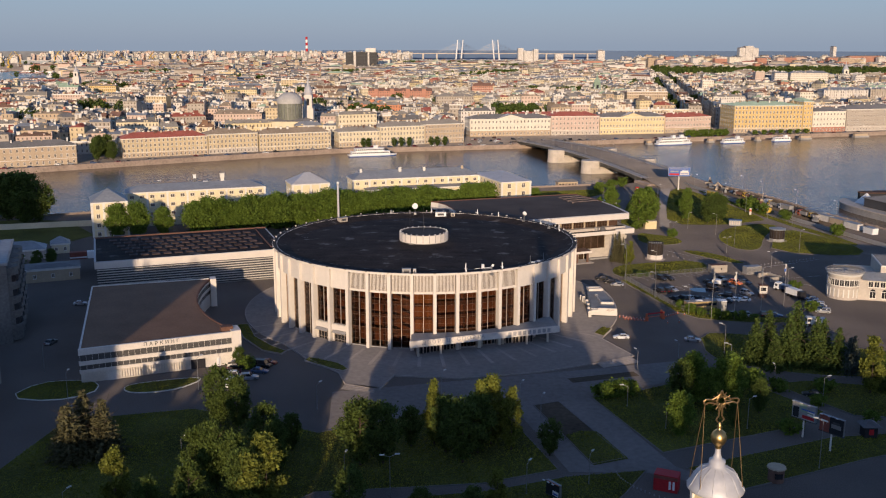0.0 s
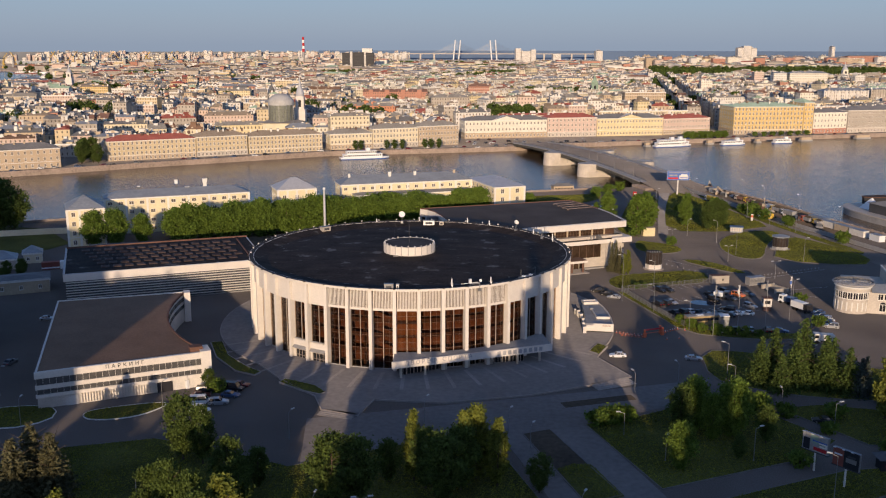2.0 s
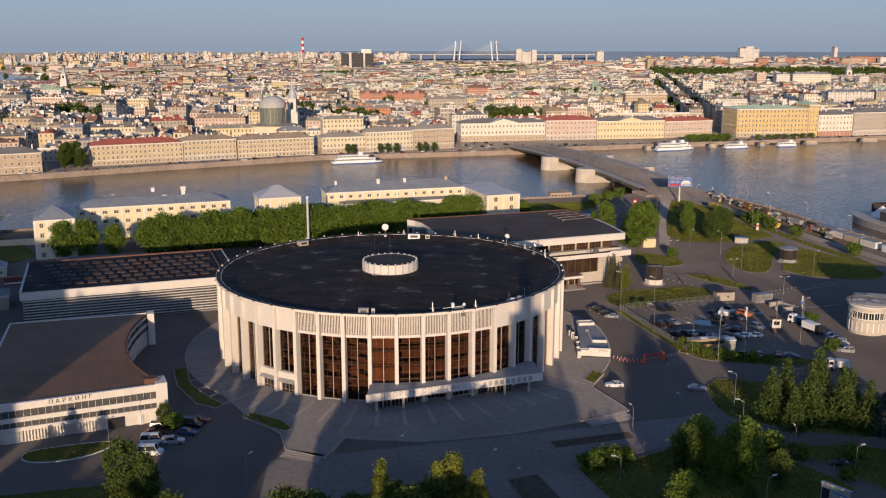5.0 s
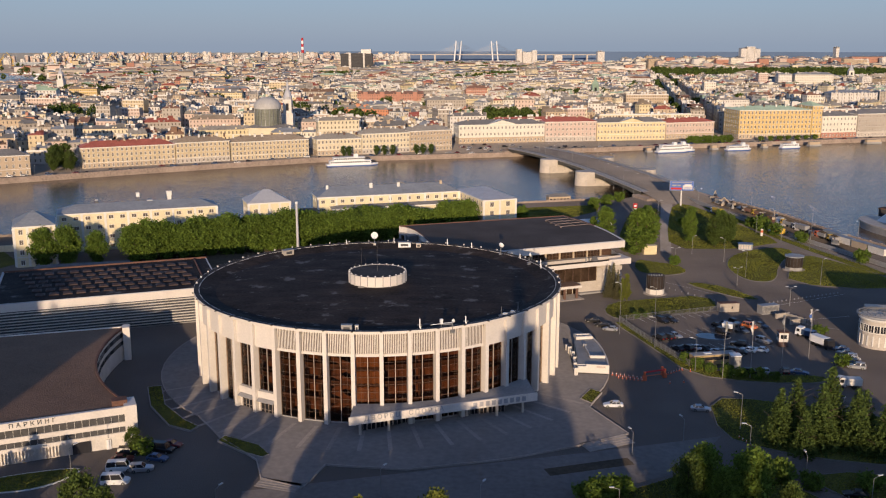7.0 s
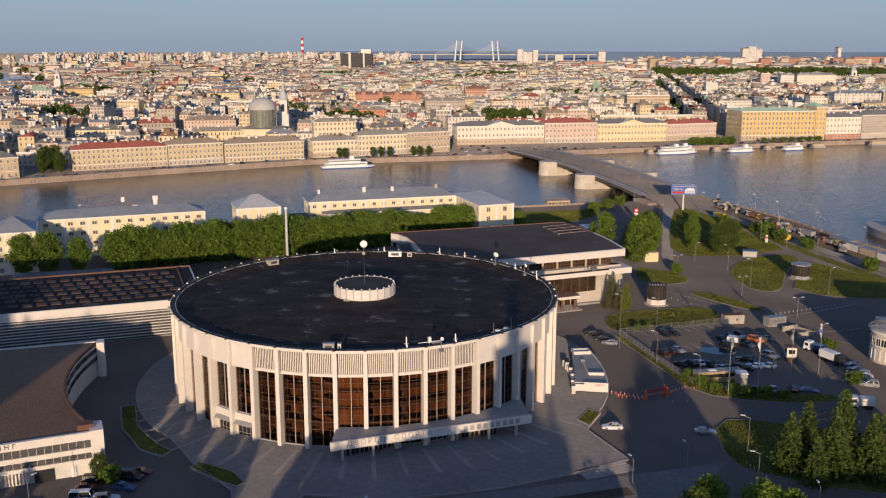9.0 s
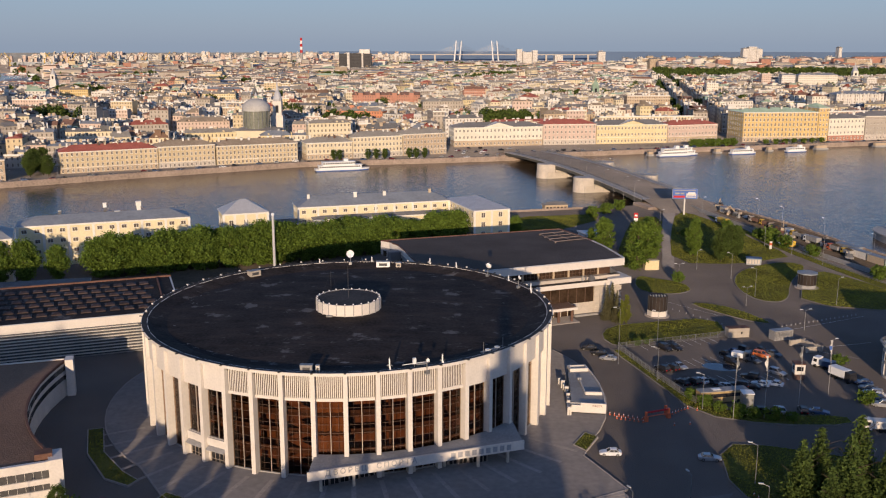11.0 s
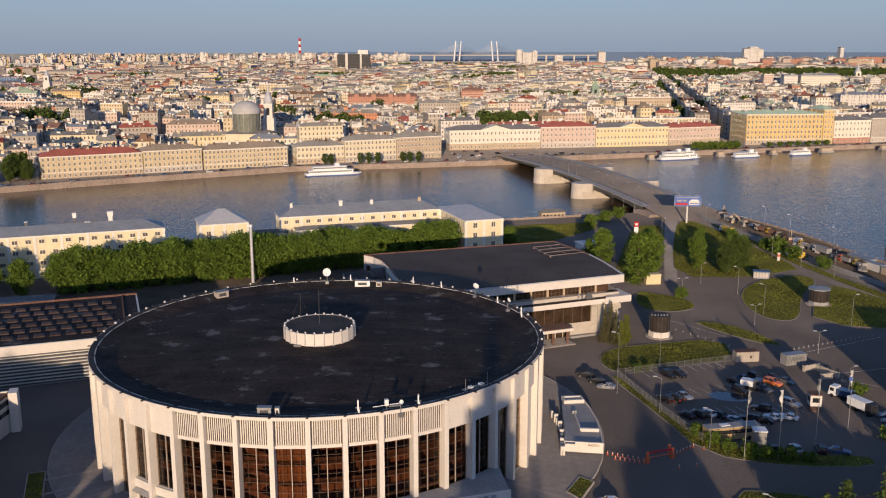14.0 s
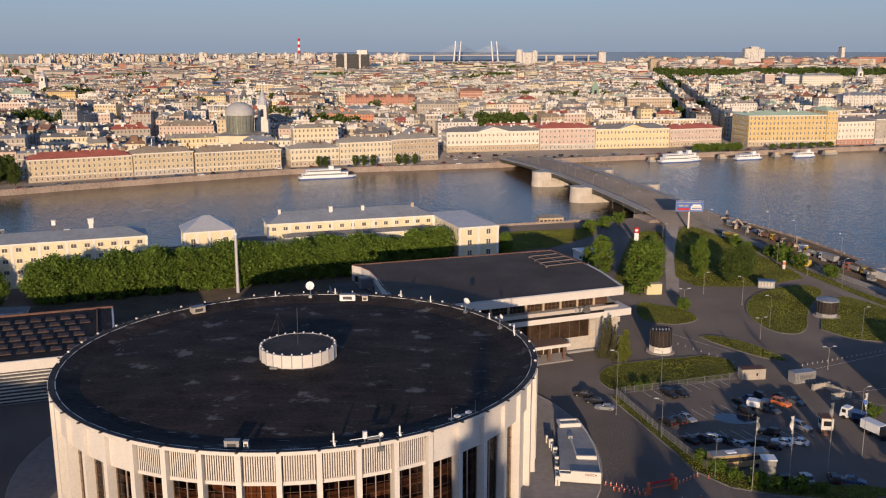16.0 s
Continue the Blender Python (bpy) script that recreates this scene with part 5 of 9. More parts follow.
house((-82, 463), (-50, 475.5), 16, 12.5, 3, 12, CREAM, ROOF_GREY, "ivory three-storey quay house", seed=25)
house((-49.5, 476), (-14, 492), 18, 15.5, 4, 14, CREAM, ROOF_GREY, "cream quay house with rounded attic bays", seed=26)
house((-13.5, 492.3), (19, 508.5), 20, 16.2, 4, 13, TAN, ROOF_GREY, "tan corner house at the bridge square", seed=27)
house((25, 556), (99, 573), 20, 15.8, 3, 23, IVORY, TIN_DARK, "long white palace front with a wide pediment", pediment=26, seed=28)
house((99.6, 573.2), (145, 582), 20, 17.2, 4, 13, PINK, TIN_RED, "pink four-storey house with red tin roof", seed=29)
house((145.6, 582.2), (208, 595), 20, 16.0, 3, 21, YELLOW, TIN_DARK, "pale yellow palace front with pediment", pediment=24, seed=30)
house((208.6, 595.2), (256, 613), 20, 14.8, 3, 15, PINK, TIN_RED, "rose stucco quay house with red tin roof", seed=31)
house((275, 602), (342, 610), 34, 25.5, 6, 20, OCHRE, TIN_GREEN, "large ochre six-storey building with white pilasters and green roof", plinth=TAN, seed=32, win=(1.5, 2.6), chimneys=4, rise=3)
house((342.6, 610.2), (352, 612), 26, 29, 7, 3, OCHRE, TIN_GREEN, "ochre corner tower of the long ochre building", seed=33, chimneys=0)
house((353, 613), (388, 622), 22, 19.5, 4, 10, IVORY, TIN_DARK, "ivory and brick-red four-storey house", plinth=ROSE, seed=34)
house((389, 622.5), (450, 640), 24, 21, 5, 17, GREIGE, TIN_DARK, "grey stone office building on the quay", seed=35)
house((451, 641), (520, 664), 24, 18, 5, 17, TAN, TIN_DARK, "tan quay building with dark roof", seed=36)

# ---- landmarks of the far city ----
def dome_church():
    t = thing("domed_church", pose(-135, 548, 0), "church with scaffolded drum and pale metal dome", "church")
    g = Mesh(); g.box(-17, 17, -14, 16, 0, 15, CREAM); g.hip(-17.5, 17.5, -14.5, 16.5, 15, 4, TIN_DARK)
    part("nave", g, t)
    prof = []
    for k in range(5):
        prof += [(10.6, 15 + 3 * k), (10.6, 17.6 + 3 * k), (10.9, 17.7 + 3 * k), (10.9, 17.95 + 3 * k)]
    g = Mesh(); g.lathe(prof + [(10.9, 30)], 32, DARK_MESH)
    part("drum", g, t, "scaffold-netted grey-green drum")
    for k in range(20):
        a = math.tau * k / 20
        g = Mesh(); g.box(-0.16, 0.16, -0.16, 0.16, 14, 30.4, STEEL); part("scaffold_post", g, t, m=pose(10.95 * math.cos(a), 10.95 * math.sin(a), 0, 0, 0, math.degrees(a)))
    g = Mesh(); g.lathe([(11.2, 30), (11.2, 33.4), (10.6, 34.6), (8.6, 37.0), (5.6, 38.8), (2.6, 39.7), (0.1, 40.0)], 32, SHEETING)
    part("dome", g, t, "pale sheeted dome under repair", smooth=True)
    g = Mesh(); g.cyl(0, 0, 39.8, 42.0, 1.3, 1.1, 10, CREAM); g.lathe([(1.5, 42), (0.8, 43.2), (0.05, 44.6)], 10, ZINC); part("lantern", g, t)
    return t


dome_church()


def spire(x, y, h, r, wall, label, cap=ZINC):
    t = thing("church_tower", pose(x, y, 0), label, "church tower", "towers of the far city")
    g = Mesh(); g.box(-r, r, -r, r, 0, h * 0.45, wall); g.box(-r * 0.75, r * 0.75, -r * 0.75, r * 0.75, h * 0.45, h * 0.66, wall)
    part("shaft", g, t)
    g = Mesh(); g.lathe([(r * 0.75, h * 0.66), (r * 0.8, h * 0.7), (r * 0.5, h * 0.78), (r * 0.22, h * 0.83), (0.05, h)], 12, cap)
    part("steeple", g, t)
    for k in range(4):
        g = Mesh(); g.box(-r * 0.25, r * 0.25, -0.1, 0.1, h * 0.49, h * 0.6, DARK_GLASS)
        part("belfry_opening", g, t, m=pose(r * 0.76 * math.sin(k * math.pi / 2), -r * 0.76 * math.cos(k * math.pi / 2), 0, 0, 0, 90 * k))
    return t


spire(-122, 572, 55, 4.8, WHITE, "white stepped bell tower behind the dome")
spire(214, 1052, 44, 6, TIN_GREEN, "green and white church tower", TIN_GREEN)
spire(-700, 1500, 46, 6, WHITE, "white baroque church tower far off")
spire(-205, 880, 40, 4, TIN_BRICK, "dark pointed brick steeple", TIN_DARK)
spire(830, 1700, 50, 7, IVORY, "pale church tower above the western blocks")


def chimney_stack(x, y, h, r):
    t = thing("factory_chimney", pose(x, y, 0), "tall red and white banded factory chimney", "chimney")
    for k in range(10):
        z0, z1 = h * k / 10, h * (k + 1) / 10
        g = Mesh(); g.lathe([(r * (1 - 0.35 * k / 10), z0), (r * (1 - 0.35 * (k + 1) / 10), z1)], 16, (REDPAINT if k % 2 else WHITEPAINT) if k > 4 else CONCRETE)
        part("band", g, t)
    return t


chimney_stack(-558, 3446, 113, 6.5)
spec = thing("glass_hotel", pose(-250, 2560, 0), "high-rise hotel of dark glass slabs and pale stair towers", "high-rise")
for x0, x1, y0, h, m in ((-58, -34, 0, 60, BLACKPAINT), (-34, -27, -4, 63, WHITE_AGED), (-27, 8, 0, 61, BLACKPAINT), (8, 13, -3, 62, WHITE_AGED), (13, 36, 0, 60, BLACKPAINT), (0, 30, 22, 72, WHITE_AGED)):
    g = Mesh(); g.box(x0, x1, y0, y0 + 26, 0, h, m)
    for k in range(14):
        g.box(x0 - 0.2, x1 + 0.2, y0 - 0.3, y0, 4 + k * 4.2, 4.6 + k * 4.2, DARK_STEEL)
    part("slab", g, spec)

# cable-stayed bridge and viaduct at the sea's edge
via = thing("motorway_viaduct", pose(0, 4440, 0), "pale motorway viaduct with a cable-stayed bridge at the sea", "bridge")
VZ = 39.5
g = Mesh(); g.box(-900, 760, 0, 14, VZ, VZ + 3.6, STONE); part("deck", g, via)
pm = Mesh(); pm.box(-4, 4, 2, 12, 0, VZ, STONE); pm = pm.data("pier")
for k in range(24):
    x = -880 + 68 * k
    if not -40 < x < 330:
        part("pier", pm, via, m=pose(x, 0, 0))
for cx, s in ((48, 1), (232, -1)):
    for off in (-14, 12):
        g = Mesh()
        g.tube((cx + off - 4 * s, 0 if off < 0 else 14, 0), (cx + off + 6 * s, 7, 108), 3.6, 6, WHITEPAINT, 2.6)
        part("pylon_leg", g, via, "inclined white pylon leg")
    g = Mesh()
    for k in range(9):
        for dirn in (-1, 1):
            g.tube((cx + 5 * s, 7, 100 - 4 * k), (cx + dirn * (118 - 11 * k), 7, VZ + 5), 0.35, 3, STEEL)
    part("cable", g, via)


# ---- the mass of the far city ----
U, V = Vector((0.966, 0.259)), Vector((0.182, 0.983))
ORIGIN = Vector((25, 556))
rng = random.Random(11)
WALLS = [CREAM, CREAM, IVORY, IVORY, IVORY, YELLOW, TAN, PINK, GREIGE, IVORY, WHITE_AGED, WHITE_AGED, WHITE_AGED, TAN, GREIGE, CREAM, IVORY, ROSE, WHITE_AGED, PINK]
ROOFS = [ROOF_GREY, ROOF_GREY, ROOF_GREY, TIN, TIN, ROOF_TAN, ROOF_TAN, TIN_BRICK, TIN_DARK, TIN_DARK, TIN_DARK, ROOF_GREY, TIN_RED, TIN_GREEN]
OLD_WALLS, OLD_ROOFS = [{IVORY: GREIGE, CREAM: SAND}.get(w, w) for w in WALLS] + [GREIGE, GREIGE, TAN, PINK, GREIGE, ROSE], ROOFS + [TIN_DARK, TIN_DARK, TIN_DARK, BROWN_ROOF, TIN_BRICK]   # the older quarter upstream


def quay_y(x):
    for p, q in zip(FAR_QUAY, FAR_QUAY[1:]):
        if p[0] <= x <= q[0]:
            return p[1] + (q[1] - p[1]) * (x - p[0]) / (q[0] - p[0])
    return 9e9


def back_of_front_row(x):
    """How far behind the quay the first free ground begins."""
    if x < 22:
        return quay_y(x) + 48 if not -250 < x < -228 else quay_y(x) + 60
    if x < 262:
        return 556 + (x - 25) * 0.26 + 28
    return 604 + (x - 275) * 0.22 + 44


def block(g, x, y, w, dp, h, wall, roof, turn, near, rr):
    """One town house: walls, a low pitched or flat roof, chimneys and rows of windows on the two seen sides."""
    c, s = math.cos(turn), math.sin(turn)
    def P(px, py, pz): return (x + c * px - s * py, y + s * px + c * py, pz)
    v = [P(0, 0, 0), P(w, 0, 0), P(w, dp, 0), P(0, dp, 0), P(0, 0, h), P(w, 0, h), P(w, dp, h), P(0, dp, h)]
    g.add(v, [(0, 1, 5, 4), (1, 2, 6, 5), (2, 3, 7, 6), (3, 0, 4, 7)], wall)
    rise = rr.uniform(1.8, 4.0)
    i = rr.choice((0.0, dp * 0.45, dp * 0.45))
    e = 0.5
    if rr.random() < 0.22:
        g.add([P(0, 0, h), P(w, 0, h), P(w, dp, h), P(0, dp, h)], [(0, 1, 2, 3)], roof)
        g.add([P(-0.2, -0.2, h - 0.4), P(w + 0.2, -0.2, h - 0.4), P(w + 0.2, -0.2, h + 0.7), P(-0.2, -0.2, h + 0.7), P(-0.2, 0.2, h + 0.7), P(w + 0.2, 0.2, h + 0.7)], [(0, 1, 2, 3), (3, 2, 5, 4)], TRIM)
        rise = 0.4
    else:
        g.add([P(-e, -e, h), P(w + e, -e, h), P(w + e, dp + e, h), P(-e, dp + e, h), P(i, dp / 2, h + rise), P(w - i, dp / 2, h + rise)],
              [(0, 1, 5, 4), (1, 2, 5), (2, 3, 4, 5), (3, 0, 4)], roof)
        if i == 0.0:
            g.add([P(0, 0, h), P(0, dp, h), P(0, dp / 2, h + rise), P(w, 0, h), P(w, dp, h), P(w, dp / 2, h + rise)], [(0, 2, 1), (3, 4, 5)], wall)
    for _ in range(int(w / 7) + rr.randint(1, 3) if near < 2 else rr.randint(1, 4) if near < 3 else rr.randint(0, 2)):
        px, py = rr.uniform(1, w - 1), rr.uniform(dp * 0.25, dp * 0.75)
        cw, ch = rr.uniform(0.6, 1.4), rr.uniform(1.6, 3.4)
        z = h + rise * 0.4
        q = [P(px - cw, py - 0.5, z), P(px + cw, py - 0.5, z), P(px + cw, py + 0.5, z), P(px - cw, py + 0.5, z)]
        g.add(q + [(a, b, zz + ch) for a, b, zz in q], [(0, 1, 5, 4), (1, 2, 6, 5), (3, 0, 4, 7), (4, 5, 6, 7)], rr.choice((wall, TRIM, TRIM, TAN)))
    if near < 3 and rr.random() < 0.45:      # raised party wall at one end
        xe = rr.choice((0.0, w))
        q = [P(xe - 0.3, -0.1, h - 1), P(xe + 0.3, -0.1, h - 1), P(xe + 0.3, dp, h - 1), P(xe - 0.3, dp, h - 1)]
        tz = h + rise * rr.uniform(0.5, 1.2)
        g.add(q + [(a, b, tz) for a, b, _ in q], [(0, 1, 5, 4), (1, 2, 6, 5), (2, 3, 7, 6), (3, 0, 4, 7), (4, 5, 6, 7)], rr.choice((wall, TRIM, GREIGE)))
    if near < 2 and rise > 1.6:
        for k in range(rr.randint(0, int(w / 5))):
            px = rr.uniform(1.5, w - 1.5)
            q = [P(px - 0.7, 0.6, h), P(px + 0.7, 0.6, h), P(px + 0.7, 3.2, h), P(px - 0.7, 3.2, h)]
            g.add(q + [(a, b, h + 1.5) for a, b, _ in q], [(0, 1, 5, 4), (1, 2, 6, 5), (3, 0, 4, 7), (4, 5, 6, 7)], roof if k % 2 else wall)
    if rr.random() < 0.3:
        px, py, hw = rr.uniform(2, max(w - 2, 2.5)), dp * rr.uniform(0.3, 0.7), rr.uniform(1.5, 3.5)
        q = [P(px - hw, py - 1.8, h), P(px + hw, py - 1.8, h), P(px + hw, py + 1.8, h), P(px - hw, py + 1.8, h)]
        g.add(q + [(a, b, h + rise + 1.8) for a, b, _ in q], [(0, 1, 5, 4), (1, 2, 6, 5), (2, 3, 7, 6), (3, 0, 4, 7), (4, 5, 6, 7)], rr.choice((wall, WHITE_AGED, roof)))
    if near < 3:
        fl = max(int(h / 3.6), 1)
        fh = h / fl
        for lo, hi, fixed, axis in ((0, w, -0.06, 0), (0, dp, -0.06, 1)):
            n = max(int((hi - lo) / (3.0 if near < 2 else 4.2)), 1)
            ww = 0.48 if near < 2 else 0.75
            for k in range(fl):
                z0 = k * fh + fh * 0.28
                z1 = z0 + fh * 0.45
                for j in range(n):
                    o = (j + 0.5) * (hi - lo) / n
                    if axis == 0:
                        q = [P(o - ww, fixed, z0), P(o + ww, fixed, z0), P(o + ww, fixed, z1), P(o - ww, fixed, z1)]
                    else:
                        q = [P(fixed, o + ww, z0), P(fixed, o - ww, z0), P(fixed, o - ww, z1), P(fixed, o + ww, z1)]
                    g.add(q, [(0, 1, 2, 3)], CITY_WIN)
                if near < 2 and axis == 0 and rr.random() < 0.5:
                    g.add([P(0, -0.1, z0 - 0.9), P(w, -0.1, z0 - 0.9), P(w, -0.1, z0 - 0.6), P(0, -0.1, z0 - 0.6)], [(0, 1, 2, 3)], TRIM)


WATER_INLET = lambda x, y: 1690 < y < 2900 and x < (-945 if y < 2010 else -945 - (y - 2010) * 0.44 if y < 2560 else -1187 - (y - 2560) * 0.95)
PORT_SHEDS = lambda x, y: 1250 < y <= 1900 and x < -0.385 * (y + 285)
PARKS = [(-215, 400, 26), (27, 700, 14), (60, 650, 20), (80, 690, 18), (105, 683, 14), (155, 1075, 30), (176, 1080, 24), (213, 1100, 26), (-128, 767, 20), (-140, 892, 16), (-78, 665, 16), (-371, 1064, 30), (-377, 715, 22), (-358, 561, 16), (-180, 1068, 22), (115, 1102, 14), (85, 3387, 60), (164, 2791, 70), (-195, 3375, 60), (-680, 3686, 70), (40, 1800, 50), (120, 2050, 60), (-700, 2000, 40), (-400, 1600, 34), (340, 1350, 18), (620, 1250, 22), (-60, 1420, 24), (-560, 1250, 26), (-260, 2050, 40), (420, 1500, 24)]


def in_forest(x, y):
    return 1880 < y < 2780 and (x - 30) / (y + 177) > 0.212 - (y - 1900) * 0.00001


def in_park(x, y):
    return any((x - a) ** 2 + (y - b) ** 2 < r * r for a, b, r in PARKS) or in_forest(x, y)


# single larger buildings behind the quay: plan corner, width, depth, height, walls, roof, turn in degrees, label
LARGE = [(-104, 990, 86, 26, 20, ROSE, TIN_BRICK, 2, "long red brick building with corner turrets"),
         (-104, 733, 60, 16, 18, TERRA, ROOF_GREY, -14, "orange-red stucco block with white bands"),
         (236, 940, 54, 30, 22, TAN, ROOF_TAN, 6, "large tan apartment block with flat attic"),
         (330, 880, 44, 24, 19, WHITE_AGED, ROOF_GREY, 12, "white curved-front theatre building"),
         (-262, 612, 34, 15, 13, GREIGE, TIN_RED, 20, "low house with a bright red roof"),
         (-222, 622, 46, 14, 15, PINK, ROOF_TAN, 10, "pink stucco range with a tan roof"),
         (-232, 760, 14, 16, 19, WHITE_AGED, TIN_DARK, 8, "white gabled stucco house"),
         (-186, 522, 50, 13, 14, YELLOW, ROOF_GREY, 18, "yellow stucco range with grey roof"),
         (160, 662, 94, 15, 17, CREAM, TIN, 8, "long cream range with grey tin roof"),
         (150, 628, 80, 13, 15, TAN, TIN_BRICK, 9, "long low range with rusty roof"),
         (60, 612, 70, 14, 16, IVORY, TIN_RED, 12, "ivory house with a red tin roof"),
         (366, 690, 60, 18, 20, PINK, ROOF_GREY, 14, "rose stucco apartment house"),
         (290, 680, 50, 16, 21, IVORY, ROOF_GREY, 14, "ivory apartment house behind the factory"),
         (-378, 725, 22, 14, 17, YELLOW, ROOF_GREY, 4, "bright yellow stucco house with a pediment"),
         (-328, 731, 24, 16, 18, PINK, ROOF_GREY, 6, "rose-pink stucco house above its neighbours"),
         (-285, 532, 36, 12, 14, CREAM, TIN_DARK, 10, "long cream range with a dark roof"),
         (-536, 1128, 40, 16, 20, OCHRE, ROOF_TAN, 4, "broad ochre stucco building"),
         (-313, 1055, 44, 16, 18, YELLOW, ROOF_GREY, 4, "yellow stucco range with a grey roof"),
         (-10, 854, 46, 22, 20, GREIGE, ROOF_GREY, 6, "large grey stone building with mansard roof"),
         (39, 1116, 34, 18, 22, ROSE, TIN_BRICK, 4, "ornate red and white corner house"),
         (248, 992, 52, 20, 18, TAN, ROOF_TAN, 4, "long beige apartment house"),
         (494, 949, 58, 20, 24, WHITE_AGED, TIN, 4, "white concrete block with tall upright ribs"),
         (560, 962, 40, 20, 25, GREIGE, TIN, 4, "grey concrete block with tall upright ribs"),
         (634, 1468, 70, 16, 32, IVORY, TIN, 2, "pale slab of flats before the forest"),
         (604, 1466, 24, 16, 32, WHITE_AGED, TIN, 2, "white tower of flats before the forest"),
         (568, 1464, 17, 16, 34, PINK, TIN, 2, "pink tower of flats before the forest")]


def clear_of_large(x, y, w):
    return not any(a - w - 3 < x < a + lw + 3 and b - 15 < y < b + ld + 8 + lw * math.sin(radians(tn)) for a, b, lw, ld, _, _, _, tn, _ in LARGE)


def sight_limit(x, y, w):
    """Lower roofs before the larger buildings that rise above their neighbours."""
    top = 99.0
    for a, b, lw, ld, lh, _, _, _, _ in LARGE:
        if b - 170 < y < b - 2:
            k = (y + 240) / (b + 240)
            if abs(x - (18 + (a + lw / 2 - 18) * k)) < (lw * k + w) / 2 + 2:
                top = min(top, max(81 + (lh * 0.5 - 81) * k - 3.5, 6.0))
    return top


def sea_limit(x, y):
    """Low sheds only on the flat shore before the open sea."""
    return max(80.6 - 0.0155 * (y + 285), 6.0) if y > 2300 and -0.065 < x / (y + 285) < 0.235 else 99.0


def grain(x, y):
    """How the street grid turns from quarter to quarter."""
    return 0.30 * math.sin(x * 0.008 + 1.3) + 0.28 * math.sin(y * 0.0065 + x * 0.0035) + (0.5 if math.sin(x * 0.013 + 2) * math.sin(y * 0.011) > 0.55 else 0)


city, near_houses, front_count = Mesh(), [], 0
v = 18.0
while v < 4080:
    tier = 0 if v < 330 else 1 if v < 800 else 2 if v < 1700 else 3
    dv = (23, 24, 29, 42)[tier] * rng.uniform(0.85, 1.15)
    du = (30, 30, 36, 50)[tier]
    reach = 0.56 * (v + 760)
    u = -reach - 60
    while u < reach * 1.06:
        w = du * rng.choice((rng.uniform(0.3, 0.6), rng.uniform(0.4, 0.9), rng.uniform(0.7, 1.5)))
        p = ORIGIN + U * u + V * (v + rng.uniform(-8, 8) - (abs(u) * 0.28 if u < 0 else 0))
        street = u - 3 < 243 + 26 and u + w > 243 - 26
        ok = not street and not in_park(p.x, p.y) and not in_park(p.x + w / 2, p.y) and not WATER_INLET(p.x, p.y) and p.y > back_of_front_row(p.x) and p.y > back_of_front_row(p.x + w)
        if ok and clear_of_large(p.x, p.y, w) and not (abs(p.x + w / 2 + 130) < 26 + w / 2 and abs(p.y - 556) < 26) and not (abs(p.x + 250) < 80 and abs(p.y - 2560) < 50):
            dp = (11, 11, 13, 17)[tier] * rng.uniform(0.8, 1.25)
            h = max(7.5, min(rng.gauss(15.5, 3.9), 23)) if tier < 3 else max(8.0, rng.gauss(15.5, 3.6))
            if rng.random() < 0.06:
                h += rng.uniform(3, 8)
            if rng.random() < 0.12:
                w, dp, h = rng.uniform(9, 13), dv * rng.uniform(0.7, 1.0), h * 1.05
            if v > 2600 and rng.random() < 0.08:
                h = rng.uniform(24, 38); w *= 0.6
            if PORT_SHEDS(p.x, p.y):
                h = rng.uniform(4, 7)
            turn = math.atan2(U.y, U.x) + rng.choice((0, 0, 0, 0.04, 0.08, -0.1, 0.2, -0.25)) + (grain(p.x, p.y) if v > 90 else 0)
            old = p.x < -60 - 0.1 * p.y
            wl, rf = rng.choice(OLD_WALLS if old else WALLS), rng.choice(OLD_ROOFS if old else ROOFS)
            h = min(h, sight_limit(p.x + w / 2, p.y, w), sea_limit(p.x, p.y))
            if tier == 0 and wl is ROSE:
                wl = CREAM
            if tier == 0 and front_count < 250:
                front_count += 1
                near_houses.append((p.x, p.y, w, dp, h, wl, rf, turn))
            else:
                block(city, p.x, p.y, w, dp, h, wl, rf, turn, tier, rng)
            # a wing across the courtyard behind
            if rng.random() < 0.8 and not PORT_SHEDS(p.x, p.y):
                o = U * rng.uniform(0, max(w - 9, 0)) + V * dp
                block(city, p.x + o.x, p.y + o.y, rng.uniform(6, 11), dv * rng.uniform(0.35, 0.6), h * rng.uniform(0.8, 1.12), rng.choice(WALLS), rng.choice(ROOFS), turn, tier, rng)
        u += w + (0 if rng.random() < 0.7 else rng.uniform(3, 14))
    v += dv
# continuous walls of houses along the avenue that leads away from the factory corner
for side in (-1, 1):
    v = 30.0
    while v < 1500:
        L = rng.uniform(16, 34)
        p = ORIGIN + U * (243 + side * (9 if side > 0 else 22)) + V * v
        if p.y > back_of_front_row(p.x) + 4 and not in_park(p.x, p.y):
            block(city, p.x, p.y, 13, L, rng.gauss(19.5, 1.2), rng.choice(WALLS), rng.choice(ROOFS), math.atan2(V.y, V.x) - math.pi / 2, 1 if v < 700 else 2, rng)
        v += L
NAMES = {CREAM: "cream", SAND: "sand-coloured", IVORY: "ivory", YELLOW: "yellow", TAN: "tan", PINK: "pink", GREIGE: "grey", ROSE: "brick-red", OCHRE: "ochre", WHITE_AGED: "white"}
RNAMES = {ROOF_GREY: "weathered grey", ROOF_TAN: "dusty tan", TIN_DARK: "dark tin", TIN: "grey tin", TIN_BRICK: "rusty tin", TIN_RED: "red tin", TIN_GREEN: "green tin", BROWN_ROOF: "brown felt"}
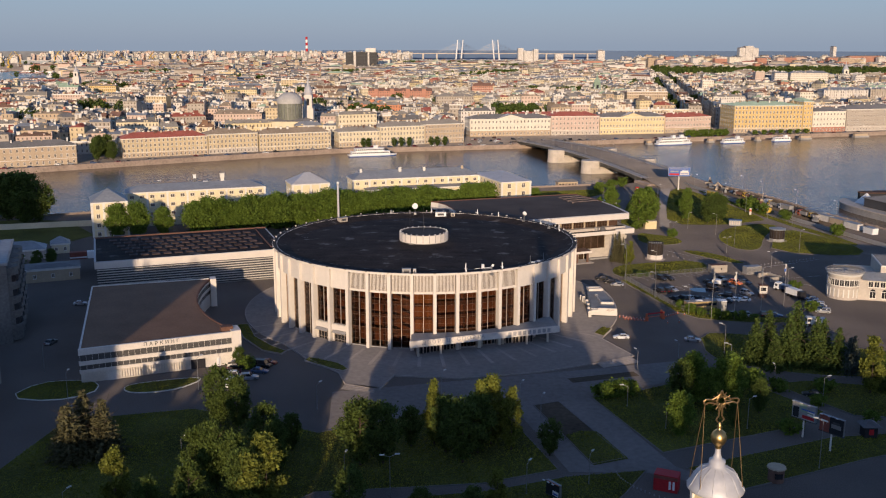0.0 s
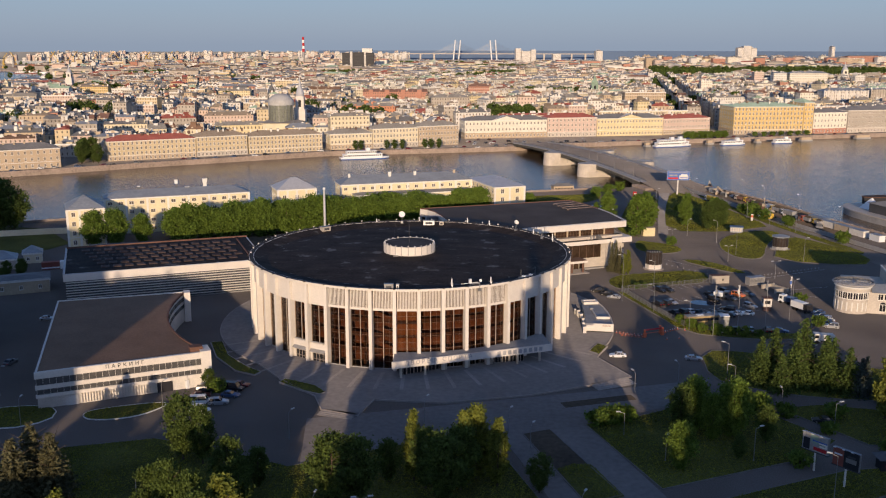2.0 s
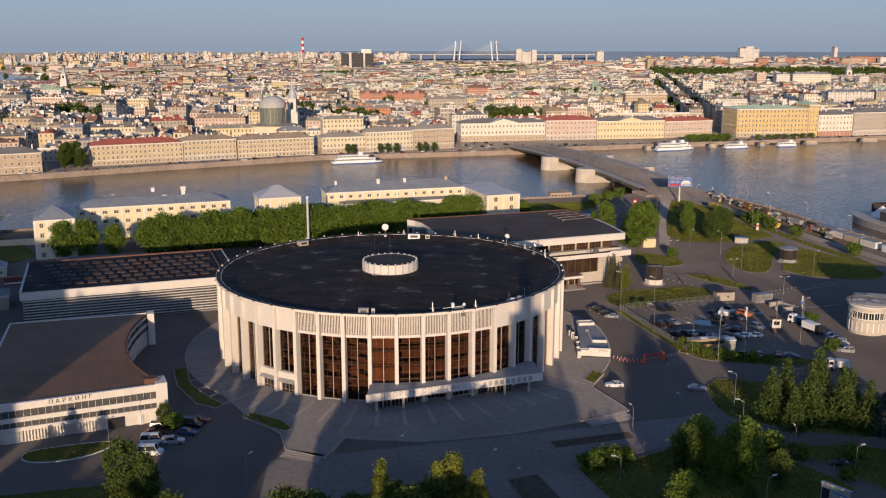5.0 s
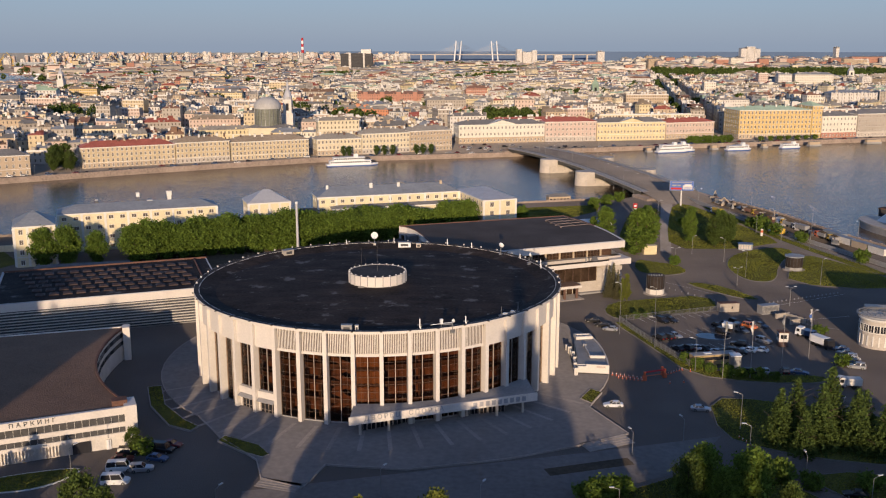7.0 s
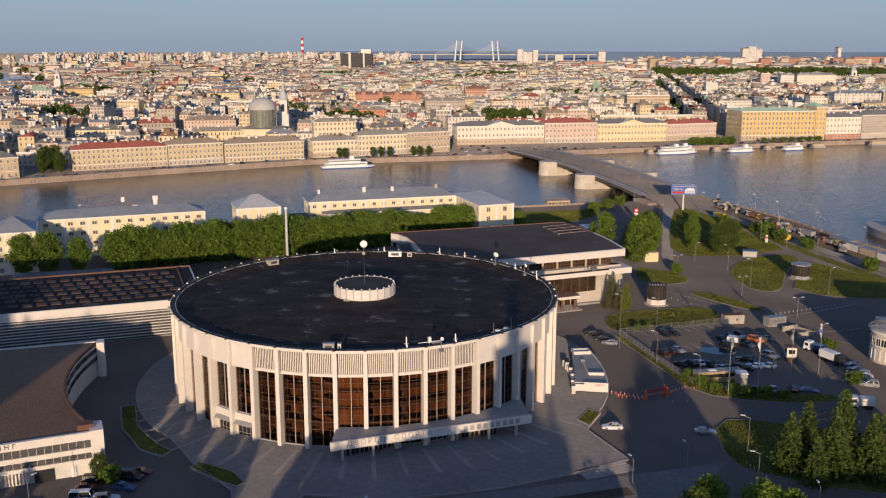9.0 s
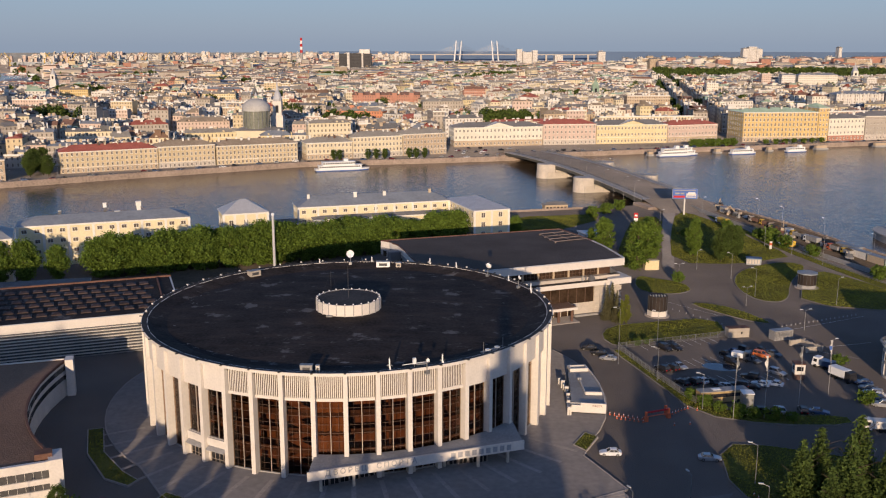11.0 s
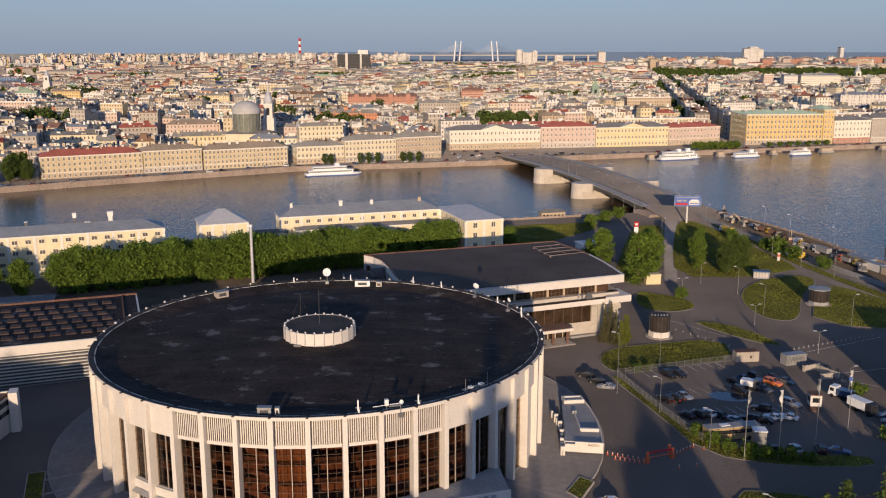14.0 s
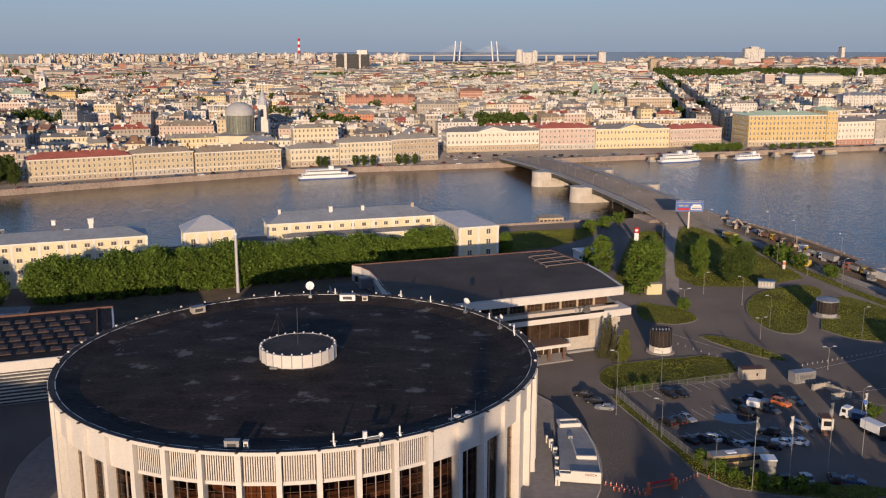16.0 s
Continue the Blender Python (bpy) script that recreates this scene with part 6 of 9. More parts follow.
for x, y, w, dp, h, wl, rf, turn in near_houses:
    g = Mesh()
    block(g, 0, 0, w, dp, h, wl, rf, 0, 0, rng)
    solid("city_house", g, f"{NAMES[wl]} stucco town house with {RNAMES[rf]} roof", "house", pose(x, y, 0, 0, 0, math.degrees(turn)), "town houses behind the quay")
for x, y, w, dp, h, wl, rf, tn, label in LARGE:
    g = Mesh()
    block(g, 0, 0, w, dp, h, wl, rf, 0, 0, rng)
    if "turrets" in label:
        for k in range(4):
            xx = w * (k + 0.5) / 4
            g.lathe([(3.4, h + 8), (0.1, h + 14)], 4, WHITE_AGED, (xx, 1.9), radians(45), radians(405))
            g.box(xx - 3, xx + 3, -1.2, 5, 0, h + 3, wl)
            g.hip(xx - 3.4, xx + 3.4, -1.6, 5.4, h + 3, 5, ROOF_GREY)
    if "ribs" in label:
        for k in range(13):
            g.box(w * k / 12 - 0.8, w * k / 12 + 0.8, -1.0, 0.0, 4, h + 1, wl)
    solid("large_city_house", g, label, "house", pose(x, y, 0, 0, 0, tn), "larger houses behind the quay")
solid("city_roofscape", city, "dense low-rise city of stucco houses and tin roofs", "city", kind="stuff")

# skyline: tall flats, port cranes and the exhibition block
sky_b = Mesh()
for k in range(900):
    x = rng.uniform(-2450, -200)
    y = 3900 + rng.uniform(0, 650)
    h = rng.choice((rng.uniform(16, 30), rng.uniform(22, 40), rng.uniform(24, 44), rng.uniform(34, 54))) * (1.0 if x > -1900 else 0.85)
    block(sky_b, x, y, rng.uniform(6, 22), 14, h, rng.choice((IVORY, WHITE_AGED, PINK, GREIGE, WHITE_AGED, PINK)), ROOF_GREY, 0.1, 2, rng)
for k in range(260):
    x = rng.uniform(700, 2700)
    y = 3000 + rng.uniform(0, 900) - (x - 1400) * 0.15
    block(sky_b, x, y, rng.uniform(14, 50), 18, rng.uniform(16, 42), rng.choice((PINK, IVORY, WHITE_AGED, ROSE, TAN)), TIN_DARK, 0.2, 2, rng)
for x0, w, h in ((1010, 130, 40), (1090, 26, 74), (1112, 30, 80), (1140, 22, 72), (260, 20, 70), (282, 34, 60), (318, 18, 66), (400, 30, 48), (560, 26, 62), (1500, 120, 44), (1440, 12, 78)):
    block(sky_b, x0, 3300, w, 24, h, WHITE_AGED if x0 != 1500 else ROSE, TIN_DARK, 0.12, 2, rng)
for k in range(44):
    x, y = rng.uniform(-2000, 2300), rng.uniform(3400, 4200)
    if WATER_INLET(x, y) or WATER_INLET(x + 200, y):
        continue
    block(sky_b, x, y, rng.uniform(90, 220), 60, min(rng.uniform(10, 16), sea_limit(x, y)), rng.choice((WHITE_AGED, TIN, IVORY)), TIN, 0.05, 4, rng)
solid("skyline_blocks", sky_b, "pale tower blocks and sheds along the hazy skyline", "skyline", kind="stuff")
cr = Mesh()
for k in range(60):
    x, y, h = rng.uniform(-2000, -900), rng.uniform(2950, 3900), rng.uniform(32, 58)
    m = rng.choice((YELLOWPAINT, YELLOWPAINT, STEEL, TIN_BRICK))
    cr.box(x - 4, x + 4, y - 4, y + 4, 0, 4, m)
    cr.tube((x - 4, y, 0), (x, y, h * 0.5), 1.0, 4, m); cr.tube((x + 4, y, 0), (x, y, h * 0.5), 1.0, 4, m)
    cr.tube((x, y, h * 0.5), (x + rng.choice((-1, 1)) * h * 0.4, y, h), 1.0, 4, m)
solid("port_cranes", cr, "yellow harbour cranes far off by the inlet", "crane", kind="stuff")


# ---- trees ----
def crown_mesh(seed, h0, h1, r, shape, clumps, per, leaf, m, squash=1.0):
    """A crown of many small leaf sprays in clumps, between heights h0 and h1, with an uneven outline and gaps."""
    q = np.random.default_rng(seed)
    out_v, out_f = [], []
    H = h1 - h0
    cents = []
    while len(cents) < clumps:
        u = q.uniform(0, 1)
        if shape == "round":
            rad = r * math.sqrt(max(1 - (2 * u - 1) ** 2, 0.0)) * (1.0 if u > 0.3 else 0.9)
        elif shape == "oval":
            rad = r * (math.sin(math.pi * min(u * 1.25, 1.0) ** 0.8 * 0.5 + 0.0) if u < 0.4 else math.sqrt(max(1 - ((u - 0.4) / 0.62) ** 2, 0.03)))
        elif shape == "column":
            rad = r * min(1.0, 2.6 * u + 0.35) * (1 - 0.75 * max(u - 0.55, 0) / 0.45)
        else:
            rad = r * (1.0 - 0.8 * u) if u > 0.12 else r * (0.55 + u * 3)
        rad *= q.uniform(0.72, 1.08)
        a = q.uniform(0, 2 * math.pi)
        k = math.sqrt(q.uniform(0.25, 1.0))
        cents.append((rad * k * math.cos(a), rad * k * math.sin(a), h0 + u * H))
    cents = np.array(cents)
    size = r * 0.27 * squash
    pts = np.repeat(cents, per, 0) + q.normal(0, size * 0.62, (clumps * per, 3)) * (1, 1, 0.8)
    n = len(pts)
    a = q.normal(size=(n, 3)); a /= np.linalg.norm(a, axis=1, keepdims=True)
    b = np.cross(a, q.normal(size=(n, 3))); b /= np.linalg.norm(b, axis=1, keepdims=True)
    s = leaf * q.uniform(0.6, 1.3, (n, 1))
    c0, c1, c2 = pts + a * s, pts - a * s * 0.5 + b * s * 0.75, pts - a * s * 0.5 - b * s * 0.75
    verts = np.stack([c0, c1, c2], 1).reshape(-1, 3)
    me = bpy.data.meshes.new("crown")
    me.from_pydata(verts.tolist(), [], np.arange(3 * n).reshape(-1, 3).tolist())
    me.materials.append(m)
    return me


def trunk_mesh(seed, h, r, fork):
    q = random.Random(seed)
    g = Mesh()
    g.cyl(0, 0, -0.1, fork, r, r * 0.75, 8, BARK)
    g.tube((0, 0, fork), (q.uniform(-0.3, 0.3), q.uniform(-0.3, 0.3), h * 0.9), r * 0.7, 6, BARK, r * 0.15)
    for k in range(7):
        a = q.uniform(0, 6.28)
        z = fork + (h - fork) * k / 9
        L = h * 0.24 * q.uniform(0.7, 1.1)
        g.tube((0, 0, z), (L * math.cos(a), L * math.sin(a), z + L * 0.8), r * 0.35, 5, BARK, r * 0.08)
    return g.data("trunk")


def conifer_mesh(seed, h, r, m, tiers=16, leaf=0.45):
    """Drooping whorls of needle sprays that taper to a point."""
    q = np.random.default_rng(seed)
    V, F = [], []
    for t in range(tiers):
        u = t / tiers
        z = h * (0.06 + 0.92 * u)
        rad = r * (1 - u) ** 0.85 * q.uniform(0.82, 1.12) + 0.15
        arms = max(int(9 * (1 - u)) + 5, 5)
        for k in range(arms):
            a = 2 * math.pi * (k + q.uniform(-0.3, 0.3)) / arms
            L = rad * q.uniform(0.7, 1.12)
            n = max(int(L / 0.22), 3)
            for j in range(n):
                f = (j + 0.6) / n
                x, y, zz = L * f * math.cos(a), L * f * math.sin(a), z - 0.28 * L * f + q.uniform(-0.15, 0.15)
                for _ in range(2):
                    d = q.normal(size=3); d /= np.linalg.norm(d)
                    e = np.cross(d, q.normal(size=3)); e /= np.linalg.norm(e)
                    s = leaf * q.uniform(0.6, 1.2)
                    c = np.array((x, y, zz)) + q.normal(0, 0.12, 3)
                    i = len(V)
                    V += [tuple(c + d * s), tuple(c - d * s * 0.5 + e * s * 0.5), tuple(c - d * s * 0.5 - e * s * 0.5)]
                    F.append((i, i + 1, i + 2))
    me = bpy.data.meshes.new("crown")
    me.from_pydata(V, [], F)
    me.materials.append(m)
    return me


KINDS = {}


def kind(key, trunk, crown):
    KINDS[key] = (trunk, crown)


for s in range(4):
    kind(("linden", s), trunk_mesh(s, 13, 0.28, 2.0), crown_mesh(40 + s, 0.9, 13, 5.0, "oval", 105, 66, 0.40, LEAF, 0.9))
for s in range(4):
    kind(("maple", s), trunk_mesh(9 + s, 13, 0.3, 2.2), crown_mesh(60 + s, 1.6, 13, 4.3, "oval", 95, 70, 0.32, LEAF_DARK, 0.85))
for s in range(3):
    kind(("poplar", s), trunk_mesh(20 + s, 14, 0.26, 1.6), crown_mesh(80 + s, 1.2, 14, 2.9, "column", 60, 75, 0.38, LEAF_YELLOW))
for s in range(2):
    kind(("poplar_dark", s), trunk_mesh(24 + s, 16, 0.3, 1.6), crown_mesh(90 + s, 1.0, 16, 3.4, "column", 66, 60, 0.42, LEAF))
for s in range(3):
    kind(("fir", s), trunk_mesh(30 + s, 13, 0.22, 2), conifer_mesh(100 + s, 13, 3.4, NEEDLE, 26, 0.36))
kind(("blue_spruce", 0), trunk_mesh(34, 10, 0.2, 2), conifer_mesh(110, 10, 2.4, NEEDLE_BLUE))
for s in range(2):
    kind(("spruce", s), trunk_mesh(36 + s, 13, 0.22, 2), conifer_mesh(120 + s, 13, 3.8, NEEDLE_DRY))
for s in range(2):
    kind(("bush", s), trunk_mesh(50 + s, 2.4, 0.07, 0.4), crown_mesh(130 + s, 0.1, 2.4, 1.6, "round", 26, 34, 0.26, LEAF))
LABEL = {"linden": ("dense green linden tree of the clipped alley", "tree", "linden alley"), "maple": ("broad leafy maple tree on the park lawn", "tree", "park trees"),
         "poplar": ("upright yellow-green young poplar in the park", "tree", "park trees"), "poplar_dark": ("tall columnar green poplar near the river", "tree", "poplars by the river"),
         "fir": ("dark green fir with drooping branches", "tree", "firs on the lawn"), "blue_spruce": ("pale blue-grey spruce on the lawn", "tree", "firs on the lawn"),
         "spruce": ("brownish old spruce on the park lawn", "tree", "spruces"), "bush": ("round leafy green bush", "bush", "bushes")}
MODEL_H = {"linden": 13, "maple": 13, "poplar": 14, "poplar_dark": 16, "fir": 13, "blue_spruce": 10, "spruce": 13, "bush": 2.4}
tr = random.Random(3)


def tree(k, x, y, h, wide=1.0, z=0.0):
    v = tr.choice([s for n, s in KINDS if n == k])
    trunk, crown = KINDS[(k, v)]
    t = thing("bush" if k == "bush" else "tree", pose(x, y, z, 0, 0, tr.uniform(0, 360)), *LABEL[k])
    f = h / MODEL_H[k]
    t.scale = (f * wide, f * wide, f)
    part("trunk", trunk, t)
    part("crown", crown, t)
    return t


def row(k, a, b, n, h, jitter=0.8, wide=1.0):
    for i in range(n):
        u = i / max(n - 1, 1)
        tree(k, a[0] + (b[0] - a[0]) * u + tr.uniform(-jitter, jitter), a[1] + (b[1] - a[1]) * u + tr.uniform(-jitter, jitter), h * tr.uniform(0.82, 1.14), wide)


# tufts of grass on all the near lawns
gq = np.random.default_rng(17)
tufts = []
for pts, z in LAWNS:
    P_ = np.array(pts)
    lo, hi = P_.min(0), P_.max(0)
    n = int((hi[0] - lo[0]) * (hi[1] - lo[1]) * 8)
    xy = gq.uniform(lo, hi, (n, 2))
    inside = np.zeros(n, bool)
    for p, q in zip(P_, np.roll(P_, -1, 0)):
        inside ^= ((p[1] > xy[:, 1]) != (q[1] > xy[:, 1])) & (xy[:, 0] < (q[0] - p[0]) * (xy[:, 1] - p[1]) / (q[1] - p[1] + 1e-9) + p[0])
    xy = xy[inside]
    n = len(xy)
    a = gq.uniform(0, math.pi, n)
    w, hh = gq.uniform(0.10, 0.2, n), gq.uniform(0.14, 0.34, n) * (0.75 + 0.35 * np.sin(xy[:, 0] * 0.31) * np.sin(xy[:, 1] * 0.27))
    c, s_ = np.cos(a) * w, np.sin(a) * w
    lean = gq.normal(0, 0.05, (n, 2))
    base = np.full(n, z)
    tufts.append(np.stack([np.stack([xy[:, 0] - c, xy[:, 1] - s_, base], 1), np.stack([xy[:, 0] + c, xy[:, 1] + s_, base], 1), np.stack([xy[:, 0] + lean[:, 0], xy[:, 1] + lean[:, 1], base + hh], 1)], 1).reshape(-1, 3))
tufts = np.concatenate(tufts)
me = bpy.data.meshes.new("grass")
me.from_pydata(tufts.tolist(), [], np.arange(len(tufts)).reshape(-1, 3).tolist())
me.materials.append(BLADE)
solid("grass", me, "short uneven green grass on the lawns", "grass", kind="stuff")

# the linden alley behind the arena
row("linden", (-102, 111), (-33, 139), 14, 14.2, 0.7, 1.05)
row("linden", (-105, 119), (-40, 145), 12, 13.4, 0.9, 1.1)
row("linden", (-28, 142), (26, 165), 12, 13.2, 0.7, 1.05)
row("linden", (-33, 150), (20, 172), 9, 12.2, 0.9, 1.1)
tree("linden", -134, 103, 14, 0.95)
tree("linden", -126, 105.5, 14.2, 0.95)
tree("linden", -116, 109, 11.5, 0.95)
tree("linden", 50.5, 182, 9.5)
# low growth along the yard road
for x, y, h in ((-142, 55, 5.5), (-140.5, 50, 5), (-145, 49, 6), (-143, 43, 5), (-147, 40, 6.5), (-141, 37, 4.5)):
    tree("maple", x, y, h, 1.1)
# trees at the river edge
for x, y, h in ((-190, 138, 23), (-182, 136, 19), (-198, 140, 22), (-205, 142, 20), (-186, 131, 15)):
    tree("maple", x, y, h, 1.2)
# poplars by the footpath
for x, y, h in ((92, 126, 18), (97, 132, 17), (99.5, 141, 16), (83, 150, 15), (86, 158, 13), (101, 152, 15), (80, 160, 9)):
    tree("poplar_dark", x, y, h, 1.15)
for x, y, h in ((119, 150, 14), (121, 156, 14), (127, 140, 12.5), (132, 144, 13), (136, 149, 11)):
    tree("maple" if x > 124 else "poplar_dark", x, y, h, 0.9)
for x, y, h in ((103, 108, 3.4), (112, 180, 3), (115, 196, 3), (110, 172, 2.4), (126, 190, 3.4), (158, 176, 6), (161, 166, 5), (166, 150, 4.5), (148, 205, 4), (150, 196, 3.4), (156, 186, 4), (175, 112, 5), (108, 256, 5), (100, 246, 5), (92, 236, 5)):
    tree("bush", x, y, h)
# firs and spruces on the right-hand lawn
for x, y, h in ((87, -54, 12.5), (91, -52, 14), (94.5, -57, 14.5), (98, -52, 16.5), (101, -58, 14), (104, -55, 12.5), (105.5, -61, 12), (90, -60, 10)):
    tree("fir", x, y, h, 1.25)
for x, y, h in ((107.5, -63, 10), (110, -60, 9.5), (112, -66, 10)):
    tree("blue_spruce", x, y, h)
tree("poplar", 107.5, -76, 13.5, 0.9); tree("fir", 111, -74, 10); tree("poplar", 114, -80, 11)
# young trees of the triangular lawn
for x, y, h, k in ((60.5, -84, 10.5, "maple"), (64, -82, 11, "linden"), (66.4, -87, 9.5, "linden"), (71, -86, 12, "linden"), (73, -83, 9, "poplar"), (56.4, -101.3, 9.2, "linden"), (77, -89, 8, "maple"), (69, -97, 5, "maple")):
    tree(k, x, y, h, 0.85)
for x, y, h in ((43.5, -80, 3.2), (46, -79, 3.4), (48, -78, 3.4), (50.5, -77.5, 3.2), (79, -71.5, 4.4), (81, -72, 4.2), (86, -75, 3), (97, -75, 3.2), (92, -84, 2.6), (80, -100, 3), (100, -94, 2.6)):
    tree("bush", x, y, h, 1.1)
# the dark park in the foreground
for k, x, y, h, w in (("spruce", -66, -109.6, 13.6, 1.3), ("spruce", -66.6, -115.4, 12.6, 1.35), ("spruce", -60.8, -113.2, 13, 1.3), ("spruce", -70, -110, 10, 1.2),
                      ("poplar", -50.4, -136, 12, 0.9), ("maple", -41.4, -98, 13, 0.85), ("maple", -37, -100, 12, 0.75), ("maple", -35, -128, 13.5, 0.72), ("maple", -30.5, -131, 12.5, 0.7), ("poplar", -24.5, -134, 14, 1.1), ("maple", -39, -126, 11.5, 0.7), ("maple", -28, -137, 12.5, 0.75), ("poplar", -26.5, -138, 12, 1.1),
                      ("maple", -28.8, -113.6, 11, 0.9), ("maple", -25, -121, 11, 0.75), ("maple", -24, -110, 8, 0.8), ("maple", -37, -138, 10, 0.9), ("maple", -44, -139, 8, 0.9), ("maple", -9, -141, 11, 0.8),
                      ("maple", -9.5, -116.4, 13.4, 1.0), ("maple", -5.2, -115.4, 12.4, 0.95), ("poplar", 4.7, -106.5, 13.4, 0.7), ("maple", 0, -107.5, 8.5, 0.8), ("poplar", 16.4, -106, 14.2, 1.05), ("poplar", 20.4, -109, 12.8, 0.85), ("maple", 10.5, -115, 13, 0.95), ("maple", 7, -110, 11.5, 0.85), ("maple", 13.5, -110.5, 12.5, 0.9), ("poplar", 14, -109, 14.5, 0.8),
                      ("maple", 28, -111.5, 7.5, 0.95), ("poplar", 16.2, -136, 8.5, 0.9), ("maple", 12, -140, 7, 1.0), ("maple", 3, -138, 6, 1.0)):
    tree(k, x, y, h, w)
tree("maple", -45.6, -60.5, 5.5, 0.9); tree("bush", -43.6, -61, 3.2)
for x, y in ((-86, 4), (-82, 6), (-94, 2), (-76, 8), (-104, -2)):
    tree("bush", x, y, 3.0, 1.2)
# two dry spruces and a larch beside the wing
for k, x, y, h in (("spruce", 70.5, 61.5, 11.5), ("spruce", 73.0, 59, 10.5), ("spruce", 72.3, 63, 12)):
    tree(k, x, y, h, 0.6)
tree("poplar", 75.8, 57.5, 8.5, 0.7); tree("poplar", 74.0, 55.5, 7.5, 0.6)
for x, y, h in ((80, -4, 2.6), (82, -8, 2.8), (84.5, -11, 2.2), (88, -14.5, 3.0), (91, -15, 2.4), (95, -16, 2.8), (99, -16.5, 2), (75, 36.5, 1.8), (78, 38, 1.6), (120, -6, 3), (124, 20, 3)):
    tree("bush", x, y, h)
# far quay and city trees
for x, y, h in ((-243, 372, 15), (-238, 380, 17), (-246, 384, 16), (-233, 376, 13), (-250, 392, 15)):
    tree("maple", x, y, h)
for x in (-62, -38, -32, -26, -8, -3, 3, -58):
    tree("maple", x, quay_y(x) + 12, 7.5)
for x in range(222, 262, 6):
    tree("bush", x, quay_y(x) + 14, 6)
for x in range(290, 350, 9):
    tree("bush", x, quay_y(x) + 16, 4)
far_t = []
cq = random.Random(8)
for a, b, r in PARKS[1:]:
    r *= 1.15
    for _ in range(int(r * r / 34)):
        t, k = cq.uniform(0, 6.28), math.sqrt(cq.random()) * r
        far_t.append((a + k * math.cos(t) * 1.4, b + k * math.sin(t), cq.uniform(17, 25)))
for _ in range(1300):
    y = cq.uniform(1890, 2760)
    far_t.append((30 + (y + 177) * cq.uniform(0.213, 0.52), y, cq.uniform(15, 22)))
for _ in range(420):
    x, y = cq.uniform(-900, 900), cq.uniform(760, 3600)
    far_t.append((x * y / 1700, y, cq.uniform(15, 23)))
qn = np.random.default_rng(4)
allv = []
for x, y, h in far_t:
    n = 280 if y < 1300 else 70
    d = qn.normal(size=(n, 3)); d /= np.linalg.norm(d, axis=1, keepdims=True)
    c = d * qn.uniform(0.55, 1.0, (n, 1)) * (h * 0.36, h * 0.36, h * 0.42) + (x, y, h * 0.58)
    e = qn.normal(size=(n, 3)); e /= np.linalg.norm(e, axis=1, keepdims=True)
    f = np.cross(e, qn.normal(size=(n, 3))); f /= np.linalg.norm(f, axis=1, keepdims=True)
    s = (1.5 if n > 100 else 2.8) * qn.uniform(0.7, 1.3, (n, 1))
    allv.append(np.stack([c + e * s, c - e * s * 0.5 + f * s * 0.8, c - e * s * 0.5 - f * s * 0.8], 1).reshape(-1, 3))
allv = np.concatenate(allv)
me = bpy.data.meshes.new("city_trees")
me.from_pydata(allv.tolist(), [], np.arange(len(allv)).reshape(-1, 3).tolist())
me.materials.append(LEAF_DARK)
solid("city_trees", me, "dark green park trees among the far houses", "trees", kind="stuff")


# ---- buildings at the left and the low sheds ----
def curved_block():
    t = thing("apartment_house", pose(-109, -40, 0, 0, 0, 22), "tall grey apartment house with curved balconied side", "house")
    g = Mesh(); g.box(-60, -3.5, 0, 34, 0, 22, DIM_PLASTER); part("wall", g, t)
    cv = Mesh()
    for k in range(5):
        y0 = 1 + 6.6 * k
        cv.prism(arc(-4.2, y0 + 3.2, 3.4, -90, 90, 8), 0.5, 21, DIM_PLASTER)
    part("bay_front", cv, t, "rounded balcony bays")
    for k in range(5):
        for z in (4, 8, 12, 16):
            g = Mesh(); g.prism(arc(-4.2, 4.2 + 6.6 * k, 3.9, -90, 90, 8), z, z + 1.0, DIM_PLASTER); part("balcony", g, t)
            g = Mesh(); g.prism(arc(-4.2, 4.2 + 6.6 * k, 3.46, -60, 60, 6), z + 1.0, z + 2.8, DARK_GLASS); part("balcony_glazing", g, t)
    g = Mesh(); g.box(-60.4, -3.1, -0.4, 34.4, 22, 22.7, CONCRETE); g.box(-60, -3.6, 0.2, 33.8, 22.7, 22.76, TIN)
    for k in range(7):
        g.box(-30 + 3.6 * k, -29.6 + 3.6 * k, 3, 31, 22.7, 23.3, STONE)
    part("roof", g, t, "pale roof with raised ribs")
    g = Mesh(); g.box(-22, -19, 12, 16, 22.7, 25, WHITE_AGED); g.box(-12, -10, 20, 22, 22.7, 24.2, WHITEPAINT); part("roof_plant", g, t)
    for k in range(6):
        for z in (3, 7, 11, 15, 18.6):
            part("window", window_data(1.6, 1.7), t, m=pose(-8 - 6 * k, -0.05, z))
    return t


curved_block()
house((-158, -120), (-99.5, -118), 46, 14, 4, 16, GREIGE, TIN_DARK, "dark grey block of flats beside the park road", seed=50, group="blocks beside the park", name="apartment_house")
house((-148.5, 70.5), (-142.5, 73), 6, 4.0, 1, 2, CREAM, TIN, "small shed with pale hipped roof", rise=2.4, chimneys=0, seed=51, group="sheds in the yard", name="shed", win=(0.9, 1.1))
house((-162, 56.5), (-147.5, 62), 9, 4.0, 1, 3, GREIGE, TIN, "low grey store with hipped tin roof", rise=2.6, chimneys=0, seed=52, group="sheds in the yard", name="shed", win=(0.9, 1.1))
house((-138, 24), (-122, 31), 10, 4.6, 1, 3, TAN, TIN_DARK, "low brown garage with flat dark roof", rise=0.6, chimneys=0, seed=53, group="sheds in the yard", name="shed", win=(0.9, 1.1))
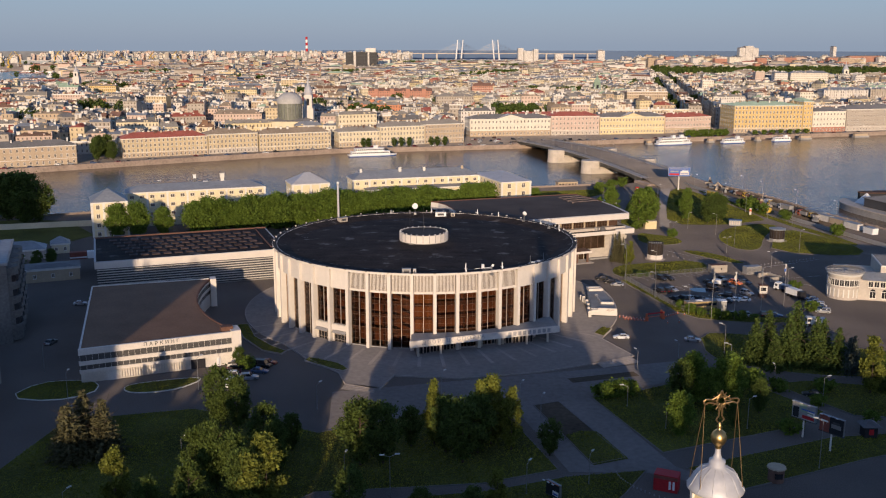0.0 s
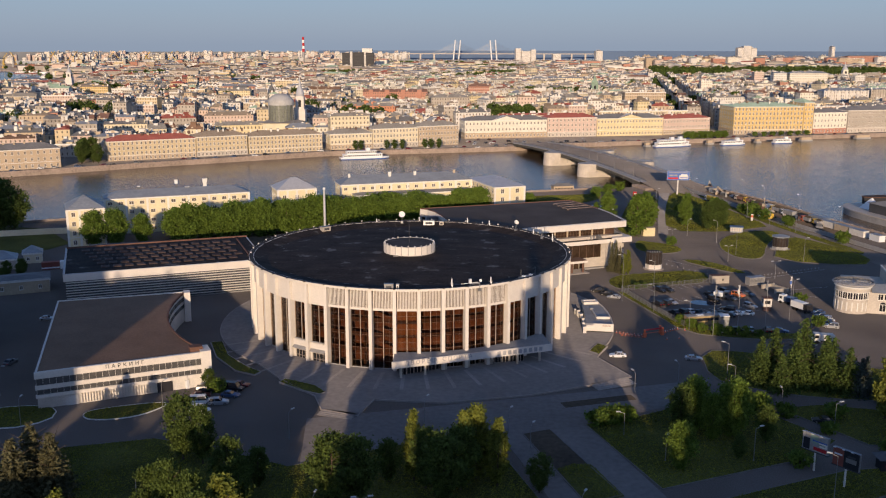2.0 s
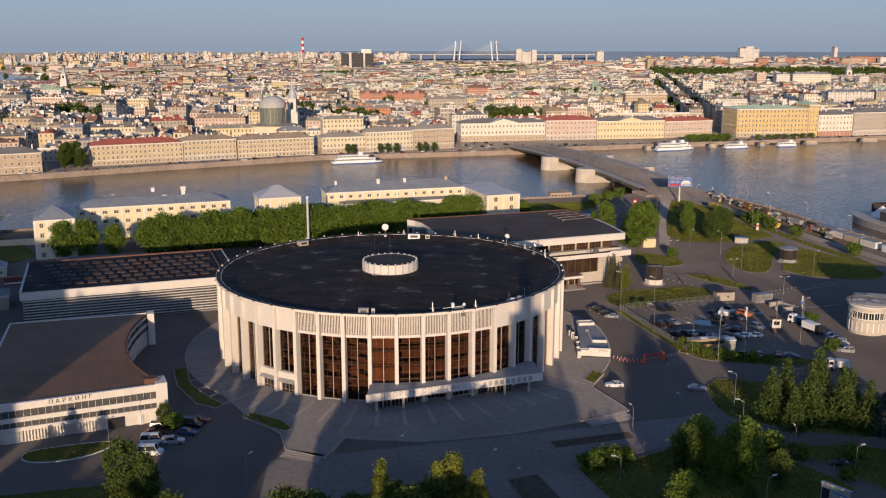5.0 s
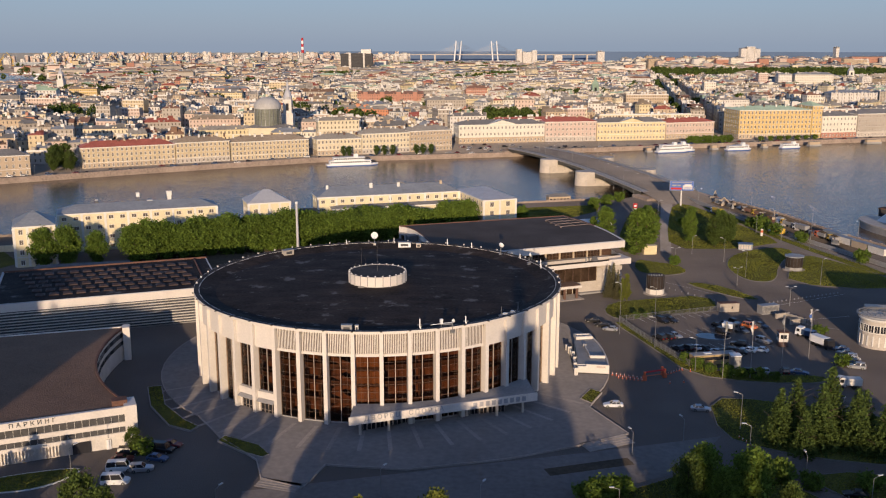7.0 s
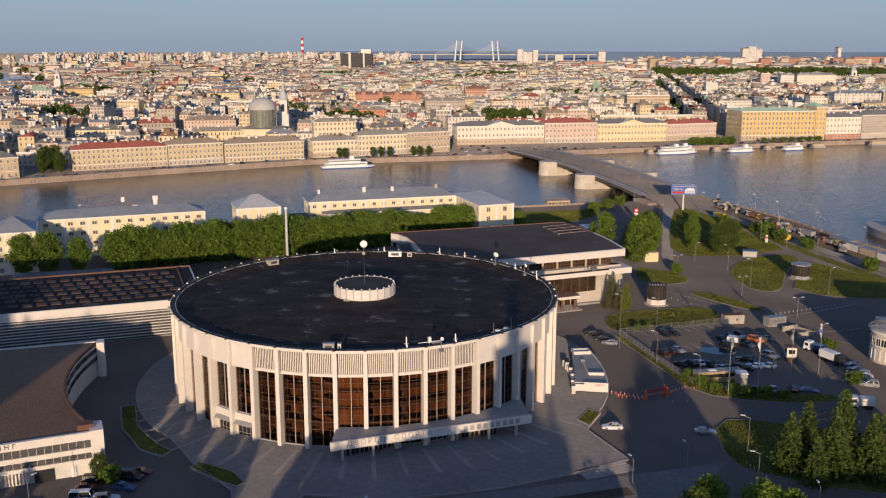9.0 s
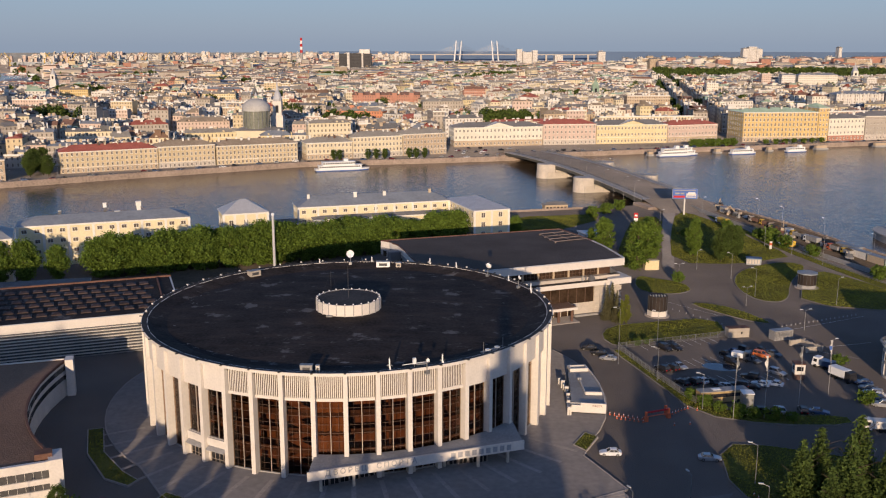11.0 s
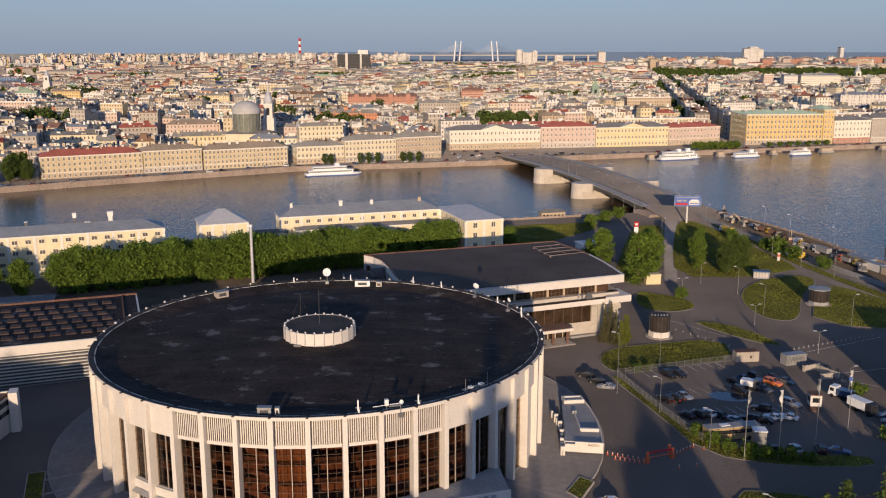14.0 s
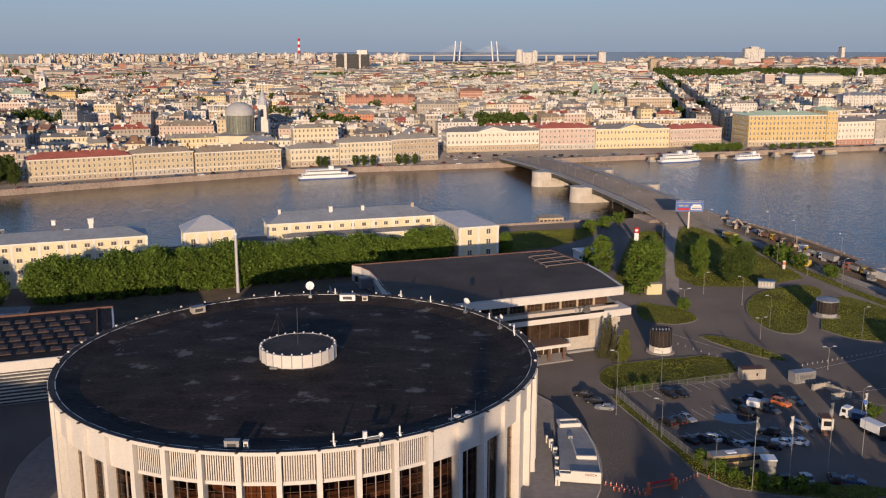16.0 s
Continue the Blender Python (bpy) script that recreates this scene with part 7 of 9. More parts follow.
# dark tin on the long shed puts the shade on its roof into colour
house((-127.5, 80.5), (-97.5, 88.5), 7, 4.0, 1, 8, CONCRETE, TIN_DARK, "long low shed with grey-blue metal roof", rise=0.8, chimneys=0, seed=54, group="sheds in the yard", name="shed", win=(0.9, 1.1))
for x0, x1, m_, lab in ((0, 6.1, TIN_RED, "red storage container with a white stripe in the yard"), (6.3, 9, WHITEPAINT, "white storage container in the yard")):
    t = thing("storage_container", pose(-137.6, 60.8, 0, 0, 0, 21), lab, "container")
    g = Mesh(); g.box(x0, x1, 0, 2.4, 0, 2.7, m_); part("body", g, t)
    g = Mesh(); g.box(x0, x1, -0.03, 0, 0.4, 0.9, WHITEPAINT); part("stripe", g, t)
g = Mesh()
for p, q in zip([(-300, 84), (-192, 118), (-146, 132)], [(-192, 118), (-146, 132), (-140, 134)]):
    g.box(0, math.dist(p, q), -0.2, 0.2, 0, 2.6, CREAM, math.atan2(q[1] - p[1], q[0] - p[0]), p)
solid("yard_wall", g, "long pale masonry wall of the yard", "wall", kind="structure")

# unseen blocks added behind the camera; their heights and gaps shape the morning shade
SHADE = [(-250, -198, 84), (-197.5, -156, 61), (-155.5, -110.7, 55.8), (-110.5, -83, 48.3), (-82.5, -46.5, 25.5), (-46, -24.5, 23.6), (-23.2, -20.4, 21), (-20.2, -14.9, 24), (-14.7, -4.4, 34), (-4.2, -1.9, 24.5), (-1.8, 13.6, 34.5), (13.7, 15, 25.7), (15.1, 34.3, 34), (34.6, 45.3, 28.5), (45.5, 51, 25.5), (51.2, 72, 30.5), (72.5, 118, 31), (118.5, 240, 33.5)]
for k, (x0, x1, h) in enumerate(SHADE):
    house((x0, -262), (x1, -262), 14, h - 2.5, 4, max(int((x1 - x0) / 8), 1), (TAN, CREAM, GREIGE)[k % 3], TIN_DARK, "unseen block added behind the park to throw shade", rise=2.5, seed=60 + k, group="blocks behind the park", side=False, chimneys=2, win=(2.0, 3.0))
t = thing("cathedral", pose(56, -292, 0), "five-domed cathedral behind the bell tower", "church")
g = Mesh(); g.box(-9, 9, -12, 12, 0, 34, YELLOW); g.hip(-9.5, 9.5, -12.5, 12.5, 34, 2.5, TIN); part("nave", g, t)
for x, y, r, z0, z1 in ((0, 0, 3.6, 34, 40), (-6.8, -7, 1.5, 34, 38.2), (6.8, -7, 1.5, 34, 38.2), (-6.8, 7, 1.5, 34, 38.2), (6.8, 7, 1.5, 34, 38.2)):
    g = Mesh(); g.lathe([(r, z0), (r, z1), (r * 1.12, z1), (r * 1.1, z1 + r * 0.5), (r * 0.8, z1 + r * 0.95), (r * 0.3, z1 + r * 1.25), (0.05, z1 + r * 1.9)], 20, ZINC, (x, y)); part("dome", g, t, "drum with a zinc dome", smooth=True)


# ---- the church cupola ----
def cupola():
    t = thing("bell_tower", pose(24.5, -231.8, 0, 0, 0, 8), "church bell tower with pale cupola, gilded ball and ornate cross", "church tower")
    g = Mesh(); g.box(-4.5, 4.5, -4.5, 4.5, 0, 40, YELLOW); g.box(-3.6, 3.6, -3.6, 3.6, 40, 47.2, YELLOW); part("shaft", g, t)
    g = Mesh(); g.lathe([(5.4, 39.6), (5.4, 40.4), (4.4, 40.6)], 4, TRIM); part("cornice", g, t)
    g = Mesh(); g.lathe([(1.42, 46.8), (1.42, 53.5)], 24, YELLOW)
    part("lantern", g, t, "yellow round lantern")
    for k in range(8):
        a = 2 * math.pi * k / 8
        g = Mesh(); g.box(-0.16, 0.16, -0.1, 0.1, 47, 53.4, TRIM); part("pilaster", g, t, m=pose(1.46 * math.cos(a), 1.46 * math.sin(a), 0, 0, 0, math.degrees(a) + 90))
        b = a + math.pi / 8
        g = Mesh(); g.box(-0.26, 0.26, -0.08, 0.06, 50, 52.7, DARK_GLASS); part("lantern_window", g, t, m=pose(1.42 * math.cos(b), 1.42 * math.sin(b), 0, 0, 0, math.degrees(b) + 90))
    g = Mesh(); g.lathe([(1.35, 53.3), (1.74, 53.42), (1.76, 53.56), (1.52, 53.9), (1.36, 54.25), (1.1, 54.6), (0.6, 54.86), (0.56, 54.95), (0.5, 55.0), (0.5, 55.3), (0.3, 55.38), (0.19, 55.75), (0.16, 56.15)], 24, ZINC)
    part("cupola_roof", g, t, "pale zinc bell-shaped roof", smooth=True)
    for k in range(12):
        a = 2 * math.pi * k / 12
        g = Mesh()
        pr = [(1.76, 53.56), (1.53, 53.9), (1.37, 54.25), (1.11, 54.6), (0.61, 54.86)]
        for (r0, z0), (r1, z1) in zip(pr, pr[1:]):
            g.tube((r0 * math.cos(a), r0 * math.sin(a), z0), (r1 * math.cos(a), r1 * math.sin(a), z1), 0.025, 4, ZINC)
        part("roof_seam", g, t)
    g = Mesh(); g.lathe([(0.15, 56.05), (0.22, 56.15), (0.18, 56.25), (0.36, 56.4), (0.47, 56.65), (0.48, 56.85), (0.4, 57.1), (0.24, 57.26), (0.1, 57.34), (0.17, 57.5), (0.1, 57.68), (0.05, 57.8)], 20, GOLD)
    part("gilded_ball", g, t, "worn gilded ball", smooth=True)
    g = Mesh()
    def bar(pts, r=0.055):
        for p, q in zip(pts, pts[1:]):
            g.tube(p, q, r, 5, OLD_GOLD)
    bar([(-0.12, 0, 57.8), (-0.26, 0, 57.98), (-0.1, 0, 58.2), (-0.1, 0, 58.75), (-0.3, 0, 59.0), (-0.75, 0, 59.1), (-1.05, 0, 58.98)])
    bar([(0.12, 0, 57.8), (0.26, 0, 57.98), (0.1, 0, 58.2), (0.1, 0, 58.75), (0.3, 0, 59.0), (0.75, 0, 59.1), (1.05, 0, 58.98)])
    bar([(-1.05, 0, 58.98), (-1.15, 0, 59.2), (-0.98, 0, 59.32), (-0.6, 0, 59.28), (-0.3, 0, 59.45), (-0.12, 0, 59.6), (0, 0, 59.85)])
    bar([(1.05, 0, 58.98), (1.15, 0, 59.2), (0.98, 0, 59.32), (0.6, 0, 59.28), (0.3, 0, 59.45), (0.12, 0, 59.6), (0, 0, 59.85)])
    for k in range(12):
        a = 2 * math.pi * k / 12
        bar([(0.18 * math.cos(a), 0, 59.2 + 0.18 * math.sin(a)), (0.62 * math.cos(a), 0, 59.2 + 0.62 * math.sin(a))], 0.03)
    bar([(0.3 * math.cos(2 * math.pi * k / 12), 0, 59.2 + 0.3 * math.sin(2 * math.pi * k / 12)) for k in range(13)], 0.035)
    part("cross", g, t, "ornate gilded openwork cross")
    g = Mesh()
    for x in (-1.05, 1.05):
        for y in (-0.35, 0.35):
            g.tube((x, 0, 59.0), (x * 1.3, y * 2.4, 53.8), 0.022, 4, OLD_GOLD)
    part("guy_chain", g, t, "thin gilded guy chains")
    return t


cupola()


# ---- vehicles ----
def paint(name, col, metal=0.2):
    return mat(name, col, 0.3, metal, var=0.06, spec=0.5)


CARPAINT = {"black": paint("black_car_paint", (0.018, 0.018, 0.02)), "silver": paint("silver_car_paint", (0.42, 0.43, 0.45), 0.5), "white": paint("white_car_paint", (0.75, 0.75, 0.74), 0.0),
            "blue": paint("blue_car_paint", (0.05, 0.09, 0.18)), "grey": paint("grey_car_paint", (0.13, 0.14, 0.15)), "dark red": paint("red_car_paint", (0.14, 0.02, 0.025)), "orange": paint("orange_car_paint", (0.75, 0.20, 0.06), 0.0)}
wheel = Mesh()
wheel.lathe([(0.02, -0.11), (0.32, -0.11), (0.34, -0.08), (0.34, 0.08), (0.32, 0.11), (0.02, 0.11)], 14, RUBBER)
wheel_me = wheel.data("wheel")
rim = Mesh(); rim.lathe([(0.01, 0.115), (0.2, 0.115), (0.21, 0.09)], 12, STEEL, flip=True); rim_me = rim.data("rim")
lampw = Mesh(); lampw.box(-0.02, 0.03, -0.2, 0.2, -0.07, 0.07, LAMPGLASS); lampw_me = lampw.data("headlight")
lampr = Mesh(); lampr.box(-0.03, 0.02, -0.2, 0.2, -0.08, 0.08, REDPAINT); lampr_me = lampr.data("tail_light")
PROTO = {}


def car_proto(style, colour):
    """A parked car, nose along +x: body, greenhouse, wheels and lamps."""
    key = (style, colour)
    if key in PROTO:
        return None
    L, W, H, hood, cab0, cab1 = {"sedan": (4.5, 1.8, 1.45, 0.92, -1.7, 0.75), "suv": (4.6, 1.9, 1.75, 1.05, -2.15, 0.8), "van": (5.3, 2.0, 2.2, 1.15, -2.55, 1.6)}[style]
    p = CARPAINT[colour]
    label = {"sedan": f"{colour} saloon car parked on asphalt", "suv": f"{colour} estate car parked on asphalt", "van": f"{colour} minibus parked on asphalt"}[style]
    t = thing("car" if style != "van" else "minibus", pose(0, 0, 0), label, "car" if style != "van" else "minibus", "parked cars")
    b = Mesh()
    secs = [(-L / 2, 0.45, hood - 0.12, W / 2 - 0.18), (-L / 2 + 0.25, 0.3, hood, W / 2 - 0.04), (-L / 4, 0.25, hood + 0.02, W / 2), (L / 4, 0.25, hood, W / 2), (L / 2 - 0.35, 0.28, hood - 0.15, W / 2 - 0.06), (L / 2, 0.4, hood - 0.3, W / 2 - 0.25)]
    v, f = [], []
    for x, z0, z1, w in secs:
        v += [(x, -w, z0), (x, w, z0), (x, w, z1 - 0.12), (x, w - 0.1, z1), (x, -w + 0.1, z1), (x, -w, z1 - 0.12)]
    for i in range(len(secs) - 1):
        for k in range(6):
            f.append((i * 6 + k, i * 6 + (k + 1) % 6, i * 6 + 6 + (k + 1) % 6, i * 6 + 6 + k))
    f += [tuple(range(5, -1, -1))[::-1], tuple(range(len(v) - 6, len(v)))]
    b.add(v, [q[::-1] for q in f], p)
    part("body", b, t)
    c = Mesh()
    r0, r1 = cab0 + (0.55 if style == "sedan" else 0.2), cab1 - (0.7 if style != "van" else 0.5)
    lo, hi, z = W / 2 - 0.1, W / 2 - 0.26, hood - 0.02
    base = [(cab0, -lo, z), (cab1, -lo, z), (cab1, lo, z), (cab0, lo, z)]
    top = [(r0, -hi, H - 0.06), (r1, -hi, H - 0.06), (r1, hi, H - 0.06), (r0, hi, H - 0.06)]
    c.add(base + top, [(0, 1, 5, 4), (1, 2, 6, 5), (2, 3, 7, 6), (3, 0, 4, 7)], DARK_GLASS)
    part("side_window", c, t, "dark window band")
    r = Mesh()
    r.add([(r0 - 0.05, -hi - 0.03, H - 0.08), (r1 + 0.05, -hi - 0.03, H - 0.08), (r1 + 0.05, hi + 0.03, H - 0.08), (r0 - 0.05, hi + 0.03, H - 0.08), (r0 + 0.1, -hi + 0.1, H), (r1 - 0.1, -hi + 0.1, H), (r1 - 0.1, hi - 0.1, H), (r0 + 0.1, hi - 0.1, H)],
          [(4, 5, 6, 7), (0, 1, 5, 4), (1, 2, 6, 5), (2, 3, 7, 6), (3, 0, 4, 7)], p)
    for s in (-1, 1):
        for xb, xt in ((cab0, r0), (cab1, r1), ((cab0 + cab1) / 2 - 0.15, (r0 + r1) / 2 - 0.1)):
            r.tube((xb, s * (lo + 0.01), z), (xt, s * (hi + 0.01), H - 0.06), 0.05, 4, p)
    part("roof", r, t)
    for sx in (-1, 1):
        for sy in (-1, 1):
            w = part("wheel", wheel_me, t, m=pose(sx * L * 0.3, sy * (W / 2 - 0.1), 0.34, -90 * sy, 0, 0))
            part("rim", rim_me, w)
    for sy in (-1, 1):
        part("headlight", lampw_me, t, m=pose(L / 2 - 0.1, sy * (W / 2 - 0.38), hood - 0.3))
        part("tail_light", lampr_me, t, m=pose(-L / 2 + 0.02, sy * (W / 2 - 0.36), hood - 0.25))
    PROTO[key] = t
    return t


def car(style, colour, x, y, turn, z=0.0):
    m = pose(x, y, z, 0, 0, turn)
    first = car_proto(style, colour)
    if first:
        first.matrix_world = m
        return first
    return copy_thing(PROTO[(style, colour)], m)


for st, c, x, y, a in (("sedan", "black", 61.2, 32.6, 168), ("sedan", "black", 63.3, 28.2, 165), ("sedan", "silver", 65, 24.2, 165), ("suv", "black", 82, 32.4, -62), ("sedan", "black", 84.9, 33, -62),
                       ("suv", "black", 77.5, 16, 118), ("suv", "black", 80, 16.6, 118), ("sedan", "silver", 82.5, 18, -58), ("sedan", "black", 80.3, 6.4, 120), ("suv", "black", 82.9, 6.8, 120), ("sedan", "white", 85.3, 7.6, 120), ("sedan", "black", 87.5, 6.6, 120), ("sedan", "silver", 89.9, 4, 120),
                       ("sedan", "black", 97.3, 27.8, -60), ("sedan", "blue", 100.3, 29.6, -60), ("suv", "black", 103.3, 30.6, -60), ("suv", "black", 96.8, 21.6, -60), ("sedan", "grey", 102.9, 23, -60), ("sedan", "grey", 110.1, 28.2, -55), ("sedan", "black", 107.9, 30.9, -55),
                       ("suv", "black", 98.1, 10.4, 150), ("sedan", "white", 99.1, 5.4, 150), ("sedan", "white", 102.5, 5.6, 150), ("suv", "black", 93.6, 4.4, 150), ("sedan", "black", 96.3, 3.4, 150), ("suv", "silver", 106, 13.4, -50),
                       ("suv", "black", 94.4, -12.4, 0), ("sedan", "silver", 98.2, -11.2, 90), ("suv", "black", 103.2, -11.6, 80), ("sedan", "blue", 106.6, -12.4, -20),
                       ("sedan", "blue", 124.6, 6.6, 160), ("sedan", "grey", 124.2, 3, 160), ("suv", "silver", 123.8, -0.6, 160), ("sedan", "blue", 123.4, -4, 160), ("suv", "silver", 122.8, -7.8, 160), ("sedan", "white", 124, -1.9, 160),
                       ("sedan", "white", 55.9, -34.6, 178), ("sedan", "silver", 75.4, -36.8, -8), ("sedan", "black", 93, -78, 170),
                       ("van", "white", -45.6, -68.6, 8), ("van", "white", -44.6, -74.2, 6), ("sedan", "dark red", -46.6, -64.4, 8), ("suv", "black", -46.4, -61.2, 8), ("van", "black", -40.2, -60, -12), ("sedan", "blue", -39.8, -64, -12), ("suv", "silver", -41.4, -68.8, 10), ("sedan", "dark red", -38.8, -57.4, -12),
                       ("sedan", "silver", -108.8, -2.4, 12), ("sedan", "grey", -101.8, -41.6, 80), ("sedan", "silver", 68.3, 115.4, 20), ("sedan", "white", 63.7, 137.4, 20), ("sedan", "grey", 65.7, 173.4, 15), ("sedan", "white", 58, 172, 15)):
    car(st, c, x, y, a)


car("suv", "orange", 106.4, 27.2, -48)


def lorry(x, y, turn, box_m, cab_m, L, label, tip=False, h=3.4):
    t = thing("lorry", pose(x, y, 0.0, 0, 0, turn), label, "lorry", "lorries")
    g = Mesh(); g.box(-L / 2, L / 2 - 2.0, -1.2, 1.2, 1.0, h if not tip else 2.5, box_m)
    for k in range(5):
        g.box(-L / 2 + 0.1 + (L - 2.2) * k / 4.2, -L / 2 + 0.2 + (L - 2.2) * k / 4.2, -1.24, 1.24, 1.0, h - 0.05 if not tip else 2.5, box_m)
    if tip:
        g.hip(-L / 2 + 0.2, L / 2 - 2.2, -1.1, 1.1, 2.4, 0.8, SOIL)
    part("load_box", g, t)
    g = Mesh()
    g.add([(L / 2 - 1.9, -1.15, 0.6), (L / 2, -1.15, 0.6), (L / 2, 1.15, 0.6), (L / 2 - 1.9, 1.15, 0.6), (L / 2 - 1.9, -1.1, 2.8), (L / 2 - 0.35, -1.1, 2.8), (L / 2 - 0.35, 1.1, 2.8), (L / 2 - 1.9, 1.1, 2.8)],
          [(0, 1, 5, 4), (1, 2, 6, 5), (2, 3, 7, 6), (3, 0, 4, 7), (4, 5, 6, 7)], cab_m)
    cab = part("cab", g, t)
    g = Mesh(); g.box(L / 2 - 0.36, L / 2 - 0.1, -1.0, 1.0, 1.55, 2.35, DARK_GLASS); g.box(L / 2 - 1.4, L / 2 - 0.5, -1.17, 1.17, 1.6, 2.4, DARK_GLASS); part("cab_window", g, cab)
    g = Mesh(); g.box(-L / 2, L / 2 - 0.2, -0.5, 0.5, 0.55, 1.0, DARK_STEEL); part("chassis", g, t)
    for xx in (-L * 0.33, -L * 0.16, L / 2 - 1.0):
        for s in (-1, 1):
            part("wheel", wheel_me, t, m=pose(xx, s * 1.05, 0.48, 90, 0, 0) @ Matrix.Diagonal((1.4, 1.4, 1.5, 1)))
    return t


lorry(120.8, 9.8, -66, WHITEPAINT, BLACKPAINT, 7.0, "white box lorry with dark cab", h=2.9)
lorry(119.4, 18.4, 130, CARPAINT["blue"], WHITEPAINT, 5.4, "small van-bodied lorry in the car park", h=2.4)
lorry(115.0, -21.8, 172, WHITE_AGED, WHITE_AGED, 5.6, "white box van beside the firs", h=2.6)
lorry(100.2, 24.2, -30, WHITEPAINT, CARPAINT["grey"], 5.0, "white delivery van in the car park", h=2.3)
for x, y, a, cm, bm_, L, tip, lab in ((170, 205, 108, TAN, DARK_STEEL, 7.5, True, "tan road-works tipper lorry"), (173.5, 187, 106, YELLOWPAINT, CONCRETE, 8.5, True, "yellow-cabbed tipper lorry with grey body"), (175.5, 176, 106, WHITEPAINT, CONCRETE, 9, False, "grey covered lorry with white cab"),
                                      (178.5, 160, 105, ORANGE, CONCRETE, 7, True, "orange tipper lorry on the embankment"), (180.5, 152, 100, YELLOWPAINT, CONCRETE, 6.5, True, "yellow tipper lorry on the embankment"), (168.5, 214, 110, YELLOWPAINT, TIN_BRICK, 7, True, "yellow and red road-works lorry"), (166, 222, 110, STONE, TIN_BRICK, 6.5, True, "pale lorry among road works")):
    lorry(x, y, a, bm_, cm, L, lab, tip, 3.0)
for x, y, a in ((162, 168, 105), (149.5, 218, 104)):
    lorry(x, y, a, YELLOWPAINT, WHITEPAINT, 9, "yellow lorry driving on the riverside road", False, 3.2)

# site huts, heaps and digger on the embankment works
for k, (x, y, w, d_, h, m_) in enumerate(((184, 148, 9, 3, 2.8, WHITE_AGED), (186.5, 138, 9, 3, 2.8, TAN), (189, 128, 9, 3, 2.8, WHITE_AGED), (192, 117, 6, 3, 2.8, WHITEPAINT), (173, 196, 3, 2.4, 2.4, WHITEPAINT), (159.5, 250, 4, 2.5, 2.6, STONE), (183.5, 158, 12, 3.2, 3.0, TIN))):
    g = Mesh(); g.box(-w / 2, w / 2, -d_ / 2, d_ / 2, 0.1, h, m_); g.box(-w / 2 - 0.1, w / 2 + 0.1, -d_ / 2 - 0.1, d_ / 2 + 0.1, h, h + 0.12, TIN)
    for q in range(max(int(w / 2.4), 1)):
        g.box(-w / 2 + 0.6 + 2.3 * q, -w / 2 + 1.6 + 2.3 * q, -d_ / 2 - 0.03, -d_ / 2, 1.0, 1.9, DARK_GLASS)
        g.box(w / 2 * 0.999, w / 2 + 0.03, -0.5, 0.5, 1.0, 1.9, DARK_GLASS)
    solid("site_hut", g, "flat-roofed pale site hut on the embankment", "hut", pose(x, y, 0.04, 0, 0, 106), "site huts")
hq = random.Random(2)
for k in range(22):
    u = k / 21
    x, y = 159 + 20 * u + hq.uniform(-3, 3), 274 - 112 * u
    g = Mesh()
    n, R = 10, hq.uniform(1.6, 3.4)
    hgt = hq.uniform(0.7, 1.7)
    ring = [(R * hq.uniform(0.7, 1.2) * math.cos(6.283 * i / n), R * hq.uniform(0.7, 1.2) * math.sin(6.283 * i / n), 0) for i in range(n)]
    mid = [(p[0] * 0.5, p[1] * 0.5, hgt * hq.uniform(0.6, 0.9)) for p in ring]
    g.add(ring + mid + [(0, 0, hgt)], [(i, (i + 1) % n, n + (i + 1) % n, n + i) for i in range(n)] + [(n + i, n + (i + 1) % n, 2 * n) for i in range(n)], hq.choice((SOIL, STONE, TIN_BRICK, RUST)))
    solid("rubble_heap", g, "heap of earth and broken stone", "rubble", pose(x, y, 0.04), "rubble heaps")
for k in range(26):
    u = k / 25
    g = Mesh(); L = hq.uniform(1.5, 4)
    g.box(-L / 2, L / 2, -0.6, 0.6, 0, hq.uniform(0.6, 1.5), hq.choice((CONCRETE, TIN_BRICK, TAN, STONE, DARK_STEEL, STEEL)))
    g.box(-L / 3, L / 3, -0.3, 0.3, 0.5, 2.0, hq.choice((STEEL, RUST, STONE)))
    solid("building_material", g, "stacked building material at the road works", "building material", pose(158 + 24 * u + hq.uniform(-3, 3), 262 - 116 * u, 0.04, 0, 0, hq.uniform(60, 150)), "road-works material")


def digger(x, y, turn):
    t = thing("excavator", pose(x, y, 0.04, 0, 0, turn), "tan excavator with raised arm at the river edge", "excavator")
    g = Mesh(); g.box(-2, 2, -1.5, -0.9, 0, 0.9, RUBBER); g.box(-2, 2, 0.9, 1.5, 0, 0.9, RUBBER); part("track", g, t)
    g = Mesh(); g.box(-2.0, 1.2, -1.3, 1.3, 0.9, 2.0, TAN); g.box(0.0, 1.4, -1.3, -0.2, 1.9, 3.0, DARK_GLASS); part("cab", g, t)
    g = Mesh(); g.tube((1.0, 0.3, 1.9), (4.0, 0.3, 4.4), 0.25, 6, TAN); g.tube((4.0, 0.3, 4.4), (6.6, 0.3, 2.2), 0.2, 6, TAN); g.box(6.2, 7.2, -0.3, 0.9, 1.2, 2.2, DARK_STEEL); part("arm", g, t)


digger(160, 262, 60); digger(163, 240, 130); digger(172, 200, 70)

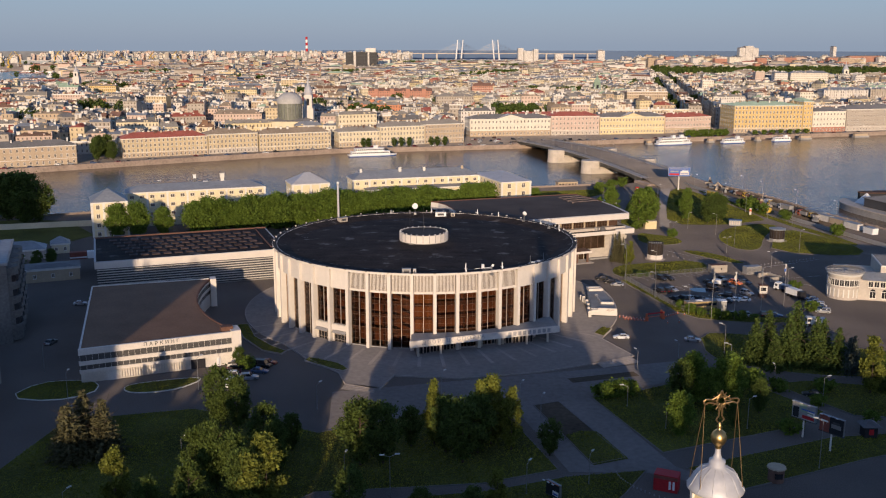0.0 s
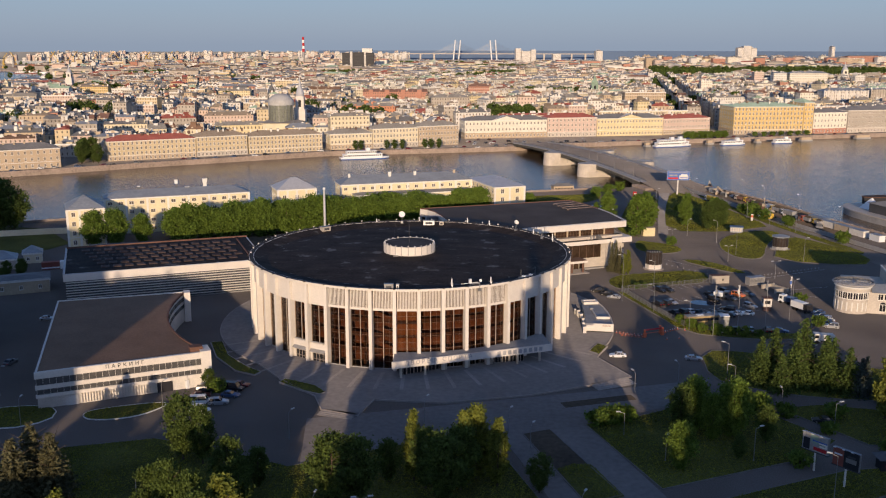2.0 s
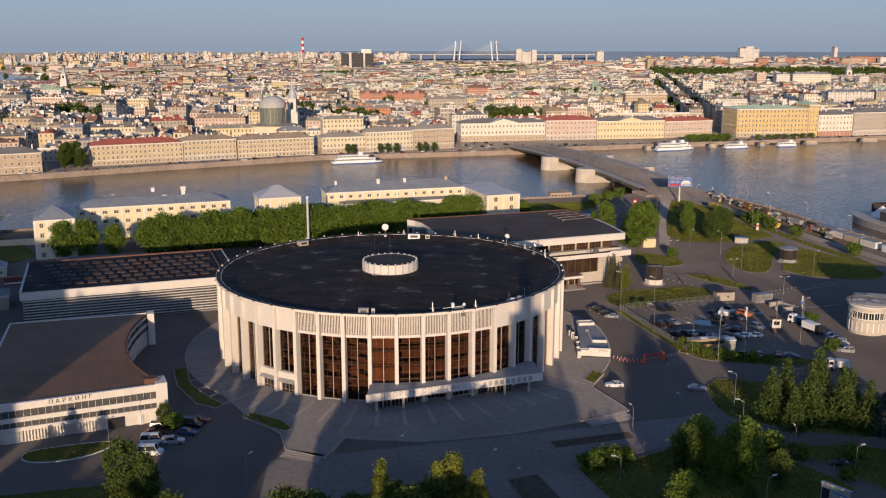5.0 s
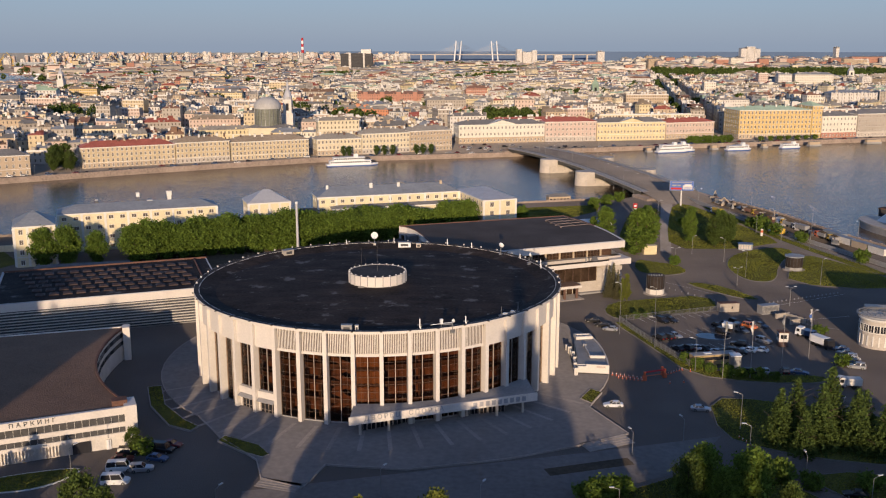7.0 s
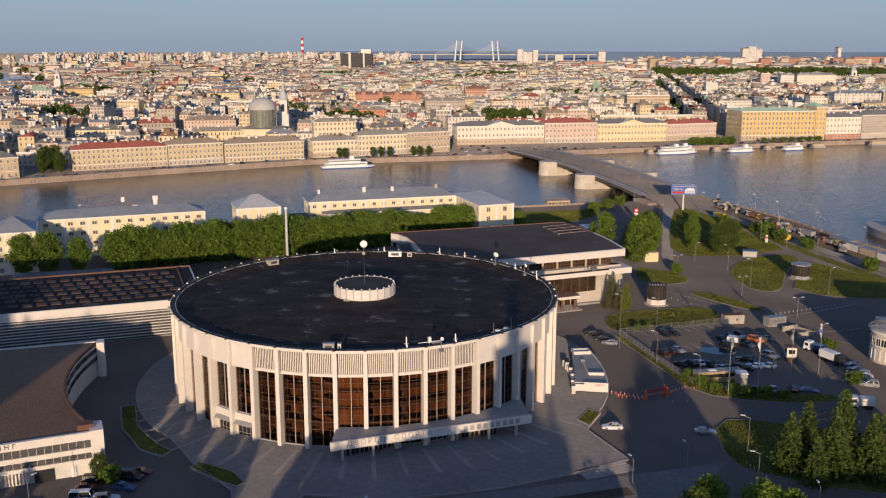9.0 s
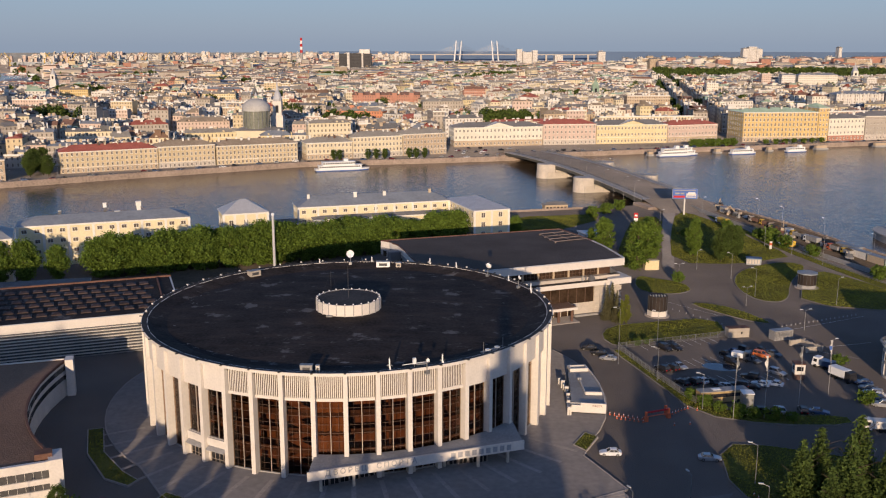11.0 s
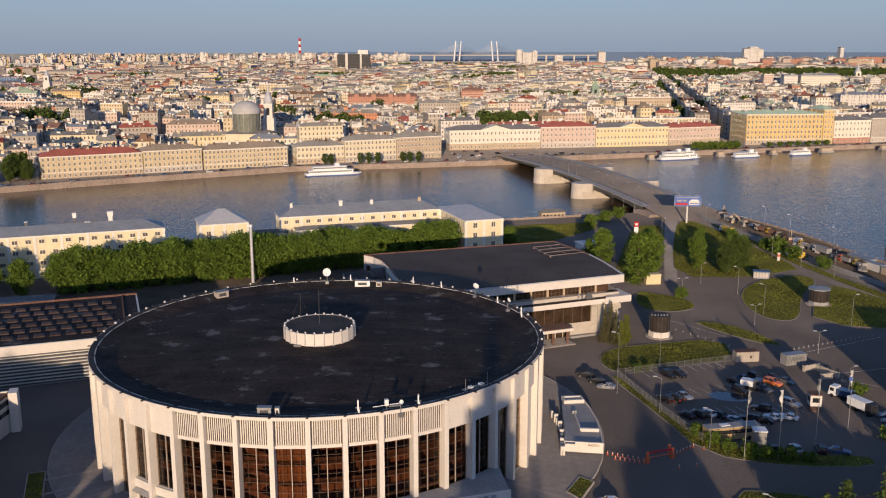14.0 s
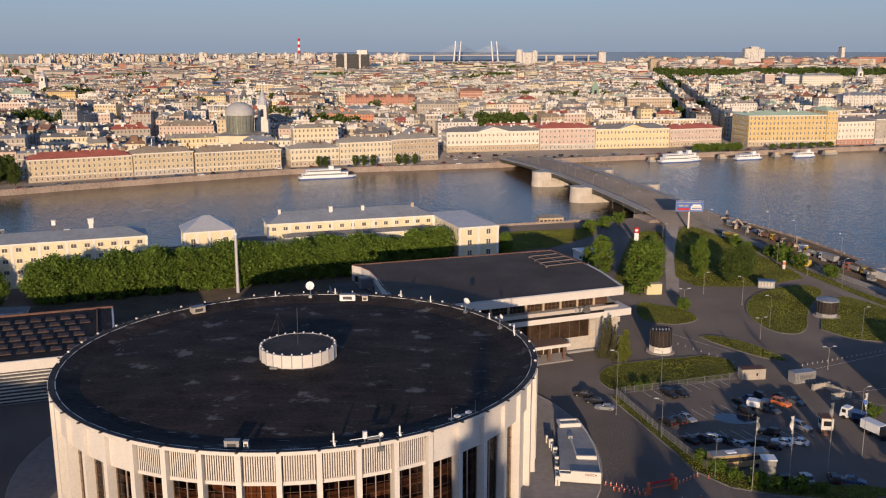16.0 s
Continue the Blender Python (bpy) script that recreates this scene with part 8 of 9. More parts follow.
# low concrete barrier between road and works
bar = Mesh(); bar.add([(0, -0.3, 0), (2.9, -0.3, 0), (2.9, 0.3, 0), (0, 0.3, 0), (0, -0.1, 1.7), (2.9, -0.1, 1.7), (2.9, 0.1, 1.7), (0, 0.1, 1.7)], [(0, 1, 5, 4), (1, 2, 6, 5), (2, 3, 7, 6), (3, 0, 4, 7), (4, 5, 6, 7)], CONCRETE)
bar_me = bar.data("barrier_block")
wallb = thing("road_barrier", pose(0, 0, 0.03), "row of tall grey hoarding panels along the riverside road", "barrier")
BL_ = [(146, 262), (150.4, 238), (157.5, 202), (165, 166), (171, 142), (176, 124.5), (188, 78)]
for p, q in zip(BL_, BL_[1:]):
    n = int(math.dist(p, q) / 3.0)
    for i in range(n):
        part("barrier_block", bar_me, wallb, m=pose(p[0] + (q[0] - p[0]) * i / n, p[1] + (q[1] - p[1]) * i / n, 0, 0, 0, math.degrees(math.atan2(q[1] - p[1], q[0] - p[0]))))


# ---- lamps, flags, signs ----
def street_lamp(x, y, h, turn, arms=1, reach=1.4):
    t = thing("street_lamp", pose(x, y, -0.02, 0, 0, turn), "slim grey street lamp with pale lamp head", "street lamp", "street lamps")
    g = Mesh(); g.cyl(0, 0, 0, h, 0.08, 0.05, 8, STEEL); g.cyl(0, 0, 0, 0.6, 0.14, 0.12, 8, STEEL); part("pole", g, t)
    for k in range(arms):
        s = 1 if k == 0 else -1
        g = Mesh(); g.tube((0, 0, h - 0.1), (s * reach, 0, h + 0.35), 0.045, 5, STEEL); part("arm", g, t)
        g = Mesh(); g.box(s * reach - 0.45, s * reach + 0.45, -0.17, 0.17, h + 0.28, h + 0.44, LAMPGLASS); part("lamp_head", g, t)
    return t


for x, y, h, a, n in ((67.1, 20.9, 15, 175, 1), (81.6, 40.9, 8.5, 175, 1), (74.6, 8.5, 8.5, 175, 1), (80.9, -10.1, 8.5, 175, 1), (123.3, 113.4, 9, 150, 1), (124.0, 88.6, 9.5, 170, 1), (117.7, 77.6, 6, 20, 2), (126.7, 51.6, 6, 10, 2), (146.6, 77.9, 9, 20, 1), (103.8, 109.9, 6, 10, 2), (77.8, -64, 8, 170, 1), (81.2, -47.2, 8, 160, 1), (120.5, 17, 8, 20, 1),
                      (100.1, -53.4, 9, 60, 1), (92.8, -84.7, 7, 20, 1), (71.7, -97.8, 7, 20, 1), (48.3, -85.3, 5, 180, 1), (-11.8, -123.9, 5.5, 80, 1), (-2.9, -129.4, 8, 10, 2), (79.8, -116.8, 10, 150, 1), (86.8, -70.2, 4.5, 90, 1), (55.4, -60.5, 5, 110, 1), (67.3, -53.9, 5, 110, 1), (54.2, -98, 5, 60, 1), (153.4, 169.3, 9, 20, 1), (164.3, 135.3, 10, 20, 1), (172.1, 236, 9, 200, 1), (114.6, 127.4, 7, 20, 1),
                      (-52, -76, 8, 60, 1), (-80, -84, 7, 90, 1), (-44, -118, 6, 60, 1), (-58, -140, 6, 60, 1), (-22, -88, 6, 60, 1), (6, -80, 6, 60, 1), (24, -84, 5, 60, 1), (28, -92, 5, 60, 1), (34, -124, 6, 60, 1), (22, -128, 6, 60, 1), (176, 214, 9, 200, 1), (184, 185, 9, 200, 1), (190, 150, 9, 200, 1), (146, 240, 9, 10, 1), (152, 205, 9, 10, 1), (158.5, 152, 9, 10, 1), (104, 160, 7, 10, 1), (120, 215, 7, 10, 1), (-94, -64, 7, 0, 1)):
    street_lamp(x, y, h, a, n)
for k in range(16):
    u = k / 15
    street_lamp(118 - 44 * u, 268 + 220 * u, 13, 10, 1, 2.0)
    if k % 2 == 0:
        street_lamp(140 - 42 * u, 276 + 224 * u, 13, 190, 1, 2.0)
for k in range(30):
    x = -290 + 23 * k
    street_lamp(x, quay_y(x) + 2.6, 7, 90, 1, 0.8)


def flag(x, y, h, cols, turn):
    t = thing("flagpole", pose(x, y, 0.0, 0, 0, turn), "pale flagpole with a narrow hanging banner", "flagpole", "flagpoles by the car park")
    g = Mesh(); g.cyl(0, 0, 0, h, 0.07, 0.04, 8, CONCRETE); part("pole", g, t)
    g = Mesh()
    n = 10
    rows = []
    for i in range(n + 1):
        z = h - 0.2 - 3.4 * i / n
        w = 0.62 - 0.2 * math.sin(i * 0.9) - 0.02 * i
        rows += [(0.05, 0.10 * math.sin(i * 1.3), z), (0.5 * w, 0.16 + 0.1 * math.sin(i * 0.8), z - 0.1), (w, 0.05 * math.sin(i), z - 0.15), (0.5 * w, -0.05, z - 0.1)]
    fs = [(4 * i + k, 4 * i + (k + 1) % 4, 4 * i + 4 + (k + 1) % 4, 4 * i + 4 + k) for i in range(n) for k in range(4)] + [(0, 1, 2, 3), (4 * n + 3, 4 * n + 2, 4 * n + 1, 4 * n)]
    g.add(rows, fs, cols[0])
    if len(cols) > 2:
        g.slot(cols[1])
        for i in range(len(g.k)):
            g.k[i] = 1 if 14 <= i < 26 else 0
    part("banner", g, t)


flag(86.2, -15.9, 15, (STEEL, STEEL), 10); flag(93.2, -15.4, 15, (WHITE_AGED, STEEL), 170); flag(104.2, -6.2, 14, (STEEL, STEEL), 170); flag(113.1, -0.9, 14, (WHITE_AGED, BLUEPAINT, WHITE_AGED), 170)


def billboard(x, y, z, w, h, turn, faces, label, pole=0.45, tilt=0):
    t = thing("billboard", pose(x, y, 0, 0, 0, turn), label, "billboard", "billboards")
    g = Mesh(); g.cyl(0, 0.3, 0, z + 0.3, pole, pole * 0.85, 12, WHITE_AGED); part("pole", g, t)
    g = Mesh(); g.box(-w / 2, w / 2, 0, 0.55, z, z + h, STEEL); g.box(-w / 2 - 0.15, w / 2 + 0.15, -0.05, 0.6, z - 0.15, z + 0.05, DARK_STEEL); part("frame", g, t)
    p = Mesh()
    for x0, x1, z0, z1, m in faces:
        p.box(-w / 2 + w * x0, -w / 2 + w * x1, -0.06 - 0.004 * len(p.f) / 6, 0.0, z + h * z0, z + h * z1, m)
    part("poster", p, t, "printed poster panel")
    g = Mesh()
    for k in range(3):
        xx = -w / 2 + w * (k + 0.5) / 3
        g.tube((xx, 0, z + h), (xx, -1.2, z + h + 0.5), 0.04, 4, STEEL); g.box(xx - 0.25, xx + 0.25, -1.35, -1.1, z + h + 0.4, z + h + 0.55, LAMPGLASS)
    part("lamp_arm", g, t)


billboard(137.6, 242, 8.0, 12.2, 5.0, -4, [(0.01, 0.99, 0.02, 0.98, BLUEPAINT), (0.05, 0.5, 0.12, 0.32, REDPAINT), (0.10, 0.28, 0.46, 0.62, CONCRETE), (0.32, 0.46, 0.46, 0.62, CONCRETE), (0.08, 0.92, 0.80, 0.88, CONCRETE), (0.55, 0.94, 0.15, 0.55, WHITE_AGED), (0.58, 0.92, 0.25, 0.33, BLUEPAINT), (0.62, 0.9, 0.55, 0.66, WHITEPAINT)], "large roadside billboard with blue and white poster")
# poster colours kept mid and grey: the shade on both boards is painted in
billboard(81.85, -101.9, 4.0, 5.4, 3.5, -52, [(0.01, 0.99, 0.02, 0.98, CONCRETE), (0.05, 0.3, 0.05, 0.7, BLACKPAINT), (0.32, 0.62, 0.5, 0.95, TIN_GREEN), (0.66, 0.97, 0.35, 0.6, WHITE_AGED), (0.45, 0.95, 0.1, 0.3, REDPAINT), (0.4, 0.95, 0.6, 0.68, BLUEPAINT), (0.4, 0.9, 0.45, 0.52, TIN_GREEN)], "white printed billboard beside the park road", 0.2)
billboard(84.8, -109.0, 4.0, 5.2, 3.5, -52, [(0.01, 0.42, 0.02, 0.98, TIN_RED), (0.42, 0.99, 0.02, 0.98, BLACKPAINT), (0.06, 0.36, 0.6, 0.7, WHITEPAINT), (0.5, 0.9, 0.35, 0.6, STEEL), (0.55, 0.85, 0.62, 0.75, DARK_STEEL)], "red and dark printed billboard beside the park road", 0.2)
billboard(26.6, -129.8, 0.6, 3.4, 2.6, -52, [(0.01, 0.99, 0.02, 0.98, BLACKPAINT), (0.5, 0.95, 0.1, 0.45, WHITEPAINT), (0.05, 0.95, 0.94, 1.0, ORANGE), (0.55, 0.9, 0.15, 0.3, BLUEPAINT)], "low dark advertising stand on the pavement", 0.12)
g = Mesh(); g.cyl(0, 0, 0, 0.3, 0.9, 0.9, 8, CONCRETE); g.box(-0.9, 0.9, -0.35, 0.35, 0.3, 6.0, WHITEPAINT); g.box(-0.92, 0.92, -0.37, 0.37, 3.6, 6.0, REDPAINT); g.box(-0.6, 0.6, -0.39, 0.39, 4.4, 5.2, WHITEPAINT)
solid("advertising_pylon", g, "red and white advertising pylon by the bridge", "sign", pose(108.5, 214, 0))
g = Mesh(); g.box(-0.5, 0.5, -0.2, 0.2, 0, 3.2, WHITE_AGED); g.box(-0.52, 0.52, -0.22, 0.22, 1.6, 2.6, ORANGE)
solid("sign_stele", g, "small orange and white sign stele on the verge", "sign", pose(153.8, 163, 0.1))


# ---- kiosks, ticket office, cafe ----
def drum_kiosk(x, y, r, base_m, base_h, dark_h, roof, label, n=8):
    t = thing("ticket_pavilion", pose(x, y, 0), label, "kiosk")
    g = Mesh(); g.cyl(0, 0, 0, 0.25, r * 1.25, r * 1.25, n * 2, PAVING_PALE); part("plinth", g, t)
    g = Mesh(); g.lathe([(r, 0.2), (r, base_h), (r * 0.93, base_h)], n, base_m); part("base", g, t)
    g = Mesh(); g.lathe([(r * 0.94, base_h), (r * 0.94, base_h + dark_h)], n * 2, SLAT)
    screen = part("screen", g, t, "dark brown slatted screen")
    g = Mesh(); g.box(-0.06, 0.06, -0.05, 0.05, base_h, base_h + dark_h, DARK_STEEL); slat_me = g.data("slat")
    for k in range(n * 2):
        a = 360 * k / (n * 2)
        part("slat", slat_me, screen, m=pose(r * 0.95 * math.cos(radians(a)), r * 0.95 * math.sin(radians(a)), 0, 0, 0, a))
    g = Mesh(); top = base_h + dark_h
    if roof:
        g.lathe([(r * 1.12, top), (r * 1.12, top + 0.35), (0.05, top + 0.9)], n, TIN)
    else:
        g.lathe([(r * 0.94, top), (r * 0.8, top - 0.4), (0.05, top - 0.4)], n * 2, BLACKPAINT)
        for k in range(6):
            g.box(-r * 0.8 + 0.28 * r * k, -r * 0.7 + 0.28 * r * k, -0.5, 0.5, top - 0.4, top + 0.1, STEEL)
    part("roof", g, t)
    return t


drum_kiosk(86.9, 66.2, 3.1, WHITE, 1.9, 4.6, False, "round dark kiosk on a white octagonal base")
drum_kiosk(145.5, 100.8, 3.2, CONCRETE, 1.3, 3.8, True, "round dark pavilion with grey octagonal roof")


def ticket_office():
    t = thing("ticket_office", pose(0, 0, 0), "low white ticket office with curved side and grey flat roof", "kiosk")
    curve = [(58.2, -14.4), (58.75, -7.4), (58.8, -0.5), (58.3, 5.5), (57.5, 10.8)]
    plan = ccw([(50.6, -13.6), *curve, (52.8, 10.2), (52.2, 6.0), (51.8, -0.6), (51.2, -7.5)])
    g = Mesh(); g.prism([(x, y + (1.4 if y < -13 else 0)) for x, y in plan], 0, 2.4, WHITE_AGED, CONCRETE); part("wall", g, t)
    g = Mesh()
    for p, q in zip(curve, curve[1:]):
        g.box(-0.02, math.dist(p, q) + 0.02, -0.05, 0.16, 2.3, 2.75, WHITE, math.atan2(q[1] - p[1], q[0] - p[0]), p)
    part("parapet", g, t, "thin white parapet along the curve")
    m, d = along((50.6, -13.6), (58.2, -14.6))
    g = Mesh(); g.box(2.0, d, -0.1, 0.25, 0.75, 3.0, WHITE); g.box(0, 2.0, -0.02, 0.3, 0.75, 2.4, WHITE_AGED); part("fascia", g, t, "broad white front board", m=m)
    g = Mesh(); g.box(0.2, d - 0.3, 0.7, 0.8, 0.05, 1.6, DARK_GLASS); part("counter_window", g, t, m=m)
    lettering("КАССА", 0.62, m @ pose(4.6, -0.12, 2.1, 90), TIN_RED, t, spacing=1.1)
    # the raised rear skylight frame and the beams of the open roof well
    m, d = along((52.9, 8.0), (57.5, 8.6))
    for y0, y1, x0, x1 in ((0, 0.5, 0, d), (2.4, 2.9, 0, d), (0.5, 2.4, 0, 0.4), (0.5, 2.4, d - 0.4, d)):
        g = Mesh(); g.box(x0, x1, y0, y1, 2.4, 3.2, WHITE); part("roof_beam", g, t, m=m)
    m, d = along((54.7, -7.2), (58.4, -7.4)); g = Mesh(); g.box(-0.1, d, -0.25, 0.25, 2.4, 3.1, WHITE); part("roof_beam", g, t, m=m)
    m, d = along((54.6, -7.0), (54.4, 3.8)); g = Mesh(); g.box(0, d, -0.12, 0.12, 2.4, 2.9, WHITE); g.box(d * 0.86, d * 0.94, -0.5, 0.4, 2.4, 3.0, CONCRETE); part("roof_rib", g, t, m=m)
    # turnstile bays on the arena side
    outer = [(49.7, 6.6), (50.5, 2.4), (50.9, -1.6), (50.8, -6.0), (50.3, -10.5), (50.0, -14.6)]
    for k, (p, q) in enumerate(zip(outer, outer[1:])):
        m, d = along(p, q)
        g = Mesh(); g.box(0, d, -0.06, 0.1, 0.1, 1.5, CONCRETE); g.box(d - 0.5, d, -0.4, 0.5, 0.1, 2.2, WHITE); g.box(d * 0.3, d * 0.4, -0.3, 0.2, 0.1, 1.9, WHITE_AGED)
        part("turnstile_bay", g, t, m=m)
    return t


ticket_office()


def cafe():
    t = thing("cafe", pose(139.4, 9.5, 0, 0, 0, -14), "cream two-storey cafe with a round corner turret and arched windows", "cafe")
    g = Mesh(); g.box(-4, 40, -1.5, 20, 0, 6.8, STONE); g.box(8, 40, 3, 20, 6.8, 10.4, STONE); part("wall", g, t)
    g = Mesh(); g.cyl(-3, 1.5, 0, 8.2, 5.1, 5.1, 28, STONE); part("turret", g, t, "round corner turret")
    g = Mesh(); g.lathe([(5.3, 7.7), (5.6, 8.1), (5.4, 8.4), (0.1, 8.5)], 28, TRIM, (-3, 1.5)); part("turret_cornice", g, t)
    g = Mesh()
    for k in range(18):
        a = 2 * math.pi * k / 18
        g.tube((-3 + 0.6 * math.cos(a), 1.5 + 0.6 * math.sin(a), 9.4), (-3 + 5.9 * math.cos(a), 1.5 + 5.9 * math.sin(a), 9.1), 0.07, 4, STEEL)
        g.tube((-3 + 5.2 * math.cos(a), 1.5 + 5.2 * math.sin(a), 8.4), (-3 + 5.2 * math.cos(a), 1.5 + 5.2 * math.sin(a), 9.2), 0.06, 4, STEEL)
    for r in (2.0, 3.4, 4.8, 5.8):
        g.lathe([(r - 0.1, 9.05), (r + 0.12, 9.15), (r - 0.1, 9.3)], 28, CONCRETE, (-3, 1.5))
    g.lathe([(5.8, 8.7), (6.1, 8.8), (6.1, 9.2), (5.8, 9.25)], 28, CONCRETE, (-3, 1.5))
    part("roof_pergola", g, t, "round steel pergola")
    for k in range(13):
        a = math.radians(152 + 17 * k)
        part("turret_window", window_data(1.25, 1.9), t, m=pose(-3 + 5.15 * math.cos(a), 1.5 + 5.15 * math.sin(a), 4.7, 0, 0, math.degrees(a) + 90))
        g = Mesh(); g.box(-0.2, 0.2, -0.12, 0.05, 0.8, 3.6, TRIM); part("turret_rib", g, t, m=pose(-3 + 5.15 * math.cos(a + 0.15), 1.5 + 5.15 * math.sin(a + 0.15), 0, 0, 0, math.degrees(a + 0.15) + 90))
    for k in range(10):
        part("arched_window", window_data(1.7, 2.0, arched=True), t, m=pose(5.4 + 3.6 * k, -1.55, 0.9))
        for j in range(2):
            part("upper_window", window_data(1.35, 1.7), t, m=pose(4.6 + 3.6 * k + 1.8 * j, -1.55, 4.5))
    g = Mesh(); g.add([(2, -2.2, 6.7), (40.4, -2.2, 6.7), (40.4, 3.2, 8.4), (2, 3.2, 8.4)], [(0, 1, 2, 3)], TIN); g.box(8, 40.4, 2.6, 20.4, 10.4, 10.8, TRIM); g.box(8.4, 40, 3, 20, 10.8, 10.86, TIN_DARK); part("roof", g, t, "grey sloping roof")
    return t


cafe()
def container(x, y, turn, body_m, rib_m, roof_m, label, door=None):
    t = thing("storage_container", pose(x, y, 0, 0, 0, turn), label, "container")
    g = Mesh(); g.box(-3.1, 3.1, -1.3, 1.3, 0.0, 2.7, body_m); part("body", g, t)
    g = Mesh(); g.box(-3.12, 3.12, -1.32, 1.32, 2.7, 2.78, roof_m); part("roof", g, t)
    g = Mesh(); g.box(-0.08, 0.08, -1.36, -1.3, 0.2, 2.6, rib_m); rib = g.data("rib")
    for k in range(14):
        part("rib", rib, t, m=pose(-2.92 + 0.45 * k, 0, 0))
    if door:
        g = Mesh(); g.box(door[0], door[1], -1.4, -1.3, door[2], door[3], door[4]); part("hatch", g, t)


container(105.2, 45.4, 8, GREIGE, GREIGE, RUST, "rusty grey storage container by the fence", (0.6, 1.0, 1.0, 1.7, BLACKPAINT))
container(117, 43.2, 18, CONCRETE, TIN_DARK, TIN, "grey storage container on the asphalt", (-1.5, 2.2, 1.2, 2.0, STEEL))
for x, y, w, a in ((119.8, 37.6, 5.0, 22), (121.2, 31.0, 3.2, 20), (122.4, 35.0, 7.0, -62)):
    g = Mesh(); g.box(-w / 2, w / 2, -0.08, 0.08, 0, 1.6, GREIGE)
    for k in range(5):
        g.box(-w / 2 + w * k / 4 - 0.07, -w / 2 + w * k / 4 + 0.07, 0.08, 0.7, 0, 1.6, GREIGE)
    solid("hoarding", g, "weathered plywood hoarding panel", "hoarding", pose(x, y, 0, 0, 0, a), "hoardings")
t = thing("watch_booth", pose(110.2, 10.8, 0, 0, 0, -6), "white guard booth raised on a trailer frame", "booth")
g = Mesh(); g.box(-1.2, 1.2, -1.2, 1.2, 0.0, 1.4, TIN_BRICK); part("base", g, t)
g = Mesh(); g.box(-1.25, 1.25, -1.25, 1.25, 1.4, 4.0, WHITE_AGED); g.box(-1.4, 1.4, -1.4, 1.4, 4.0, 4.2, RUST); part("cabin", g, t)
g = Mesh(); g.box(-0.8, 0.8, -1.29, -1.2, 2.3, 3.4, DARK_GLASS); g.box(-1.29, -1.2, -0.8, 0.8, 2.3, 3.4, DARK_GLASS); part("cabin_window", g, t)
t = thing("coach", pose(86.6, -5.4, 0, 0, 0, 12), "old beige coach parked by the fence", "coach")
g = Mesh(); g.box(-6, 6, -1.25, 1.25, 0.5, 3.1, BEIGE_TARP); part("body", g, t)
g = Mesh(); g.box(-5.4, 5.7, -1.3, 1.3, 1.75, 2.6, DARK_GLASS); part("window_band", g, t)
g = Mesh(); g.box(-6.05, 6.05, -1.3, 1.3, 3.1, 3.25, CONCRETE); g.box(-2.6, -0.6, -0.6, 0.6, 3.25, 3.4, WHITEPAINT); part("roof", g, t)
for x in (-3.6, 3.6):
    for s in (-1, 1):
        part("wheel", wheel_me, t, m=pose(x, s * 1.15, 0.48, 90, 0, 0) @ Matrix.Diagonal((1.4, 1.4, 1.4, 1)))
t = thing("glass_booth", pose(90.2, -12.2, 0, 0, 0, -4), "tall glazed white booth by the car park", "booth")
g = Mesh(); g.box(-1.3, 1.3, -1.3, 1.3, 0, 1.0, WHITE_AGED); g.box(-1.35, 1.35, -1.35, 1.35, 5.0, 5.2, WHITEPAINT); part("body", g, t)
g = Mesh(); g.box(-1.22, 1.22, -1.22, 1.22, 1.0, 5.0, STEEL); part("glazing", g, t)
g = Mesh(); g.box(-2.6, 2.6, -1.5, 1.5, 0, 3.4, YELLOW); g.box(-2.7, 2.7, -1.6, 1.6, 3.4, 3.6, CREAM)
solid("yellow_kiosk", g, "plain yellow kiosk under the poplars", "kiosk", pose(97.6, 127.5, 0, 0, 0, 6))
g = Mesh(); g.box(-2.7, 2.7, -1.5, 1.5, 0, 2.4, TIN); g.box(-2.9, 2.9, -1.7, 1.7, 2.4, 2.65, SEA)
for k in range(5):
    g.box(-2.6 + 1.0 * k, -1.9 + 1.0 * k, -1.55, -1.5, 0.5, 2.1, STONE)
solid("white_kiosk", g, "small grey kiosk with blue roof by the parking lane", "kiosk", pose(138.4, 136.0, 0, 0, 0, -14))
g = Mesh(); g.cyl(0, 0, 0, 2.7, 1.5, 1.5, 14, TIN_BRICK); g.cyl(0, 0, 2.7, 2.95, 1.8, 1.7, 14, TAN); g.box(-0.7, 0.7, -1.6, -1.2, 1.0, 2.0, DARK_GLASS)
solid("round_kiosk", g, "round tan street kiosk on the roadside lawn", "kiosk", pose(69.6, -122.0, 0))
g = Mesh(); g.box(-2.2, 2.2, -1.4, 1.4, 0, 3.2, REDPAINT); g.box(-2.2, 2.2, -1.45, -1.4, 2.4, 3.0, TIN_RED); g.box(0.6, 1.0, -1.46, -1.4, 0.6, 2.2, WHITEPAINT); g.box(1.3, 1.7, -1.46, -1.4, 0.6, 2.2, WHITEPAINT); g.box(2.2, 2.24, -1, 1, 0.5, 2.6, REDPAINT)
solid("red_kiosk", g, "bright red street kiosk on the pavement", "kiosk", pose(48.2, -125.5, 0, 0, 0, -24))
g = Mesh(); g.box(-1.3, 1.3, -1.3, 1.3, 0, 2.6, BLACKPAINT); g.hip(-2, 2, -2, 2, 2.6, 1.2, TIN_DARK); g.box(-0.5, 0.5, -1.35, -1.3, 0.8, 2.0, REDPAINT)
solid("dark_kiosk", g, "dark street kiosk with wide hipped roof", "kiosk", pose(96.2, -101, 0))

